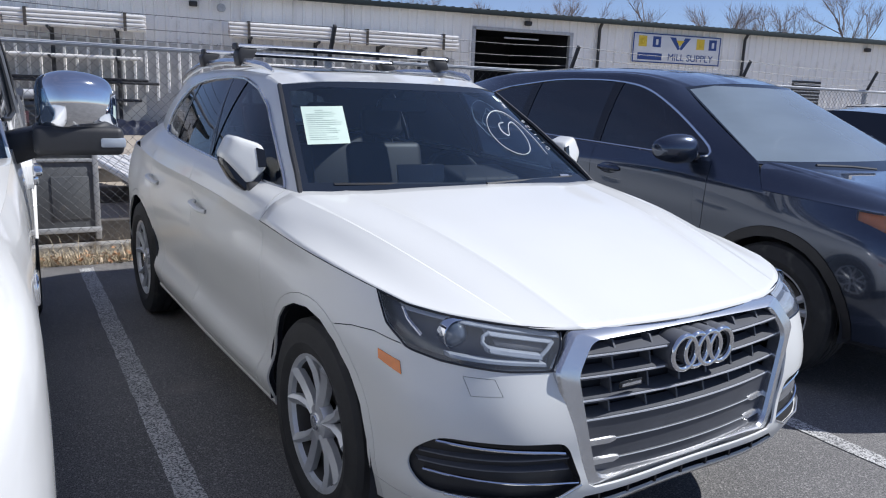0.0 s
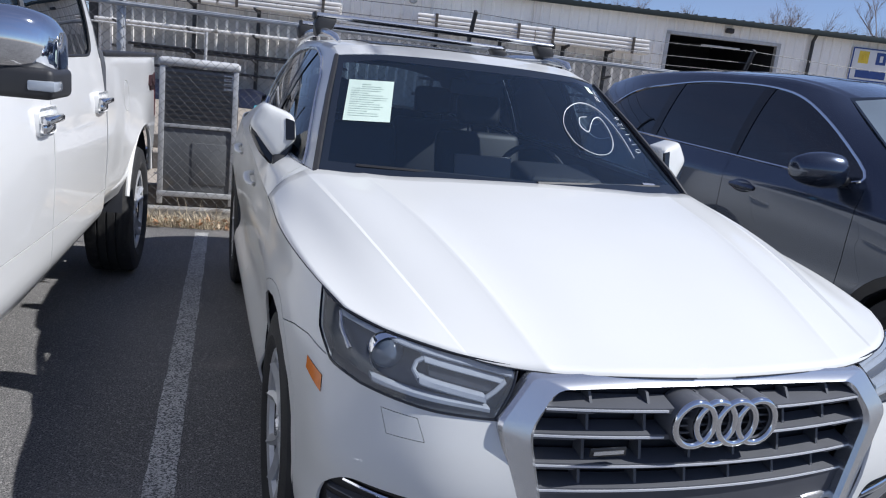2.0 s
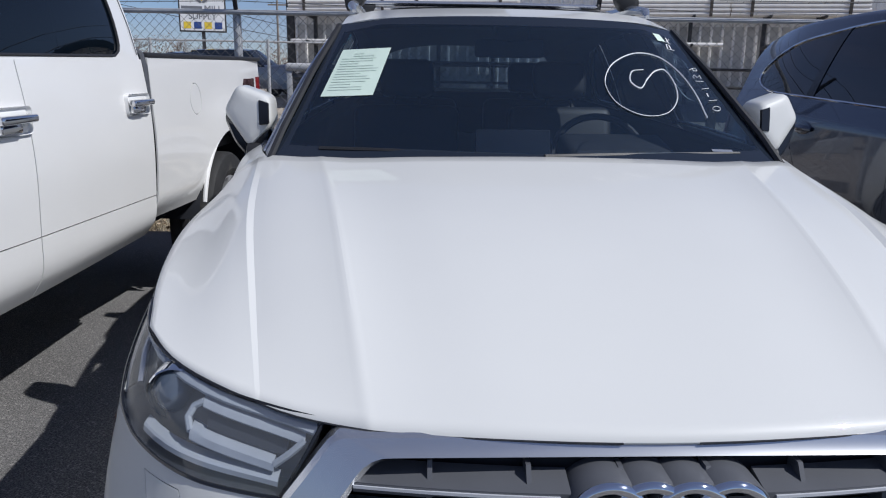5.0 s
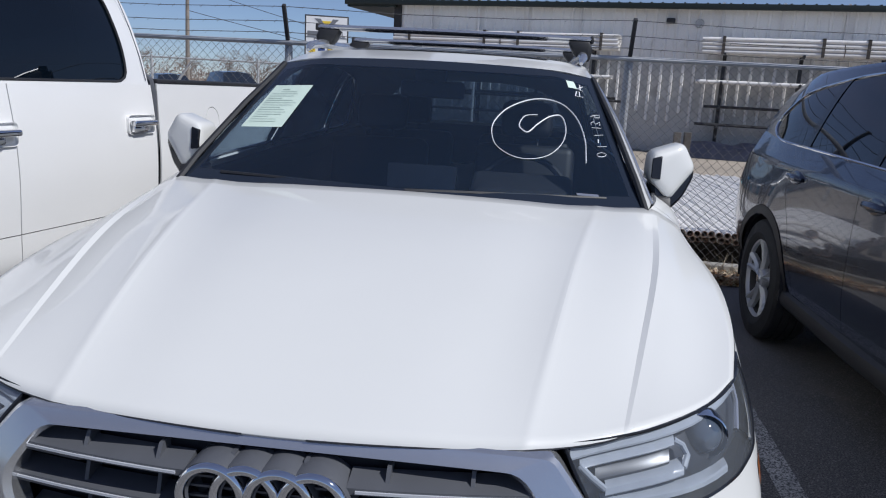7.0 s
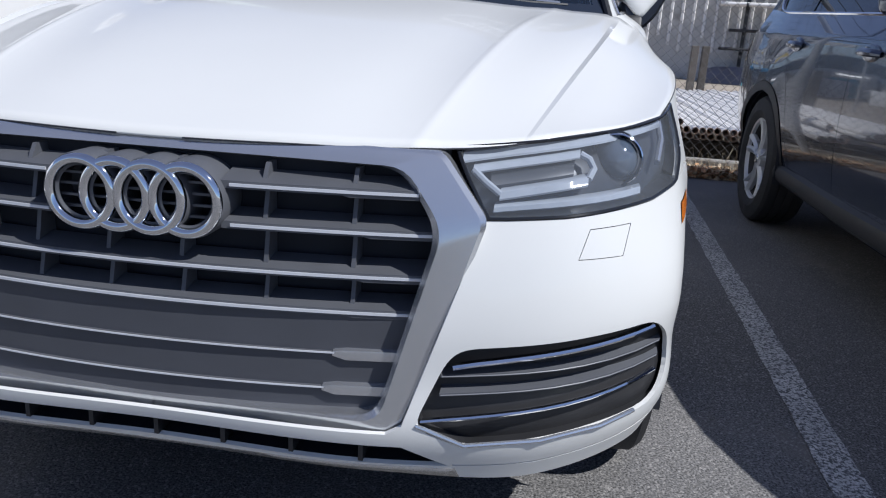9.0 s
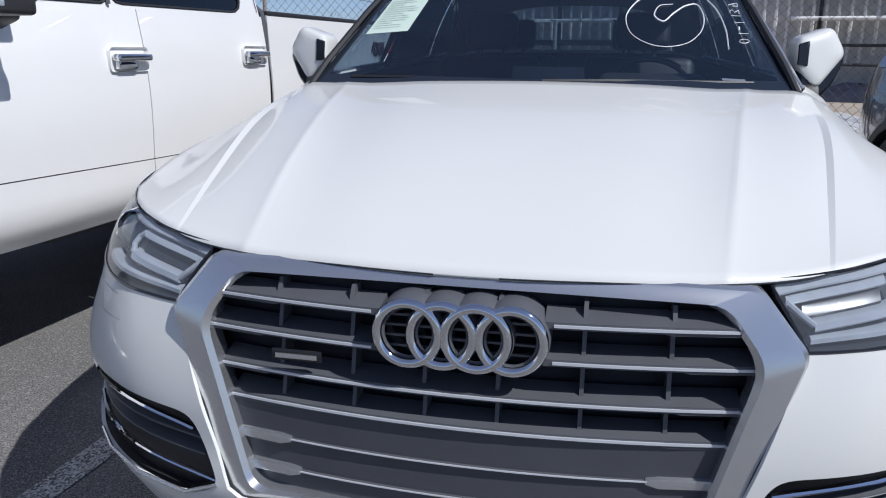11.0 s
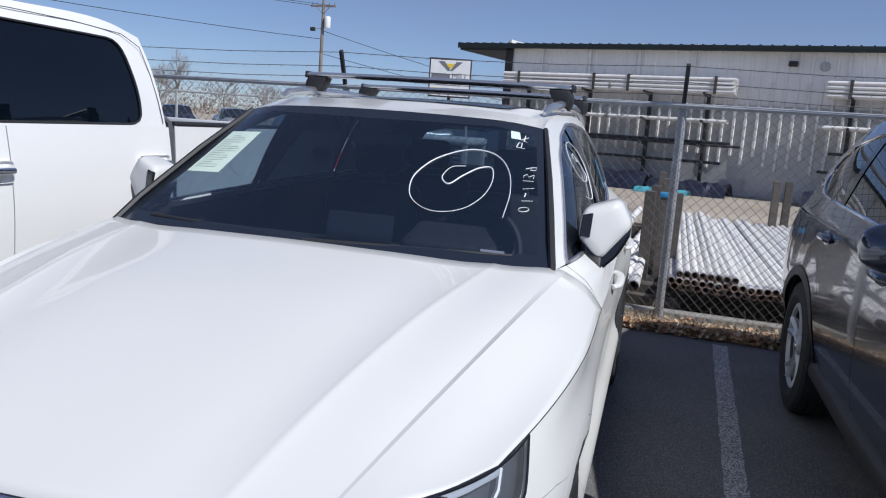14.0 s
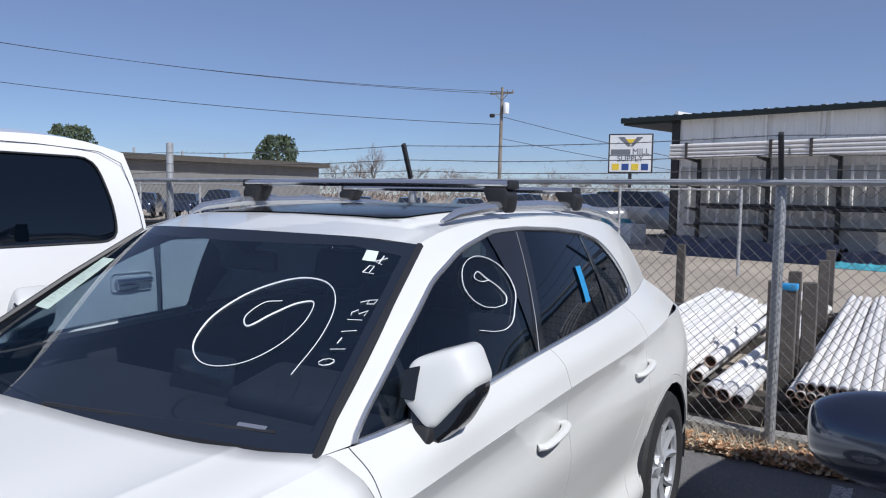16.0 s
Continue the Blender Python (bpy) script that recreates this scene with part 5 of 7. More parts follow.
part("windscreen", s_clear, SKY_SHEEN_GLASS, suv, "windscreen with a painted pale sky sheen")
s_rf = whole(s_roof)
sun_glass = take(s_rf, [(-.38, 2.35), (.38, 2.35), (.38, 2.95), (-.38, 2.95)], (0, 1))
part("sunroof", pushed(sun_glass, .002), GLOSS_BLACK, suv)
panel("roof", s_rf, GREY_PAINT, suv, shade=s_roof_shade)
part("headliner", pushed(whole(s_roof), -.04), CABIN, suv)
part("underbody", block(-.86, .86, .4, 4.6, .28, .44, .02, 1, block(-.75, .75, .2, 1.3, .4, .9)), DARK, suv)
for (cy, cz), r in S_ARCH:
    bm = bmesh.new()
    ring = arc(cy, cz, r + .012, -10, 190, 20)
    rows = [[bm.verts.new((x, y, z)) for y, z in ring] for x in (.58, .975)]
    for i in range(20):
        bm.faces.new([rows[0][i], rows[0][i + 1], rows[1][i + 1], rows[1][i]])
    bm.faces.new(rows[0])
    both("arch_liner", bm, DARK, suv)
    for s in (1, -1):
        tyre_and_rim(suv, (s * .865, cy, cz + .004), .378, .245, .250, .113, 5, s, ALLOY, .15)
for s in (1, -1):
    lamp = part("headlamp", s_lens.copy() if s > 0 else mirrored(s_lens), LENS, suv, "clear headlamp with amber corner")
    hb = pushed(s_lens.copy(), -.05)
    part("lamp_housing", hb if s > 0 else mirrored(hb), HOUSING, lamp)
    am = take(pushed(s_lens.copy(), -.03), [(.86, .8), (1.0, .8), (1.0, 1.05), (.86, 1.05)], (0, 2))
    part("amber_corner", am if s > 0 else mirrored(am), ORANGE, lamp)
    tl = s_tail.copy() if s > 0 else mirrored(s_tail)
    part("tail_lamp", pushed(outward(tl, (0, 3, 1)), .004), RED_LAMP, suv, "red tail lamp")
    rows, bm = [], bmesh.new()
    for x, y, hy, z0, z1 in spline(((.955, 1.72, .04, 1.17, 1.27), (.97, 1.70, .070, 1.140, 1.302), (1.03, 1.71, .086, 1.130, 1.314), (1.10, 1.725, .082, 1.134, 1.310), (1.165, 1.74, .066, 1.150, 1.292), (1.200, 1.75, .044, 1.170, 1.270), (1.210, 1.755, .016, 1.20, 1.24)), 3):
        rows.append([bm.verts.new((x, y + hy * math.cos(a), (z0 + z1) / 2 + (z1 - z0) / 2 * math.sin(a))) for a in (2 * math.pi * j / 16 for j in range(16))])
    for p, r in zip(rows, rows[1:]):
        for j in range(16):
            bm.faces.new([p[j], p[(j + 1) % 16], r[(j + 1) % 16], r[j]])
    bm.faces.new(rows[0])
    bm.faces.new(rows[-1])
    bmesh.ops.recalc_face_normals(bm, faces=bm.faces[:])
    mi = part("door_mirror", bm if s > 0 else mirrored(bm), GREY_PAINT, suv, "dark grey door mirror")
    st = block(.91, 1.0, 1.66, 1.74, 1.155, 1.20, .015)
    part("mirror_stalk", st if s > 0 else mirrored(st), BLACK_PLASTIC, mi)
    for y, z in ((2.37, 1.035), (3.38, 1.055)):
        cup = lathe([(0, .006), (.045, .006), (.058, .002), (.064, -.008)], 28)
        for v in cup.verts:
            v.co = Vector((.970 + v.co.x, y + v.co.y * 1.55, z + .004 + v.co.z * .62))
        part("handle_cup", cup if s > 0 else mirrored(cup), GREY_PAINT, suv, "dark oval handle recess")
        hd = tube([(.968, y - .10, z), (.988, y - .07, z + .004), (.992, y, z + .006), (.988, y + .07, z + .006), (.968, y + .10, z + .004)], [.012, .017, .018, .017, .012], None, 10)
        part("door_handle", hd if s > 0 else mirrored(hd), GREY_PAINT, suv)
part("grille", pushed(whole(s_grille), -.02), DARK, suv)
for z in (.68, .76, .84, .92):
    part("grille_bar", tube([(x, .0 + .09 * x * x, z) for x in np.linspace(-.45, .45, 9)], .012, None, 8), CHROME, suv)
part("dashboard", block(-.80, .80, 1.2, 1.75, .8, 1.11, .05, 2), CABIN, suv)
whl = [(.40 + .18 * math.cos(a), 1.90 + .08 * math.sin(a), 1.10 + .165 * math.sin(a)) for a in (2 * math.pi * i / 32 for i in range(32))]
part("steering_wheel", tube(whl, .014, None, 8, closed=True), CABIN, suv)
for x in (-.40, .40):
    seat(suv, x, 2.45, .52, LEATHER)
    seat(suv, x, 3.35, .54, LEATHER)
both("sill_cladding", tube([(.925, 1.36, .37), (.935, 2.4, .36), (.925, 3.4, .37)], .045, None, 10, flat=1.3), BLACK_PLASTIC, suv, "black plastic sill cladding")
for s in (-1, 1):
    part("wiper", tube([(s * .1, 1.02, 1.15), (s * .4 + .1, 1.06, 1.165), (s * .6, 1.10, 1.175)], .008, None, 6), BLACK_PLASTIC, suv)

# ---------------------------------------------------------------- the white pickup truck
truck = thing("white_pickup_truck", "white crew-cab pickup truck with chrome handles and mirrors", "pickup truck", at=(-1.63 - 1.012 * math.cos(radians(4)), 2.0 + 1.012 * math.sin(radians(4)), 0), rz=-4.0)


t_cab = [[(.86, -2.62, .62), (.95, -2.35, .60), (.985, -1.75, .58), (.935, -1.2, .535), (.935, -.3, .525), (.93, .795, .535)],
         [(.90, -2.64, .72), (.99, -2.35, .70), (1.012, -1.75, .70), (.985, -1.2, .62), (.985, -.3, .605), (.985, .795, .61)],
         [(.91, -2.66, .86), (1.0, -2.35, .85), (1.012, -1.75, .83), (1.000, -1.2, .79), (1.002, -.3, .765), (1.002, .795, .745)],
         [(.91, -2.66, 1.0), (1.0, -2.35, 1.0), (1.012, -1.75, 1.0), (1.008, -1.2, 1.0), (1.012, -.3, 1.0), (1.010, .795, 1.0)],
         [(.90, -2.64, 1.14), (.985, -2.35, 1.15), (1.002, -1.75, 1.16), (1.000, -1.2, 1.17), (1.004, -.3, 1.17), (1.002, .795, 1.17)],
         [(.86, -2.60, 1.22), (.94, -2.35, 1.24), (.965, -1.75, 1.26), (.975, -1.2, 1.30), (.978, -.3, 1.365), (.976, .795, 1.375)]]
t_side = outward(grid_mesh(loft(t_cab, 9, 4, sharp=(2,))), (0, -.8, .9))
t_shade = Curvature(t_side)
for line in ([(-1.22, 1.40), (-1.22, .80), (-1.18, .56)], [(-.225, 1.45), (-.22, .80), (-.215, .50)], [(-2.6, .775), (-1.3, .775)]):
    slit(t_side, line, .006, (1, 2), wide)
slit(t_side, [(-1.22, .782), (-.22, .755), (.80, .735)], .005, (1, 2), wide)
bmesh.ops.delete(t_side, geom=cut(t_side, arc(-1.95, .41, .455, 0, 345, 23), (1, 2), wide), context="FACES")
tk = {}
for isl in islands(t_side):
    c = centre(isl)
    key = "front_fender" if c.y < -1.22 else ("front_door" if c.y < -.22 else "rear_door") if c.z > .75 else "rocker_panel"
    tk[key] = joined(tk[key], isl) if key in tk else isl
for key, bm in tk.items():
    panels(key, bm, TRUCK_WHITE, truck, shade=t_shade)
C0 = [(.975, -1.2, 1.30), (.977, -.75, 1.335), (.978, -.1, 1.367), (.977, .5, 1.373), (.976, .775, 1.375)]
C3 = [(.80, -.62, 1.840), (.83, -.45, 1.885), (.846, .02, 1.907), (.842, .50, 1.894), (.826, .722, 1.846)]
t_green = outward(grid_mesh(loft([C0, mix(C0, C3, .4, .022), mix(C0, C3, .75, .02), C3], 7, 5)), (0, -.2, 1.4))
t_green_shade = Curvature(t_green)
t_dip = take(t_green, [(-1.18, 1.28), (-.84, 1.28), (-.72, 1.372), (-1.10, 1.39)], (1, 2))
round_win = lambda pts, r: [p[:2] for p in corner_loop([(*p, 0) for p in pts], r, 4)]
t_front = take(t_green, round_win([(-1.12, 1.372), (-.392, 1.378), (-.412, 1.818), (-.58, 1.815), (-.72, 1.745)], .03), (1, 2))
t_rear = take(t_green, round_win([(-.382, 1.380), (.60, 1.388), (.592, 1.57), (.525, 1.812), (-.402, 1.824)], .085), (1, 2))
panels("cab_frame", t_green, TRUCK_WHITE, truck, shade=t_green_shade)
for nm, bm in (("front_side_window", joined(t_front, t_dip)), ("rear_side_window", t_rear)):
    gs = bmesh.new()
    src = t_front if nm[0] == "f" else t_rear
    for lp in rim_loops(src):
        tube(thin(lp, .02), .006, gs, 6, closed=True)
    both("window_rubber", gs, BLACK_PLASTIC, truck, "black window rubber")
    both(nm, pushed(bm, -.006), PRIVACY if nm[0] == "r" else TINTED, truck, "dark tinted window")
both("window_divider", tube([(.983, -.387, 1.375), (.951, -.396, 1.56), (.872, -.407, 1.82)], .009, None, 6), SLAT_GREY, truck)
K0 = [(0, -.78, 1.890), (0, -.50, 1.935), (0, .02, 1.967), (0, .50, 1.950), (0, .742, 1.902)]
K1 = [(.5, -.72, 1.877), (.5, -.48, 1.925), (.52, .02, 1.954), (.52, .50, 1.938), (.5, .732, 1.890)]
t_roof = outward(grid_mesh(loft([K0, K1, C3], 6, 6, even="across")), (0, -.1, 1.5))
part("roof", whole(t_roof), TRUCK_WHITE, truck, solid=.004)
part("headliner", pushed(whole(t_roof), -.04), CABIN, truck)
both("drip_channel", tube([(.818, -.60, 1.852), (.858, -.40, 1.868), (.870, -.10, 1.872), (.868, .25, 1.866), (.866, .56, 1.846), (.880, .675, 1.790), (.918, .715, 1.650), (.955, .735, 1.515), (.978, .750, 1.395)], .0022, None, 5), SLAT_GREY, truck, "dark roof drip channel")
X0 = [(0, .742, 1.902), (.5, .732, 1.890), (.826, .722, 1.846)]
X1 = [(0, .70, 1.375), (.6, .72, 1.375), (.976, .775, 1.375)]
X2 = [(0, .72, .6), (.6, .74, .6), (.985, .795, .61)]
t_back = outward(grid_mesh(loft([X0, X1, X2], 6, 5, even="along")), (0, -.2, 1.2))
bw = whole(t_back)
bwin = take(bw, [(-.62, 1.45), (.62, 1.45), (.58, 1.78), (-.58, 1.78)], (0, 2))
part("cab_back", bw, TRUCK_WHITE, truck, solid=.004)
part("rear_window", bwin, PRIVACY, truck)
Y0 = [(0, -1.62, 1.30), (.5, -1.55, 1.30), (.86, -1.35, 1.30), (.975, -1.2, 1.30)]
Y1 = [(0, -.78, 1.890), (.42, -.74, 1.88), (.68, -.69, 1.862), (.80, -.62, 1.840)]
t_ws = outward(grid_mesh(loft([Y0, Y1], 6, 6, even="along")), (0, 0, 1))
part("windscreen", whole(t_ws), GLASS, truck)
Z0 = [(0, -2.75, 1.18), (0, -2.2, 1.29), (0, -1.62, 1.30)]
Z1 = [(.55, -2.72, 1.18), (.55, -2.2, 1.29), (.55, -1.54, 1.30)]
Z2 = [(.86, -2.60, 1.22), (.955, -2.0, 1.255), (.975, -1.2, 1.30)]
part("bonnet", whole(outward(grid_mesh(loft([Z0, Z1, Z2], 6, 5, even="across")), (0, -2, .8))), TRUCK_WHITE, truck, solid=.004)
part("front_end", block(-.88, .88, -2.70, -2.5, .55, 1.18, .06, 3), CHROME, truck, "chrome front grille and bumper")
# load bed
bed_rails = [[(.93, .83, .60), (.96, 1.4, .60), (.96, 1.95, .60), (.95, 2.5, .60), (.93, 2.83, .60)],
             [(.985, .83, .68), (1.0, 1.4, .70), (1.018, 1.95, .72), (1.0, 2.5, .70), (.975, 2.83, .70)],
             [(1.002, .83, .80), (1.008, 1.4, .82), (1.040, 1.95, .86), (1.010, 2.5, .84), (.985, 2.83, .82)],
             [(1.010, .83, 1.0), (1.010, 1.4, 1.02), (1.030, 1.95, 1.04), (1.008, 2.5, 1.02), (.988, 2.83, 1.0)],
             [(1.002, .83, 1.17), (1.002, 1.4, 1.17), (1.006, 1.95, 1.17), (1.0, 2.5, 1.17), (.984, 2.83, 1.17)],
             [(.990, .83, 1.385), (.990, 1.4, 1.385), (.990, 1.95, 1.385), (.988, 2.5, 1.385), (.972, 2.83, 1.385)]]
t_bed = outward(grid_mesh(loft(bed_rails, 9, 5)), (0, 1.8, .9))
t_bed_shade = Curvature(t_bed)
bmesh.ops.delete(t_bed, geom=cut(t_bed, arc(1.95, .45, .52, 0, 345, 23), (1, 2), wide), context="FACES")
slit(t_bed, arc(1.42, 1.17, .085, 0, 360, 18), .004, (1, 2), wide)
t_tail = take(t_bed, [(2.71, .96), (2.90, .96), (2.90, 1.27), (2.71, 1.27)], (1, 2))
arch_edge = tube([(1.028 - .02 * abs(math.cos(radians(a))), 1.95 + .52 * math.cos(radians(a)), .45 + .52 * math.sin(radians(a))) for a in range(18, 166, 7)], .013, None, 8)
panels("bed_side", t_bed, TRUCK_WHITE, truck, "white load bed side", shade=t_bed_shade)
both("wheel_lip", arch_edge, TRUCK_WHITE, truck)
both("tail_lamp", t_tail, RED_LAMP, truck, "red tail lamp")
both("bed_rail_cap", block(.90, .995, .83, 2.83, 1.382, 1.408, .008), BLACK_PLASTIC, truck, "black bed rail cap")
part("bed_liner", joined(block(-.90, .90, .83, 2.81, .84, .88), block(-.92, .92, .80, .86, .84, 1.38), block(.86, .92, .83, 2.81, .84, 1.38), block(-.92, -.86, .83, 2.81, .84, 1.38)), BLACK_PLASTIC, truck)
part("tailgate", block(-.86, .86, 2.77, 2.84, .80, 1.39, .02, 2), TRUCK_WHITE, truck)
part("rear_bumper", block(-.96, .96, 2.87, 3.01, .52, .70, .03, 2), CHROME, truck, "chrome rear bumper")
part("cab_bed_gap", block(-.95, .95, .77, .84, .60, 1.36), DARK, truck)
both("cab_gap_strip", tube([(.93, .800, 1.43), (.970, .806, 1.40), (.982, .812, 1.34), (.988, .812, 1.17), (.984, .812, .76), (.945, .812, .62)], .016, None, 8), SLAT_GREY, truck)
part("chassis", block(-.80, .80, -2.4, 2.7, .50, .66, .02, 1), DARK, truck)
for cy, r in ((-1.95, .465), (1.95, .53)):
    bm = bmesh.new()
    ring = arc(cy, .41 if cy < 0 else .45, r, 4, 176, 20)
    rows = [[bm.verts.new((x, y, z)) for y, z in ring] for x in (.55, .985)]
    for i in range(20):
        bm.faces.new([rows[0][i], rows[0][i + 1], rows[1][i + 1], rows[1][i]])
    bm.faces.new(rows[0])
    both("arch_liner", bm, DARK, truck)
    for s in (1, -1):
        tyre_and_rim(truck, (s * .878, cy, .41), .408, .275, .262, .126, 6, s, ALLOY, .11)
for y, z in ((-.335, 1.165), (.645, 1.175)):
    cup = block(.998, 1.008, y - .115, y + .115, z - .045, z + .050, .02, 3)
    both("handle_cup", cup, TRUCK_WHITE, truck)
    hd = block(1.010, 1.050, y - .098, y + .105, z - .004, z + .024, .010, 3)
    hd = block(1.006, 1.036, y - .085, y + .03, z - .036, z + .002, .010, 2, hd)
    both("door_handle", hd, CHROME, truck, "chrome door handle")


def truck_mirror(s):
    rows, bm = [], bmesh.new()
    for x, y, hy, z0, z1 in spline(((1.055, -1.36, .04, 1.350, 1.462), (1.068, -1.38, .075, 1.348, 1.488), (1.11, -1.39, .10, 1.348, 1.505), (1.17, -1.385, .10, 1.348, 1.505), (1.225, -1.37, .085, 1.348, 1.488), (1.25, -1.35, .06, 1.348, 1.455)), 4):
        ring = []
        for j in range(20):
            a = 2 * math.pi * j / 20
            c, n = math.cos(a), math.sin(a)
            ring.append(bm.verts.new((x, y + hy * math.copysign(abs(c) ** .6, c), z0 + (z1 - z0) * (.5 + .5 * math.copysign(abs(n) ** .55, n)))))
        rows.append(ring)
    for p, r in zip(rows, rows[1:]):
        for j in range(20):
            bm.faces.new([p[j], p[(j + 1) % 20], r[(j + 1) % 20], r[j]])
    bm.faces.new(rows[0])
    bm.faces.new(rows[-1])
    bmesh.ops.recalc_face_normals(bm, faces=bm.faces[:])
    moved(bm, pose(-.02, .27, .012))
    m = part("door_mirror", bm if s > 0 else mirrored(bm), CHROME, truck, "large chrome door mirror on a black arm")
    base = block(1.045, 1.258, -1.475, -1.275, 1.292, 1.366, .016, 3)
    base = joined(base, prism([(.96, 1.24), (1.08, 1.285), (1.08, 1.36), (.96, 1.33)], (0, 2), -1.34, -1.16, .015))
    moved(base, pose(-.02, .27, .012))
    part("mirror_arm", base if s > 0 else mirrored(base), BLACK_PLASTIC, m)
    sg = block(1.20, 1.262, -1.479, -1.40, 1.312, 1.338, .006)
    moved(sg, pose(-.02, .27, .012))
    part("turn_signal", sg if s > 0 else mirrored(sg), LIGHT_GUIDE, m)


truck_mirror(1)
truck_mirror(-1)


def letters(text, size, depth=.004):
    """Flat letters in the built-in font as a mesh in the xy plane."""
    cu = bpy.data.curves.new("text", "FONT")
    cu.body, cu.size, cu.extrude, cu.align_x, cu.align_y = text, size, depth / 2, "CENTER", "CENTER"
    ob = new("text", cu)
    bpy.context.view_layer.update()
    me = bpy.data.meshes.new_from_object(ob.evaluated_get(bpy.context.evaluated_depsgraph_get()))
    bm = bmesh.new()
    bm.from_mesh(me)
    bpy.data.objects.remove(ob)
    bpy.data.curves.remove(cu)
    bpy.data.meshes.remove(me)
    return bm


DECAL = material("dark_red_decal", (0.032, 0.010, 0.012), 0.4, spots=.1, scale=40)
decal = moved(letters("4X4", .15, .02), Matrix.Translation((1.006, 2.45, 1.205)) @ Euler((radians(90), 0, radians(90))).to_matrix().to_4x4())
part("decal", decal, DECAL, truck, "dark red and black drivetrain decal", smooth=False)
part("fender_badge", block(1.008, 1.018, -1.64, -1.50, 1.03, 1.08, .006), CHROME, truck, "plain chrome badge")
part("dashboard", block(-.85, .85, -1.35, -.8, .95, 1.30, .05, 2), CABIN, truck)
for x in (-.42, .42):
    seat(truck, x, -.25, .55, LEATHER)

# ---------------------------------------------------------------- ground
def asphalt():
    m = material("worn_asphalt", (0.140, 0.136, 0.133), 0.85, spots=.22, scale=.9, grain=.8, grain_scale=170, bump=.8, dirt=(.20, .186, .170), dirt_scale=1.6, dirt_at=.60)
    nt = m.node_tree
    tc, vo, mr = nt.nodes.new("ShaderNodeTexCoord"), nt.nodes.new("ShaderNodeTexVoronoi"), nt.nodes.new("ShaderNodeMapRange")
    vo.inputs["Scale"].default_value = 175
    nt.links.new(tc.outputs["Object"], vo.inputs["Vector"])
    mr.inputs["From Min"].default_value, mr.inputs["From Max"].default_value = .66, .95
    mr.inputs["To Min"].default_value, mr.inputs["To Max"].default_value = 0, 1
    nt.links.new(vo.outputs["Color"], mr.inputs["Value"])
    mx = nt.nodes.new("ShaderNodeMix")
    mx.data_type = "RGBA"
    b = nt.nodes["Principled BSDF"]
    nt.links.new(b.inputs["Base Color"].links[0].from_socket, mx.inputs[6])
    mx.inputs[7].default_value = (.34, .325, .31, 1)
    nt.links.new(mr.outputs[0], mx.inputs[0])
    nt.links.new(mx.outputs[2], b.inputs["Base Color"])
    return m


ASPHALT = asphalt()
GRAVEL = material("tan_gravel", (0.36, 0.31, 0.25), 0.95, spots=.18, scale=.35, grain=.3, grain_scale=40, bump=.5, dirt=(.22, .19, .16), dirt_scale=.5, dirt_at=.60)
LINE_WHITE = material("worn_white_line_paint", (0.52, 0.515, 0.50), 0.85, spots=.12, scale=5, grain=.3, grain_scale=150, bump=.4, dirt=(.11, .11, .112), dirt_scale=130, dirt_at=.46)
CONCRETE = material("pale_concrete", (0.42, 0.40, 0.36), 0.9, spots=.2, scale=3, grain=.15, grain_scale=120, bump=.3, dirt=(.2, .17, .13), dirt_scale=4, dirt_at=.58)
GALV = material("galvanised_steel", (0.46, 0.465, 0.47), 0.5, metal=.35, spots=.15, scale=12, grain=.1, grain_scale=300, dirt=(.2, .17, .14), dirt_scale=9, dirt_at=.68)
WIRE = material("galvanised_wire", (0.12, 0.12, 0.12), 0.5, metal=.35, spots=.15, scale=20)
BLACK_STEEL = material("black_painted_steel", (0.03, 0.03, 0.032), 0.55, spots=.2, scale=8, grain=.1, grain_scale=200)
PVC = material("white_pvc_pipe", (0.78, 0.76, 0.73), 0.4, spots=.06, scale=4, objects=.08, dirt=(.5, .45, .38), dirt_scale=3, dirt_at=.66)
PVC_END = material("dusty_pipe_end", (0.42, 0.30, 0.24), 0.7, spots=.15, scale=30)
TIMBER = material("weathered_grey_timber", (0.085, 0.075, 0.066), 0.9, spots=.25, scale=6, grain=.25, grain_scale=90, bump=.4, objects=.25)
DRY = material("dry_grass", (0.48, 0.40, 0.28), 0.9, spots=.25, scale=9, grain=.2, grain_scale=60)
LEAF = material("dead_leaf", (0.42, 0.24, 0.13), 0.85, spots=.4, scale=6, grain=.2, grain_scale=60, objects=.2)
SIDING = material("beige_metal_siding", (0.88, 0.865, 0.83), 0.5, metal=.05, spots=.06, scale=.6, grain=.05, grain_scale=30, dirt=(.50, .48, .44), dirt_scale=.8, dirt_at=.62)
# darker copy of the siding, shade under the racks put into its colour
SHADED_SIDING = material("shaded_lower_siding", (0.50, 0.49, 0.465), 0.6, spots=.1, scale=1.2, grain=.06, grain_scale=30, dirt=(.3, .28, .26), dirt_scale=1.4, dirt_at=.6)
ROOF_TRIM = material("dark_green_roof_trim", (0.018, 0.028, 0.026), 0.5, spots=.1, scale=3)
SIGN_WHITE = material("white_sign_face", (0.74, 0.75, 0.76), 0.5, spots=.04, scale=3)
SIGN_BLUE = material("blue_sign_print", (0.03, 0.07, 0.25), 0.5, spots=.08, scale=5)
SIGN_YELLOW = material("yellow_sign_print", (0.75, 0.55, 0.05), 0.5, spots=.08, scale=5)
SIGN_GREY = material("grey_sign_print", (0.16, 0.17, 0.19), 0.5, spots=.08, scale=5)
POLE_WOOD = material("weathered_pole_wood", (0.24, 0.21, 0.18), 0.9, spots=.2, scale=2, grain=.2, grain_scale=40)
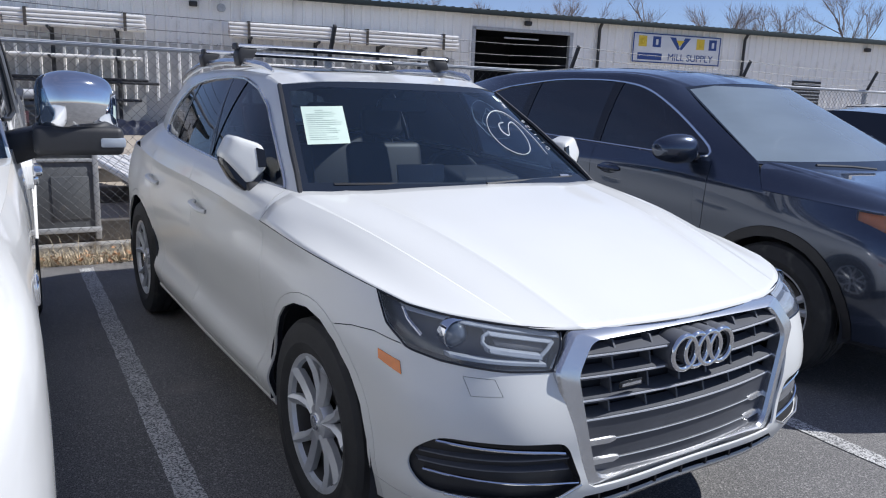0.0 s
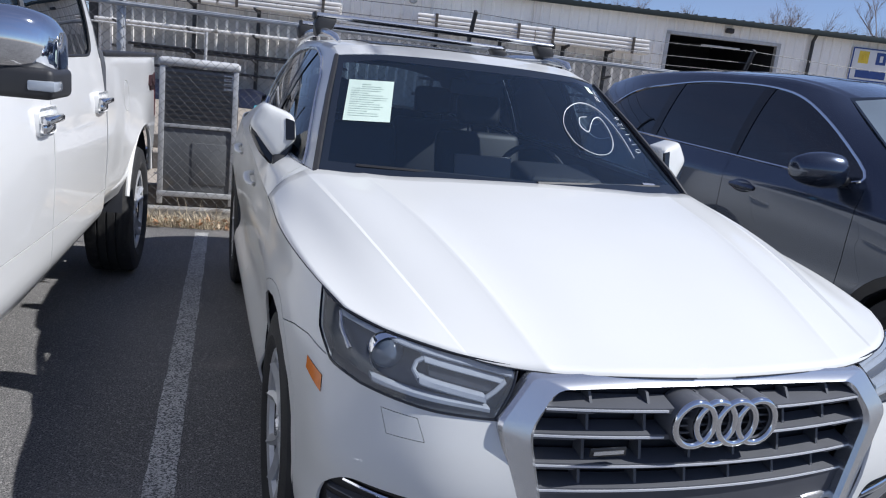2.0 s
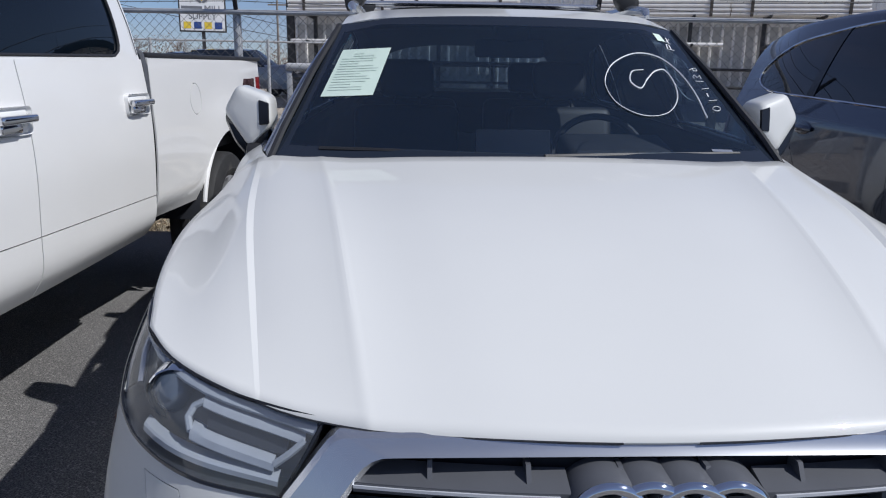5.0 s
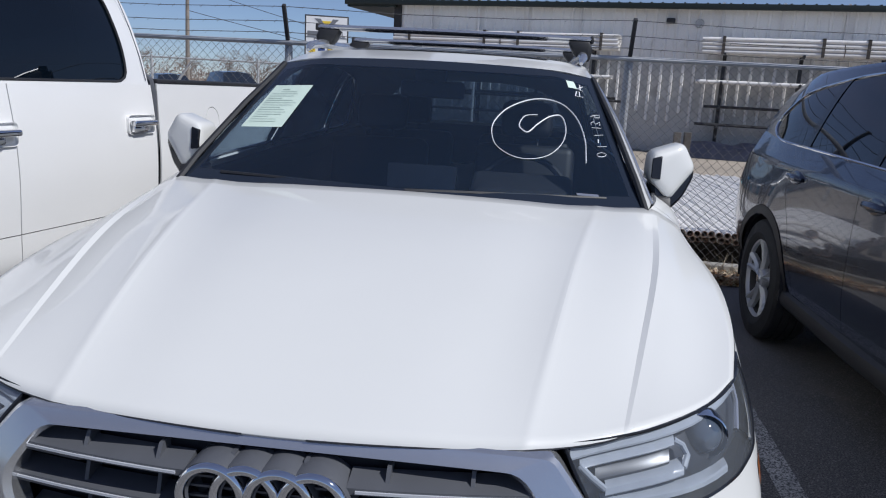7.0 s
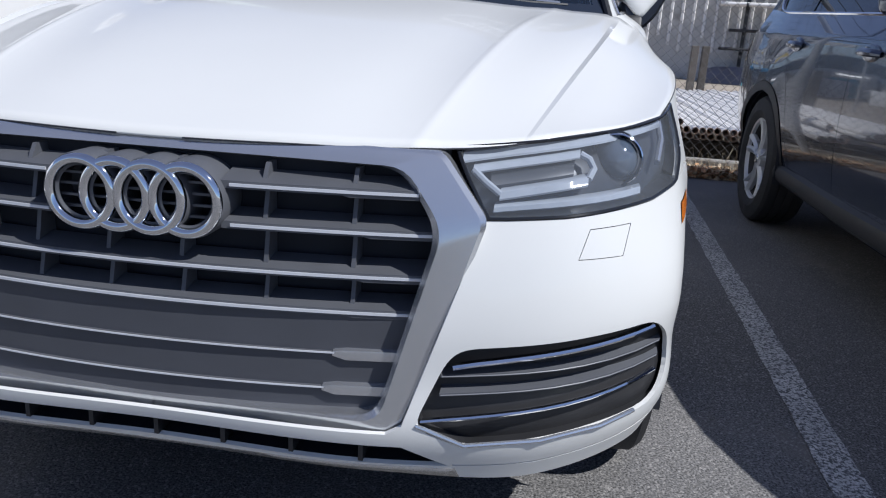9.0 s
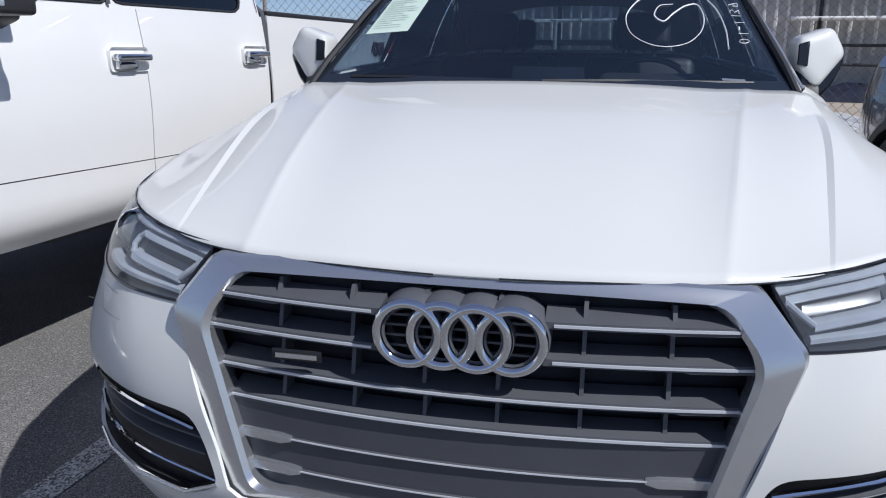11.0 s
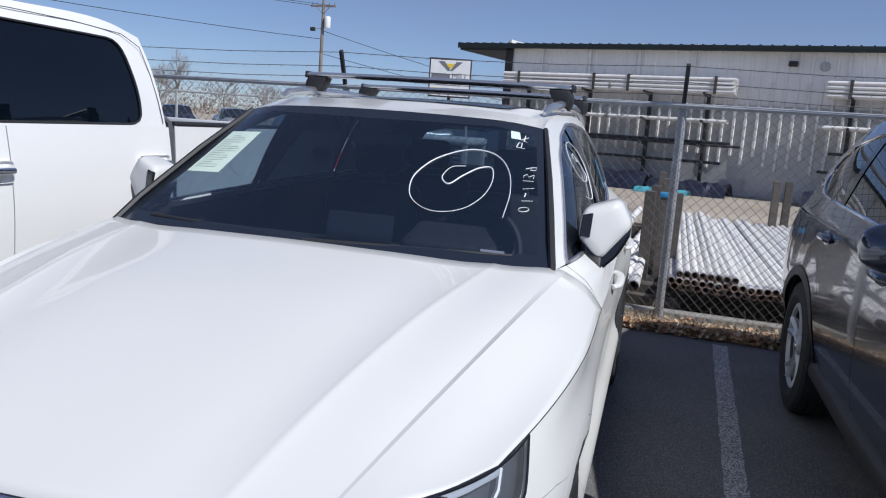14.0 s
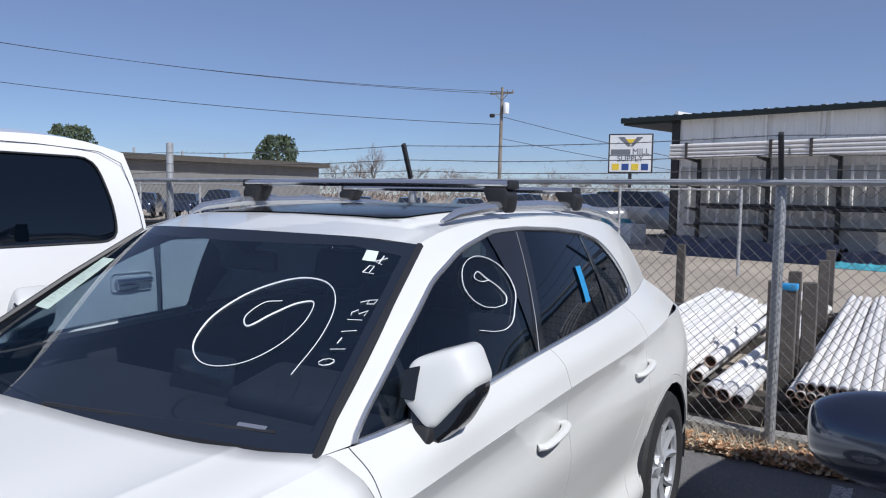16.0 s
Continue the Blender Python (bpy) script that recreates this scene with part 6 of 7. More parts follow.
BARK = material("grey_bark", (0.20, 0.17, 0.15), 0.9, spots=.2, scale=3)
TWIG = material("grey_brown_twigs", (0.24, 0.19, 0.16), 0.9, spots=.25, scale=1.5)
NEEDLE = material("dark_evergreen_leaves", (0.075, 0.10, 0.055), 0.8, spots=.4, scale=1.2)
CABLE = material("black_cable", (0.03, 0.03, 0.035), 0.6, spots=.1, scale=5)
TARP = material("dark_blue_tarp", (0.009, 0.013, 0.032), 0.5, spots=.25, scale=3)
TEAL = material("teal_plastic_wrap", (0.08, 0.35, 0.42), 0.4, spots=.2, scale=5)
CABINET = material("grey_cabinet_paint", (0.12, 0.125, 0.13), 0.5, spots=.12, scale=6, grain=.08, grain_scale=200, dirt=(.2, .18, .15), dirt_scale=5, dirt_at=.64)
CABINET_TOP = material("pale_grey_plastic_lid", (0.5, 0.5, 0.5), 0.5, spots=.1, scale=5)

SKEW = -.04
fence_y = lambda x: 5.43 + SKEW * (x - 1.16)
edge_y = lambda x: 5.20 + SKEW * x
bm = bmesh.new()
v = [bm.verts.new(p) for p in ((-900, -900, -.03), (900, -900, -.03), (900, 900, -.03), (-900, 900, -.03))]
bm.faces.new(v)
tagged(finish("ground", bm, GRAVEL, smooth=False), "tan gravel yard ground", "ground", kind="structure")
rng = random.Random(11)
bm = bmesh.new()
xs = np.linspace(-45, 45, 181)
front = [bm.verts.new((x, edge_y(x) + rng.uniform(-.04, .04), 0)) for x in xs]
near = [bm.verts.new((x, -40, 0)) for x in xs]
for i in range(180):
    bm.faces.new([near[i], near[i + 1], front[i + 1], front[i]])
tagged(finish("parking_lot", bm, ASPHALT, smooth=False), "dark worn asphalt parking lot", "pavement", kind="structure")
for k in range(-3, 5):
    x0 = -1.085 + 2.70 * k
    x1 = x0 - .158
    w = .052
    bm = bmesh.new()
    y1 = 5.09 + SKEW * (x0 + 1.085)
    n = 60
    L, R = [], []
    for i in range(n + 1):
        t = i / n
        x, y = x0 + (x1 - x0) * 1.4 * t, y1 - 5.5 * t
        L.append(bm.verts.new((x - w + rng.uniform(-.004, .004), y, .004)))
        R.append(bm.verts.new((x + w + rng.uniform(-.004, .004), y, .004)))
    for i in range(n):
        bm.faces.new([L[i], L[i + 1], R[i + 1], R[i]])
    tagged(finish("parking_line", bm, LINE_WHITE, smooth=False), "worn white painted parking bay line", "road marking", "parking bay lines")

# ---------------------------------------------------------------- fence
FX0, FX1 = -13.45, 22.6
bm = block(FX0, FX1, -.06, .06, -.02, .10, .01, 1)
for vv in bm.verts:
    vv.co.y += fence_y(vv.co.x) + .10
tagged(finish("fence_footing", bm, CONCRETE), "low pale concrete strip under the fence", "kerb", kind="structure")
fence = thing("chain_link_fence", "galvanised chain-link fence with barbed wire on outriggers", "fence", at=(0, 0, 0))
posts = [-13.45, -10.5, -7.6, -5.05, -1.76, 1.16, 4.1, 7.05, 10.0, 12.95, 15.9, 19.0, 22.0]
post_bm = lathe([(0.0, 1.80), (.030, 1.79), (.034, 1.77), (.034, -.02)], 16, "z")
post_ob = None
for i, x in enumerate(posts):
    y = fence_y(x)
    big = abs(x + 5.05) < .1
    if big:
        part("fence_post", moved(lathe([(0, 2.18), (.036, 2.17), (.038, 2.13), (.038, -.02)], 16, "z"), pose(x, y + .01, 0)), GALV, fence, "thick galvanised corner post")
        continue
    if post_ob is None:
        post_ob = part("fence_post", post_bm.copy(), GALV, fence)
        post_ob.location = (x, y, 0)
    else:
        o = post_ob.copy()
        scene.collection.objects.link(o)
        o.location = (x, y, 0)
    arm = prism([(y - .02, 1.72), (y + .02, 1.72), (y - .135, 2.08), (y - .165, 2.06)], (1, 2), x - .016, x + .016, .005)
    part("outrigger", arm, BLACK_STEEL, fence, "black barbed-wire outrigger")
part("top_rail", tube([(x, fence_y(x) - .035, 1.765) for x in posts], .021, None, 10), GALV, fence, "galvanised top rail")
for k, (dy, z) in enumerate(((-.15, 2.055), (-.10, 1.94), (-.055, 1.85))):
    part("barbed_wire", tube([(x + (b - x) * f, fence_y(x + (b - x) * f) + dy, z - .03 * math.sin(math.pi * f)) for x, b in zip(posts, posts[1:]) for f in (0, .33, .67)], .0028, None, 4), WIRE, fence)
bm = bmesh.new()
for dy, z in ((-.15, 2.055), (-.10, 1.94), (-.055, 1.85)):
    for x in np.arange(-9, 9, .13):
        f = ((x + 1.76) % 2.92) / 2.92
        y, zz = fence_y(x) + dy, z - .03 * math.sin(math.pi * f)
        tube([(x - .010, y - .008, zz - .012), (x + .010, y + .008, zz + .012)], .0016, bm, 3, caps=False)
barbs = part("barbed_wire_twist", bm, WIRE, fence)
tagged(barbs, kind="stuff")


def mesh_panel(x0, x1, pitch=.040, r=.0022):
    """Woven diamonds between two posts: zigzag wires that meet at their bends."""
    verts, faces = [], []
    z0, z1 = .02, 1.745
    n = int((z1 - z0) / pitch)
    dz = (z1 - z0) / n
    k = int((x1 - x0) / pitch)
    w = (x1 - x0) / k
    for i in range(k + 1):
        last = None
        for j in range(n + 1):
            side = 1 if (i + j) % 2 else -1
            x = x0 + w * i + side * w * .52
            y, z, b = fence_y(x) - .036 - .003 * side, z0 + j * dz, len(verts)
            verts += [(x - r, y, z), (x, y - r, z), (x + r, y, z), (x, y + r, z)]
            if last is not None:
                for q in range(4):
                    faces.append((last + q, last + (q + 1) % 4, b + (q + 1) % 4, b + q))
            last = b
    me = bpy.data.meshes.new("wire_mesh")
    me.from_pydata(verts, [], faces)
    me.materials.append(WIRE)
    ob = new("wire_mesh", me)
    ob.parent = fence
    return tagged(ob, "diamond chain-link wire mesh", kind="stuff")


for a, b in zip(posts, posts[1:]):
    if -11 < a < 10:
        mesh_panel(a, b)

# weeds and leaves along the fence
def litter(n, seed):
    rg = random.Random(seed)
    verts, faces = [], []
    for _ in range(n):
        x = rg.uniform(-6, 9)
        y = edge_y(x) + abs(rg.gauss(.12, .12)) - .02
        a, h, lean, w = rg.uniform(0, 6.28), rg.uniform(.02, .12), rg.uniform(.03, .22), rg.uniform(.0016, .0036)
        if rg.random() < .08:
            h *= 2.2
        b = len(verts)
        dx, dy = math.cos(a), math.sin(a)
        mx, my, mw = x + dx * lean * .4, y + dy * lean * .4, w * .7
        verts += [(x - dy * w, y + dx * w, -.01), (x + dy * w, y - dx * w, -.01), (mx + dy * mw, my - dx * mw, h * .6), (mx - dy * mw, my + dx * mw, h * .6), (x + dx * lean, y + dy * lean, h)]
        faces += [(b, b + 1, b + 2, b + 3), (b + 3, b + 2, b + 4)]
    return verts, faces


me = bpy.data.meshes.new("dry_grass")
straw = litter(15000, 3)
me.from_pydata(straw[0], [], straw[1])
me.materials.append(DRY)
tagged(new("dry_grass", me), "dry straw-coloured grass tufts along the fence", "grass", kind="stuff")
def fallen(name, n, seed, mat, label):
    """Curled leaves drifted against the fence."""
    rg = random.Random(seed)
    verts, faces = [], []
    for _ in range(n):
        x = rg.choice((rg.uniform(-6, 9), rg.gauss(1.6, .7), rg.gauss(1.7, .9)))
        y = edge_y(x) + abs(rg.gauss(.10, .13)) - .05
        z, a, s = rg.uniform(.004, .07), rg.uniform(0, 6.28), rg.uniform(.012, .034)
        t = Euler((rg.uniform(-.8, .8), rg.uniform(-.8, .8), a)).to_matrix()
        b = len(verts)
        for p in ((-1, 0, 0), (-.3, -.55, .15), (.6, -.4, .1), (1, 0, .3), (.5, .45, .1), (-.4, .5, .2)):
            q = t @ Vector(p) * s
            verts.append((x + q.x, y + q.y, max(.003, z + q.z)))
        faces += [(b, b + 1, b + 2), (b, b + 2, b + 3), (b, b + 3, b + 4), (b, b + 4, b + 5)]
    me = bpy.data.meshes.new(name)
    me.from_pydata(verts, [], faces)
    me.materials.append(mat)
    tagged(new(name, me), label, "leaves", kind="stuff")


PALE_LEAF = material("pale_dead_leaf", (0.60, 0.48, 0.34), 0.85, spots=.3, scale=7, grain=.2, grain_scale=60)
fallen("dead_leaves", 1900, 8, LEAF, "brown dead leaves drifted along the fence")
fallen("dead_leaves", 1500, 9, PALE_LEAF, "pale tan dead leaves drifted along the fence")
rg = random.Random(8)

# ---------------------------------------------------------------- pipe yard
def pipe_mesh(r, length, seg=14):
    bm = bmesh.new()
    rings = []
    for rad, y in ((r * .84, .25), (r * .84, 0), (r, 0), (r, length)):
        rings.append([bm.verts.new((rad * math.cos(2 * math.pi * j / seg), y, rad * math.sin(2 * math.pi * j / seg))) for j in range(seg)])
    for k, (p, q) in enumerate(zip(rings, rings[1:])):
        for j in range(seg):
            f = bm.faces.new([p[j], p[(j + 1) % seg], q[(j + 1) % seg], q[j]])
            f.material_index = 1 if k < 2 else 0
    bm.faces.new(rings[0]).material_index = 2
    bmesh.ops.recalc_face_normals(bm, faces=bm.faces[:])
    return bm


small = finish("plastic_pipe", pipe_mesh(.031, 6.0), [PVC, PVC_END, DARK])
small.matrix_world = pose(1.24, 5.78, .31, -.4, 0, -1)
tagged(small, "long white plastic pipe lying in a stack", "pipe", "pipes in the wide stack")
rg = random.Random(5)
for i in range(1, 40):
    copy_thing(small, pose(1.24 + .0635 * i, 5.76 - .0045 * i + rg.uniform(-.03, .03), .31 + rg.uniform(-.004, .004), -.4 + rg.uniform(-.1, .1), rg.uniform(0, 90), -1 + rg.uniform(-.25, .25)))
for i in range(0, 39):
    copy_thing(small, pose(1.27 + .0635 * i, 5.80 - .0045 * i + rg.uniform(-.03, .03), .256, -.4, rg.uniform(0, 90), -1 + rg.uniform(-.1, .1)))
for i in range(0, 8):
    copy_thing(small, pose(1.30 + .064 * i, 5.77 + rg.uniform(-.05, .05), .367, -.4, rg.uniform(0, 90), -1.2 + rg.uniform(-.4, .4)))
lone = copy_thing(small, pose(1.32, fence_y(1.32) + .10, .035, 0, 20, -93))
tagged(lone, "white plastic pipe lying on the ground along the fence", group="")
short = finish("plastic_pipe", pipe_mesh(.031, 4.4), [PVC, PVC_END, DARK])
short.matrix_world = pose(-.24, 6.75, .40, -.3, 0, .5)
tagged(short, "long white plastic pipe lying in a stack", "pipe", "pipes in the far stack")
for i in range(1, 12):
    copy_thing(short, pose(-.24 + .0635 * i, 6.75 - .10 * i + rg.uniform(-.05, .05), .40, -.3, rg.uniform(0, 90), .5 + rg.uniform(-.2, .2)))
for i in range(0, 12):
    copy_thing(short, pose(-.21 + .0635 * i, 6.8 - .10 * i + rg.uniform(-.05, .05), .345, -.3, rg.uniform(0, 90), .5 + rg.uniform(-.2, .2)))
big = finish("plastic_pipe", pipe_mesh(.050, 5.2), [PVC, PVC_END, DARK])
big.matrix_world = pose(.542, 6.1, .27, 0, 0, -1.5)
tagged(big, "thick white plastic pipe lying loose on timbers", "pipe", "loose thick pipes")
for x, y, z, rz in ((.72, 5.68, .27, -3.3), (.82, 5.63, .27, -3.6), (.935, 5.55, .26, -.8), (.44, 6.5, .27, -.5), (.60, 6.3, .36, -2.2), (3.95, 6.0, .3, -2), (4.08, 6.0, .3, -2), (4.2, 6.1, .3, -3), (4.33, 6.0, .3, -2)):
    copy_thing(big, pose(x, y, z, 0, 0, rz))
beam = finish("timber_bearer", block(-1.7, 1.7, -.05, .05, 0, .20, .008, 1), TIMBER)
beam.matrix_world = pose(2.35, 6.2, -.03, 0, 0, -2)
tagged(beam, "weathered grey timber bearer under the pipes", "timber", "timber bearers")
for x, y, rz in ((2.4, 8.7, 0), (2.45, 11.2, -1), (.0, 6.35, -2), (-.05, 8.8, 1), (-.1, 10.9, 0), (4.6, 7, 0), (4.6, 10, 0)):
    copy_thing(beam, pose(x, y, -.03, 0, 0, rz))
stake = finish("timber_post", block(-.055, .055, -.05, .05, -.03, .98, .006, 1), TIMBER)
stake.matrix_world = pose(.98, 6.92, 0)
tagged(stake, "weathered dark timber post holding the pipes", "post", "timber posts")
for x, y, h in ((1.24, 6.95, 1), (1.03, 7.9, 1), (1.13, 6.5, 1), (1.16, 9.6, 1), (1.10, 11.6, 1.02), (2.78, 11.5, 1.02), (2.98, 11.7, 1.02), (-.75, 8.0, 1.0), (-.85, 11.4, 1.0), (4.0, 7.2, 1.0), (4.05, 10.0, 1.0), (5.4, 8.4, 1.0)):
    copy_thing(stake, pose(x, y, 0))
cap = finish("post_cap", block(1.07, 1.19, 6.44, 6.56, .955, 1.005, .01, 2), BLUE_TAPE)
tagged(cap, "blue plastic cap on a timber post", "cap")
for x, y, rz, ln in ((.62, 6.4, 30, 1.1), (.9, 6.1, -15, .9), (.45, 6.9, 80, .8)):
    pl = finish("pallet_board", block(-ln / 2, ln / 2, -.06, .06, -.03, .10, .006, 1), TIMBER)
    pl.matrix_world = pose(x, y, 0, 0, 0, rz)
    tagged(pl, "loose weathered pallet board on the ground", "board")

# cabinet behind the fence
cab = thing("metal_cabinet", "dark grey metal equipment cabinet with pale lid behind the fence", "cabinet", at=(-1.13, 6.65, 0), rz=-2)
for x in (-.33, .33):
    for y in (-.33, .33):
        part("corner_post", block(x - .025, x + .025, y - .025, y + .025, .0, 1.30, .005), GALV, cab)
part("upper_panel", block(-.31, .31, -.335, .31, .77, 1.28, .01), CABINET, cab, "dark louvred upper panel")
for i in range(11):
    z = .80 + i * .043
    part("louvre", block(-.29, .29, -.348, -.334, z, z + .018), BLACK_STEEL, cab)
lowp = part("lower_panel", block(-.31, .31, -.335, .31, .12, .73, .01), CABINET, cab)
part("hatch", block(-.05, .27, -.346, -.334, .20, .60, .006), CABINET, lowp)
part("middle_rail", block(-.35, .35, -.352, -.30, .735, .768, .004), GALV, cab)
part("base_rail", block(-.36, .36, -.36, .36, .07, .12, .006), GALV, cab)
part("lid", block(-.37, .37, -.37, .37, 1.30, 1.375, .03, 3), CABINET_TOP, cab, "pale grey plastic lid")
part("data_label", block(.22, .31, -.3385, -.3355, 1.12, 1.26), SIGN_WHITE, cab, "white label with unreadable print")
for z in (1.14, 1.165, 1.19, 1.215, 1.24):
    part("label_bar", block(.23, .30, -.340, -.338, z, z + .008), SIGN_GREY, cab)

# ---------------------------------------------------------------- warehouse
WH = Matrix.Translation((-5.8, 24.8, 0)) @ Matrix.Rotation(radians(-14.04), 4, "Z")
ware = thing("warehouse", "long beige metal-sided warehouse with dark green roof edge", "building")
ware.matrix_world = WH


def corrugated(x0, w, z0, z1, n):
    """Trapezoid ribbed sheet facing -y."""
    bm = bmesh.new()
    prof = []
    p = w / n
    for i in range(n):
        a = x0 + i * p
        prof += [(a, 0), (a + p * .62, 0), (a + p * .72, -.032), (a + p * .90, -.032)]
    prof.append((x0 + w, 0))
    lo, hi = [bm.verts.new((x, y, z0)) for x, y in prof], [bm.verts.new((x, y, z1)) for x, y in prof]
    for i in range(len(prof) - 1):
        bm.faces.new([lo[i], lo[i + 1], hi[i + 1], hi[i]])
    return bm


sheet = None
for i in range(48):
    x0 = 1.65 + .93 * i
    if 19.6 < x0 + .46 < 23.2:
        part("wall_sheet", corrugated(x0, .93, 3.66, 4.14, 3), SIDING, ware, smooth=False)
        continue
    if sheet is None:
        sheet = part("wall_sheet", corrugated(0, .93, -.03, 4.14, 3), SIDING, ware, smooth=False)
        sheet.location = (x0, 0, 0)
    else:
        o = sheet.copy()
        scene.collection.objects.link(o)
        o.location = (x0, 0, 0)
# siding ribs; their white colour paints the sun caught on the facets
rng = random.Random(77)
for i in range(54):
    x = 1.90 + .31 * i
    z0, z1 = rng.choice((.75, .9, 1.15)), 2.66 + rng.uniform(-.05, .08)
    part("wall_rib", prism([(x - .055, -.03), (x + .055, -.03), (x + .03, -.10), (x - .03, -.10)], (0, 1), z0, z1), PVC, ware, "wall rib coloured white for its sunlit facet")
# added thin sheet that darkens the lower wall as rack shade
part("lower_sheeting", block(1.82, 18.7, -.046, -.036, 0, 2.60), SHADED_SIDING, ware, "grey sheet painting shade on the lower wall")
part("inner_wall", joined(block(1.65, 19.3, .03, .15, -.03, 4.1), block(23.1, 46.3, .03, .15, -.03, 4.1), block(19.3, 23.1, .03, .15, 3.68, 4.1)), BLACK_STEEL, ware)
part("end_wall", block(1.60, 1.70, .0, 16, -.03, 4.4), SIDING, ware)
part("interior", joined(block(19.0, 23.4, 6.0, 6.1, 0, 4), block(19.0, 19.1, .15, 6, 0, 4), block(23.3, 23.4, .15, 6, 0, 4), block(19, 23.4, .15, 6, 3.9, 4)), DARK, ware, "dark loading bay interior")
part("door_frame", joined(block(19.30, 19.42, -.05, .15, 0, 3.70), block(22.98, 23.10, -.05, .15, 0, 3.70), block(19.30, 23.10, -.05, .15, 3.62, 3.72)), GALV, ware)
for z in (3.40,):
    part("door_slat", block(20.6, 21.9, .25, .28, z, z + .05), GALV, ware)
part("roof", prism([(-.30, 4.10), (-.30, 4.20), (16, 5.0), (16, 4.9)], (1, 2), -.15, 46.6), ROOF_TRIM, ware, "dark low-slope metal roof")
part("eave_trim", block(-.15, 46.6, -.36, -.26, 4.08, 4.24, .01), ROOF_TRIM, ware)
for i in range(150):
    x = -.1 + i * .31
    if i == 0:
        seam = part("roof_rib", block(-.025, .025, -.36, 3, 0, .045), ROOF_TRIM, ware)
        seam.location = (x, 0, 4.235)
        seam.rotation_euler[0] = radians(2.8)
    else:
        o = seam.copy()
        scene.collection.objects.link(o)
        o.location = (x, 0, 4.235)
part("soffit", block(-.1, 1.65, -.25, 14, 4.02, 4.09), ROOF_TRIM, ware)
part("corner_trim", block(1.55, 1.80, -.07, .02, -.03, 4.1), BLACK_STEEL, ware)
for x in (24.1, 30.4):
    part("downspout", tube([(x, -.24, 4.1), (x, -.10, 3.9), (x, -.09, 0)], .055, None, 8), BLACK_STEEL, ware, "dark downspout")
for x, z in ((21.3, 3.92), (36.5, 3.86), (10.4, 3.78)):
    part("wall_lamp", block(x - .12, x + .12, -.20, -.03, z - .08, z + .07, .03, 2), BLACK_STEEL, ware)
part("louvre_panel", block(33.0, 34.4, -.05, .0, 1.5, 2.5), BLACK_STEEL, ware)
for i in range(7):
    part("louvre_slat", block(33.03, 34.37, -.08, -.045, 1.56 + i * .13, 1.60 + i * .13), GALV, ware)
part("wall_vent", moved(lathe([(.0, -.12), (.11, -.12), (.12, -.02), (.13, 0)], 20, "y"), pose(11.2, -.02, 3.72)), GALV, ware)

sign = thing("warehouse_sign", "white warehouse sign with blue lettering and yellow panels", "sign")
sign.matrix_world = WH
part("board", block(25.5, 29.3, -.10, -.05, 2.86, 3.90, .01), SIGN_WHITE, sign)
part("border", joined(block(25.5, 29.3, -.112, -.098, 3.86, 3.90), block(25.5, 29.3, -.112, -.098, 2.86, 2.90), block(25.5, 25.54, -.112, -.098, 2.9, 3.86), block(29.26, 29.3, -.112, -.098, 2.9, 3.86)), SIGN_BLUE, sign)
upright = Euler((radians(90), 0, 0)).to_matrix().to_4x4()
part("lettering", moved(letters("MILL SUPPLY", .36), Matrix.Translation((28.0, -.108, 3.08)) @ upright), SIGN_BLUE, sign, smooth=False)
part("name_bar", block(25.72, 26.75, -.110, -.100, 2.96, 3.20), SIGN_BLUE, sign)
for x, mt in ((25.9, SIGN_YELLOW), (26.5, SIGN_BLUE), (28.4, SIGN_YELLOW), (28.95, SIGN_BLUE)):
    part("picture_panel", block(x - .17, x + .17, -.110, -.10, 3.42, 3.80), mt, sign)
    part("picture_mark", block(x - .05, x + .05, -.116, -.108, 3.50, 3.70, .02), SIGN_WHITE if mt is SIGN_BLUE else SIGN_YELLOW, sign)
for p in ([(27.05, 3.80), (27.30, 3.80), (27.5, 3.40), (27.42, 3.36)], [(27.95, 3.80), (27.70, 3.80), (27.5, 3.40), (27.58, 3.36)]):
    part("emblem", prism(p, (0, 2), -.112, -.10), SIGN_BLUE, sign)
part("emblem", prism([(27.32, 3.70), (27.68, 3.70), (27.5, 3.50)], (0, 2), -.114, -.10), SIGN_YELLOW, sign)

# pipe racks along the warehouse
def rack_unit(x0, x1, cols):
    rk = thing("pipe_rack", "dark steel cantilever rack against the warehouse wall", "rack", "pipe racks")
    rk.matrix_world = WH
    for x in cols:
        part("column", block(x - .05, x + .05, -.30, -.18, -.03, 3.1, .005), BLACK_STEEL, rk)
        for z in (.75, 1.25, 1.95, 2.72):
            part("arm", prism([(-.18, z), (-1.05, z + .10), (-1.05, z + .15), (-.18, z + .10)], (1, 2), x - .03, x + .03), BLACK_STEEL, rk)
    return rk


rack_unit(1.9, 9.0, (2.6, 4.7, 6.6, 8.3))
rack_unit(11.3, 17.8, (12.0, 14.0, 16.0, 17.4))
rail_tops = (2.9, 4.52, 6.1, 7.75, 11.8, 13.4, 15.0)
# white stands in for sunlight on these galvanised posts
for x in rail_tops:
    up_ob = finish("wall_post", block(x - .035, x + .035, -.12, -.05, 2.6, 4.30), PVC)
    up_ob.matrix_world = WH
    tagged(up_ob, "galvanised post on the warehouse wall, coloured white as if sunlit", "post", "wall posts")
bund = finish("rack_pipe", pipe_mesh(.055, 3.55, 10), [PVC, PVC_END, DARK])
bund.matrix_world = WH @ pose(1.95, -.40, 2.90, 0, 0, -90)
tagged(bund, "white plastic pipe bundled on the upper rack", "pipe", "rack pipes")
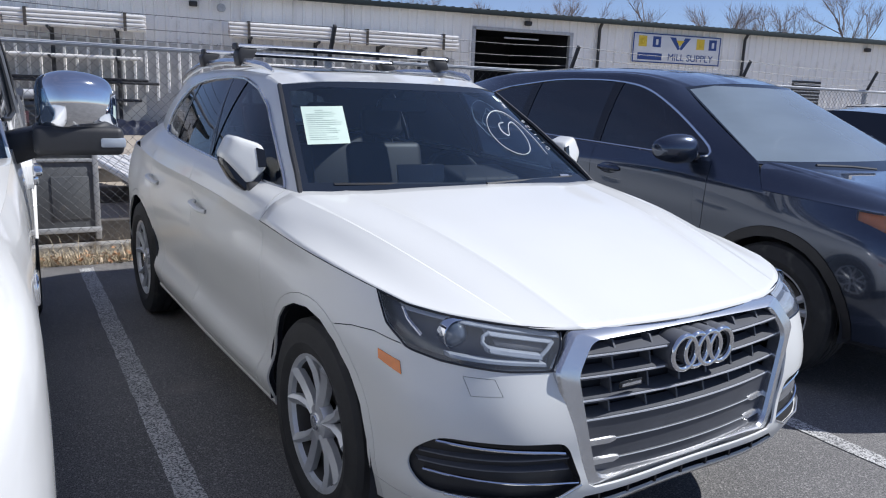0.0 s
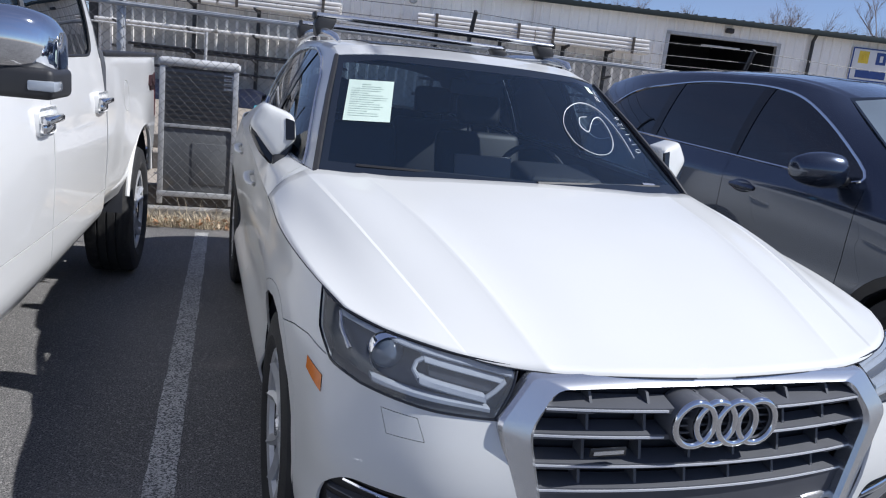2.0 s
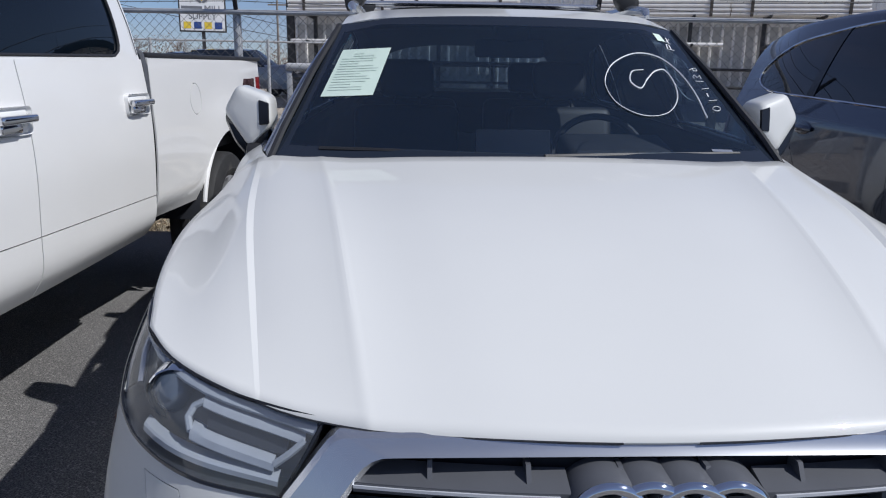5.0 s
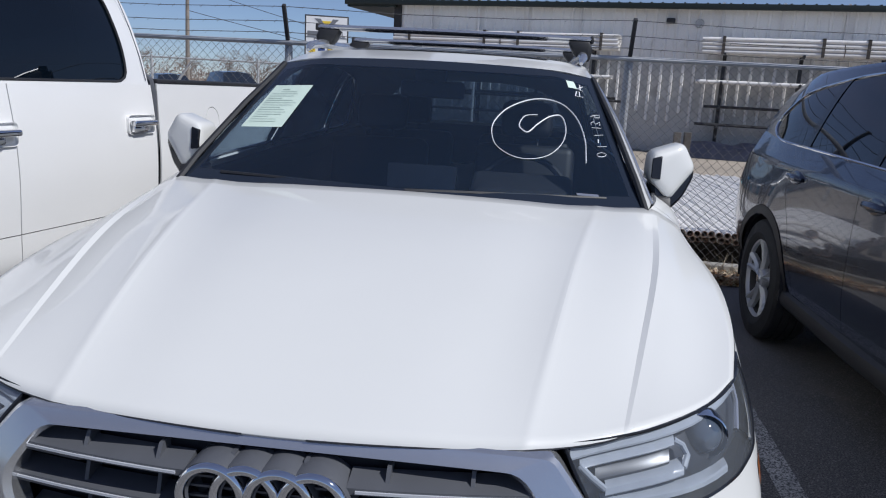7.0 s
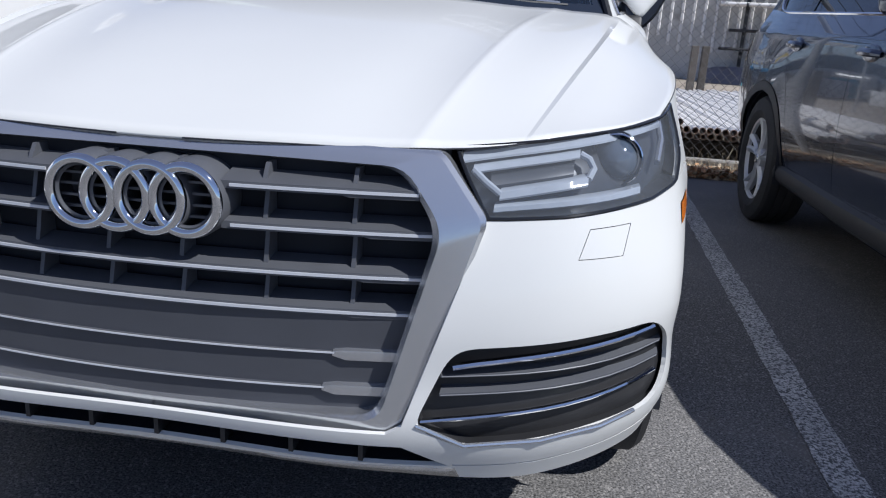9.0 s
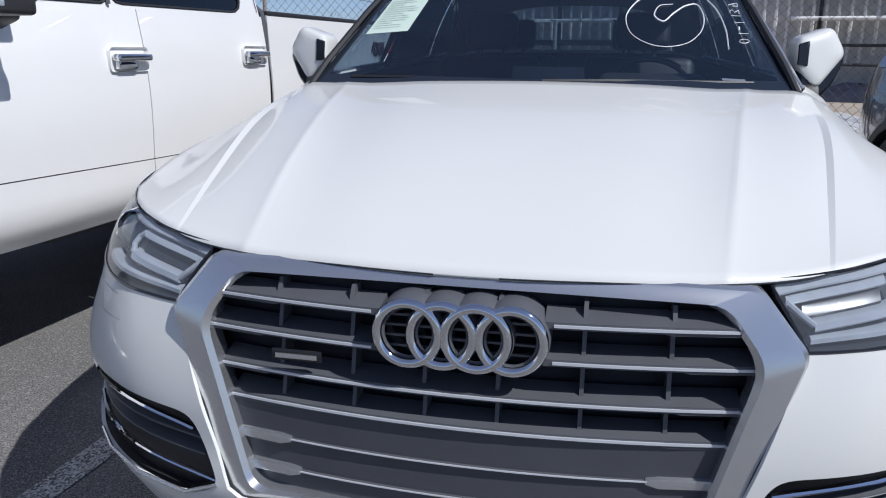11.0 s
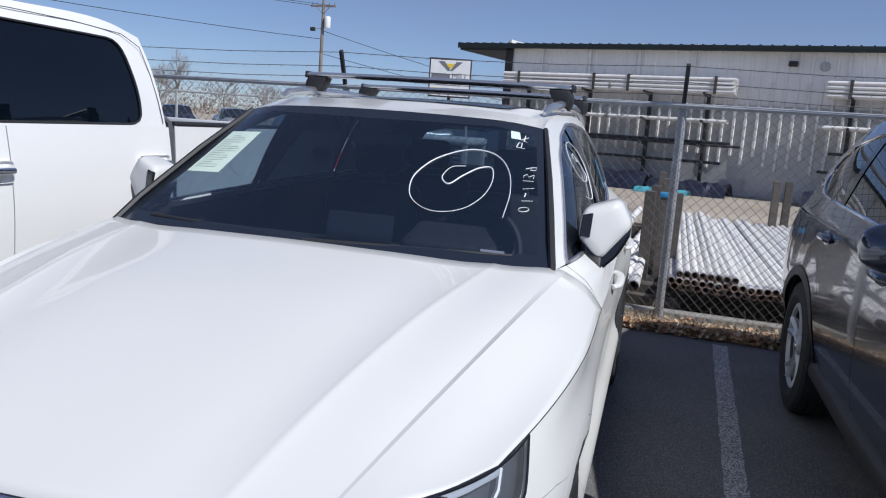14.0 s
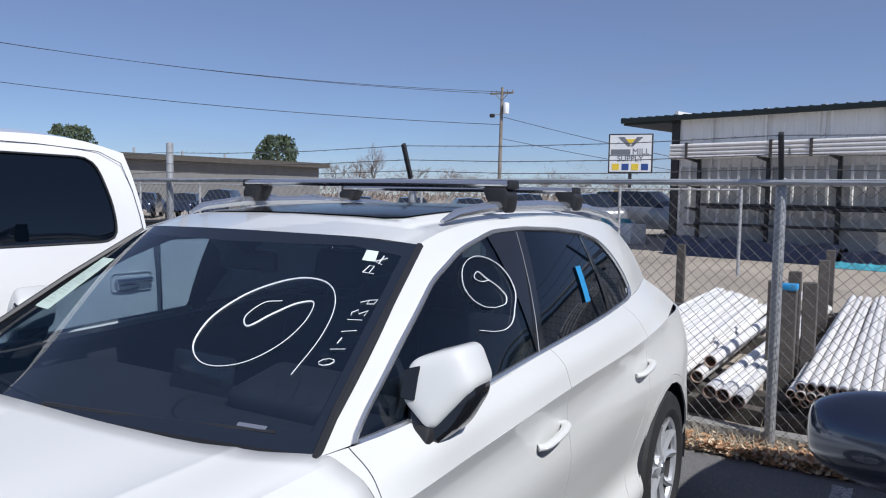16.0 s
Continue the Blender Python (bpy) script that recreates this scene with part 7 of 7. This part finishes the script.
for x0 in (1.95, 5.52, 11.4, 14.97):
    for r in range(4):
        for c in range(5):
            if (x0, r, c) == (1.95, 0, 0):
                continue
            copy_thing(bund, WH @ pose(x0 + rg.uniform(-.03, .03), -.40 - .115 * c, 2.90 + .112 * r, 0, 0, -90))
    for bx in (.5, 3.0):
        st = finish("bundle_strap", joined(block(x0 + bx, x0 + bx + .08, -.93, -.90, 2.83, 3.32), block(x0 + bx, x0 + bx + .08, -.93, -.33, 3.29, 3.32)), TIMBER)
        st.matrix_world = WH
        tagged(st, "timber batten round a pipe bundle", "batten", "bundle battens")
for x0, ln in ((2.0, 1), (5.4, 1), (11.3, 1)):
    for c in range(4):
        copy_thing(bund, WH @ pose(x0, -.45 - .12 * c, 2.08, 0, 0, -90))
dark_pipe = finish("steel_bar", pipe_mesh(.04, 6.2, 8), [BLACK_STEEL, BLACK_STEEL, DARK])
dark_pipe.matrix_world = WH @ pose(3.0, -.45, 1.40, 0, 0, -90)
tagged(dark_pipe, "dark steel bar on the lower rack", "steel bar", "rack bars")
for x, c, z in ((3.05, .12, 1.40), (3.2, .26, 1.40), (2.9, .2, 1.48), (2.6, 0, .90), (2.7, .15, .90), (11.6, 0, 1.40), (11.7, .15, 1.40), (11.4, .1, .9), (11.5, .25, .9)):
    copy_thing(dark_pipe, WH @ pose(x, -.45 - c, z, 0, 0, -90))


def lumpy(x0, x1, y0, y1, h, seed, n=24):
    rg2 = random.Random(seed)
    bm = bmesh.new()
    g = []
    for i in range(n + 1):
        row = []
        for j in range(9):
            t = j / 8
            y = y0 + (y1 - y0) * t
            z = h * math.sin(math.pi * t) ** .6 * (.8 + .35 * noise.noise(Vector((i * .6, j * .7, seed)))) - .02
            row.append(bm.verts.new((x0 + (x1 - x0) * i / n, y + rg2.uniform(-.02, .02), max(-.03, z))))
        g.append(row)
    for a, b in zip(g, g[1:]):
        for j in range(8):
            bm.faces.new([a[j], b[j], b[j + 1], a[j + 1]])
    return bm


for x0, x1, mt, lab, h in ((2.2, 7.0, TARP, "dark blue tarpaulin heaped under the rack", .62), (7.1, 9.3, TARP, "dark blue tarpaulin heaped under the rack", .45), (6.9, 8.4, TEAL, "teal plastic sheet lying in front of the rack", .16), (11.2, 17.5, TARP, "dark blue tarpaulin heaped under the rack", .5)):
    o = finish("tarpaulin", lumpy(x0, x1, -1.6 if mt is TARP else -2.1, -.35 if mt is TARP else -1.6, h, int(x0 * 10)), mt)
    o.matrix_world = WH
    tagged(o, lab, "tarpaulin")

# ---------------------------------------------------------------- distance
pylon = thing("pylon_sign", "white pylon sign with dark lettering on a post", "sign", at=(-15.0, 55, 0), rz=12)
part("post", block(-.12, .12, -.1, .1, 0, 3.5), BLACK_STEEL, pylon)
part("panel", block(-1.6, 1.6, -.18, .18, 3.45, 6.35, .03), BLACK_STEEL, pylon)
part("panel_face", block(-1.5, 1.5, -.20, -.17, 3.55, 6.25), SIGN_WHITE, pylon)
part("lettering", moved(letters("MILL", .62), Matrix.Translation((.75, -.215, 5.02)) @ upright), SIGN_GREY, pylon, smooth=False)
part("name_bar", block(-1.4, .0, -.22, -.20, 4.84, 5.2), SIGN_GREY, pylon)
part("lettering", moved(letters("SUPPLY", .58), Matrix.Translation((0, -.215, 4.50)) @ upright), SIGN_GREY, pylon, smooth=False)
part("divider", block(-1.5, 1.5, -.22, -.20, 4.74, 4.80), SIGN_GREY, pylon)
for p in ([(-.9, 6.1), (-.45, 6.1), (.0, 5.45), (-.15, 5.40)], [(.9, 6.1), (.45, 6.1), (.0, 5.45), (.15, 5.40)]):
    part("emblem", prism(p, (0, 2), -.22, -.20), SIGN_GREY, pylon)
part("emblem", prism([(-.35, 5.95), (.35, 5.95), (0, 5.55)], (0, 2), -.225, -.20), SIGN_YELLOW, pylon)
for x, mt in ((-1.05, SIGN_YELLOW), (-.35, SIGN_BLUE), (.35, SIGN_YELLOW), (1.05, SIGN_BLUE)):
    part("picture_panel", block(x - .25, x + .25, -.22, -.20, 3.68, 4.14), mt, pylon)

pole = thing("utility_pole", "weathered wooden utility pole with crossarm and transformer", "utility pole", at=(-25.85, 55, 0))
part("mast", tube([(0, 0, 0), (.05, 0, 5), (.12, 0, 10.4)], [.17, .15, .11], None, 10), POLE_WOOD, pole)
part("crossarm", block(-.95, 1.15, -.07, .07, 9.85, 9.99), POLE_WOOD, pole)
for s in (-1, 1):
    part("brace", tube([(.1, -.05, 9.3), (.1 + s * .6, -.05, 9.88)], .03, None, 5), POLE_WOOD, pole)
for x in (-.85, -.4, .6, 1.05):
    part("insulator", tube([(x, 0, 9.98), (x, 0, 10.18)], [.05, .03], None, 8), SIGN_GREY, pole)
part("transformer", moved(lathe([(0, 0), (.24, 0), (.25, .05), (.25, .80), (.20, .88), (0, .9)], 18, "z"), pose(.52, -.05, 8.25)), SIGN_WHITE, pole, "pale grey transformer can")
part("lamp_arm", tube([(.05, 0, 8.2), (-.6, 0, 8.25)], .04, None, 6), GALV, pole)
part("lamp_head", block(-.95, -.55, -.12, .12, 8.0, 8.3, .05, 2), BLACK_STEEL, pole)
pole2 = thing("utility_pole", "distant wooden utility pole with a crossarm", "utility pole", at=(-19, 110, 0))
part("mast", tube([(0, 0, 0), (0, 0, 10)], [.2, .14], None, 8), POLE_WOOD, pole2)
part("crossarm", block(-1.3, 1.3, -.08, .08, 9.3, 9.5), POLE_WOOD, pole2)


def wire(a, b, sag, r=.022):
    a, b = Vector(a), Vector(b)
    pts = [a.lerp(b, t) - Vector((0, 0, sag * 4 * t * (1 - t))) for t in np.linspace(0, 1, 17)]
    return tagged(finish("overhead_wire", tube(pts, r, None, 5), CABLE), "sagging black overhead cable", "cable", "overhead cables")


wire((-25.95, 55, 8.1), (-5, 60, 3.2), .25)
wire((-25.85, 55, 6.3), (-5, 62, 2.6), .2)
wire((-26.65, 55, 9.95), (-70, 18, 15.2), 1.2, .02)
wire((-24.85, 55, 9.95), (-68, 18, 14.8), 1.3, .02)
wire((-25.85, 55, 7.4), (-68, 18, 11.4), .9, .025)

FAR_WALL = material("weathered_grey_wall", (0.20, 0.195, 0.19), 0.8, spots=.12, scale=.8, grain=.08, grain_scale=10)
far = thing("low_building", "low flat-roofed grey building with a dark brown fascia", "building", at=(-60.0, 38, 0), rz=-8)
part("wall", block(-14, 0, 0, 30, 0, 4.5), FAR_WALL, far)
part("fascia", block(-14.8, .9, -.9, 30.9, 4.5, 5.05), TIMBER, far, "dark brown roof fascia")
for i in range(4):
    part("vent_pipe", tube([(-4 - i, 4 + 6 * i, 5), (-4 - i, 4 + 6 * i, 5.9)], .12, None, 8), GALV, far)


def bare_tree(at, h, spread, seed):
    rg = random.Random(seed)
    tr = thing("bare_tree", "leafless grey winter tree", "tree", "bare trees", at=at)
    bm = bmesh.new()
    ends = []

    def grow(p, d, r, ln, depth):
        q = p + d * ln
        mid = p + d * ln * .5 + Vector((rg.uniform(-1, 1), rg.uniform(-1, 1), 0)) * ln * .06
        tube([p, mid, q], [r, r * .85, r * .65], bm, 5 if depth < 2 else 3, caps=False) if depth < 3 else None
        if depth == 3:
            ends.append((p, q, r))
        if depth < 3:
            for _ in range(rg.choice((3, 4)) if depth else 6):
                nd = (d + Vector((rg.gauss(0, 1), rg.gauss(0, 1), rg.uniform(-.1, .6))) * spread).normalized()
                grow(p + d * ln * rg.uniform(.45, 1), nd, r * .55, ln * rg.uniform(.55, .75), depth + 1)
    grow(Vector((0, 0, 0)), Vector((0, 0, 1)), h * .012, h * .40, 0)
    part("trunk", bm, BARK, tr)
    verts, faces = [], []
    for p, q, r in ends:
        for _ in range(30):
            a = p.lerp(q, rg.random())
            dv = ((q - p).normalized() + Vector((rg.gauss(0, .6), rg.gauss(0, .6), rg.gauss(.25, .4)))).normalized() * h * rg.uniform(.05, .12)
            w = Vector((rg.uniform(-1, 1), rg.uniform(-1, 1), .3)).normalized() * h * .0008
            b = len(verts)
            verts += [tuple(a - w), tuple(a + w), tuple(a + dv)]
            faces.append((b, b + 1, b + 2))
    me = bpy.data.meshes.new("crown")
    me.from_pydata(verts, [], faces)
    me.materials.append(TWIG)
    o = new("crown", me)
    o.parent = tr
    tagged(o, kind="stuff")


for i, (x, y, h) in enumerate(((40, 55, 13.5), (45, 52, 12.5), (50.4, 46, 13), (54, 41.5, 13.5), (57, 38, 12), (60, 33.5, 13), (66, 30, 13), (36, 62, 13))):
    bare_tree((x, y, 0), h, .55, 20 + i)
for i, (x, y, h) in enumerate(((-61, 82, 8.2), (-57, 80, 9.2), (-53, 84, 7), (-45, 80, 6.2), (-30, 82, 6.2), (-37, 90, 6), (-66, 84, 8), (-26, 86, 5.6), (-40, 86, 5.5), (-49, 90, 6))):
    bare_tree((x, y, 0), h, .7, 60 + i)


def evergreen(at, h, w, seed):
    rg = random.Random(seed)
    tr = thing("evergreen_tree", "dark green rounded evergreen tree", "tree", at=at)
    part("trunk", tube([(0, 0, 0), (0, 0, h * .8)], [h * .03, h * .01], None, 8), BARK, tr)
    verts, faces = [], []
    for _ in range(5200):
        a, t = rg.uniform(0, 6.283), rg.random()
        rad = w / 2 * (math.sin(math.pi * (.14 + t * .74)) ** .6) * rg.uniform(.55, 1.05) * (1 + .18 * math.sin(3 * a + 5 * t))
        c = Vector((math.cos(a) * rad, math.sin(a) * rad, h * (.22 + .76 * t) + rg.uniform(-.2, .2)))
        m = Euler((rg.uniform(0, 6), rg.uniform(0, 6), rg.uniform(0, 6))).to_matrix()
        s = h * rg.uniform(.012, .03)
        b = len(verts)
        for p in ((-1, -.4, 0), (1, -.4, 0), (.3, .8, .2)):
            verts.append(tuple(c + m @ Vector(p) * s))
        faces.append((b, b + 1, b + 2))
    me = bpy.data.meshes.new("crown")
    me.from_pydata(verts, [], faces)
    me.materials.append(NEEDLE)
    o = new("crown", me)
    o.parent = tr


evergreen((-74, 80, 0), 9.8, 6.0, 3)
evergreen((-124, 80, 0), 13, 9.0, 4)


def parked_car(at, rz, paint, label, tall=1.5, long=4.6, boxy=False):
    """A vehicle seen from afar."""
    c = thing("parked_car", label, "car", "far parked cars", at=at, rz=rz)
    L, h = long, tall
    hb = .62 * h
    sec = [(-L / 2, .55, .45), (-L / 2 + .1, .80, hb * .9), (-L * .22, .88, hb), (L * .2, .88, hb * 1.03), (L / 2 - .1, .82, hb), (L / 2, .6, .5)]
    rails = [[(x * .98, y, .30) for y, x, z in sec], [(x, y, .30 + (z - .30) * .55) for y, x, z in sec], [(x * .93, y, z) for y, x, z in sec], [(0, y, z + .04) for y, x, z in sec]]
    part("body", whole(outward(grid_mesh(loft(rails, 5, 4)), (0, 0, .5))), paint, c)
    f0, f1, r0, r1 = -L * .24, -L * .08, L * (.47 if boxy else .40), L * (.42 if boxy else .24)
    base, top = [(.82, f0, hb), (.82, 0, hb * 1.02), (.80, r0, hb * 1.02)], [(.60, f1, h - .06), (.62, L * .08, h - .02), (.58, r1, h - .07)]
    gh = outward(grid_mesh(loft([base, top], 5, 4)), (0, 0, 1))
    both("side_glass", gh, FRIT, c)
    part("roof", whole(outward(grid_mesh(loft([top, [(0, y, z + .05) for x, y, z in top]], 5, 4)), (0, 0, 1))), paint, c)
    part("windscreen", whole(outward(grid_mesh(loft([[(0, f0 - .12, hb), base[0]], [(0, f1 - .08, h), top[0]]], 4, 4)), (0, 1, 1))), FRIT, c)
    part("back_glass", whole(outward(grid_mesh(loft([[(0, r0 + .06, hb), base[2]], [(0, r1 + .04, h - .02), top[2]]], 4, 4)), (0, -1, 1))), FRIT, c)
    for s in (-1, 1):
        for y in (-L * .31, L * .29):
            part("wheel", moved(lathe([(0, .10), (.19, .10), (.20, .12), (.32, .11), (.33, .06), (.33, -.1)], 20), pose(s * .74, y, .33) @ Matrix.Diagonal((s, 1, 1, 1))), RUBBER, c)
    return c


parked_car((5.95, 2.35, 0), 0, CAR_GREY, "silver grey sedan parked beyond the dark SUV", 1.5, 4.7)
parked_car((8.7, 2.3, 0), 0, TRUCK_WHITE, "white car parked in the next bay", 1.6, 4.7, True)
parked_car((-5.9, 2.1, 0), 0, CAR_GREY, "silver grey car parked beyond the pickup", 1.45, 4.6)
rg = random.Random(31)
for i in range(12):
    x = -44 + i * 3.1
    parked_car((x, 30 + .25 * i + rg.uniform(-.4, .4), 0), 40 + rg.uniform(-6, 6), rg.choice((CAR_GREY, GREY_PAINT, GREY_PAINT)), "car parked in a row beyond the fences", rg.choice((1.5, 1.75, 1.8)), 4.8, rg.random() < .6)
parked_car((-7.6, 33.5, 0), 75, CAR_GREY, "grey utility truck parked beside the warehouse", 1.95, 5.4, True)
# second fence and low stock beyond it
fence2 = thing("back_fence", "grey chain-link fence across the neighbouring yard", "fence")
for i in range(16):
    x = -40 + i * 2.6
    part("fence_post", tube([(x, 14.5 + .18 * i, 0), (x, 14.5 + .18 * i, 1.9)], .035, None, 8), GALV, fence2)
part("top_rail", tube([(-40, 14.5, 1.85), (-1, 17.2, 1.85)], .025, None, 6), GALV, fence2)
part("gate_brace", tube([(-9.0, 16.6, .1), (-7.8, 16.7, 1.8)], .03, None, 6), GALV, fence2)
for i in range(14):
    w = rg.uniform(.6, 1.5)
    x, y = -9.5 + rg.uniform(-2.5, 3.5), 26 + rg.uniform(-3, 4)
    o = finish("pallet_load", block(-w / 2, w / 2, -.5, .5, 0, rg.uniform(.3, .9), .03, 2), rg.choice((PVC, SIGN_WHITE, CABINET_TOP, TEAL)))
    o.matrix_world = pose(x, y, -.03, 0, 0, rg.uniform(0, 90))
    tagged(o, "wrapped bundle of stock on the yard ground", "bundle", "yard stock")


# far woods along the horizon
rng = random.Random(31)
vs, fs = [], []
for i in range(420):
    az = radians(-62 + 118 * (i + rng.random()) / 420)
    d = 150 + 45 * rng.random()
    cx, cy, h, w = d * math.sin(az), d * math.cos(az), 4.0 + 5.0 * rng.random() ** 1.6, 2.0 + 1.8 * rng.random()
    for k in range(150):
        u, v = rng.gauss(0, .42), rng.random() ** .8
        p = (cx + u * w * math.cos(az), cy - u * w * math.sin(az) + rng.uniform(-1, 1), v * h * (1 - .25 * u * u))
        s = .08 + .28 * (1 - v)
        n = len(vs)
        for _ in range(3):
            vs.append((p[0] + rng.uniform(-s, s), p[1] + rng.uniform(-s, s), max(0, p[2] + rng.uniform(-1.5, 1.5) * s)))
        fs.append((n, n + 1, n + 2))
me = bpy.data.meshes.new("far_wood")
me.from_pydata(vs, [], fs)
me.materials.append(TWIG)
tagged(new("far_wood", me), "bare grey-brown winter woods along the horizon", "woods", kind="stuff")
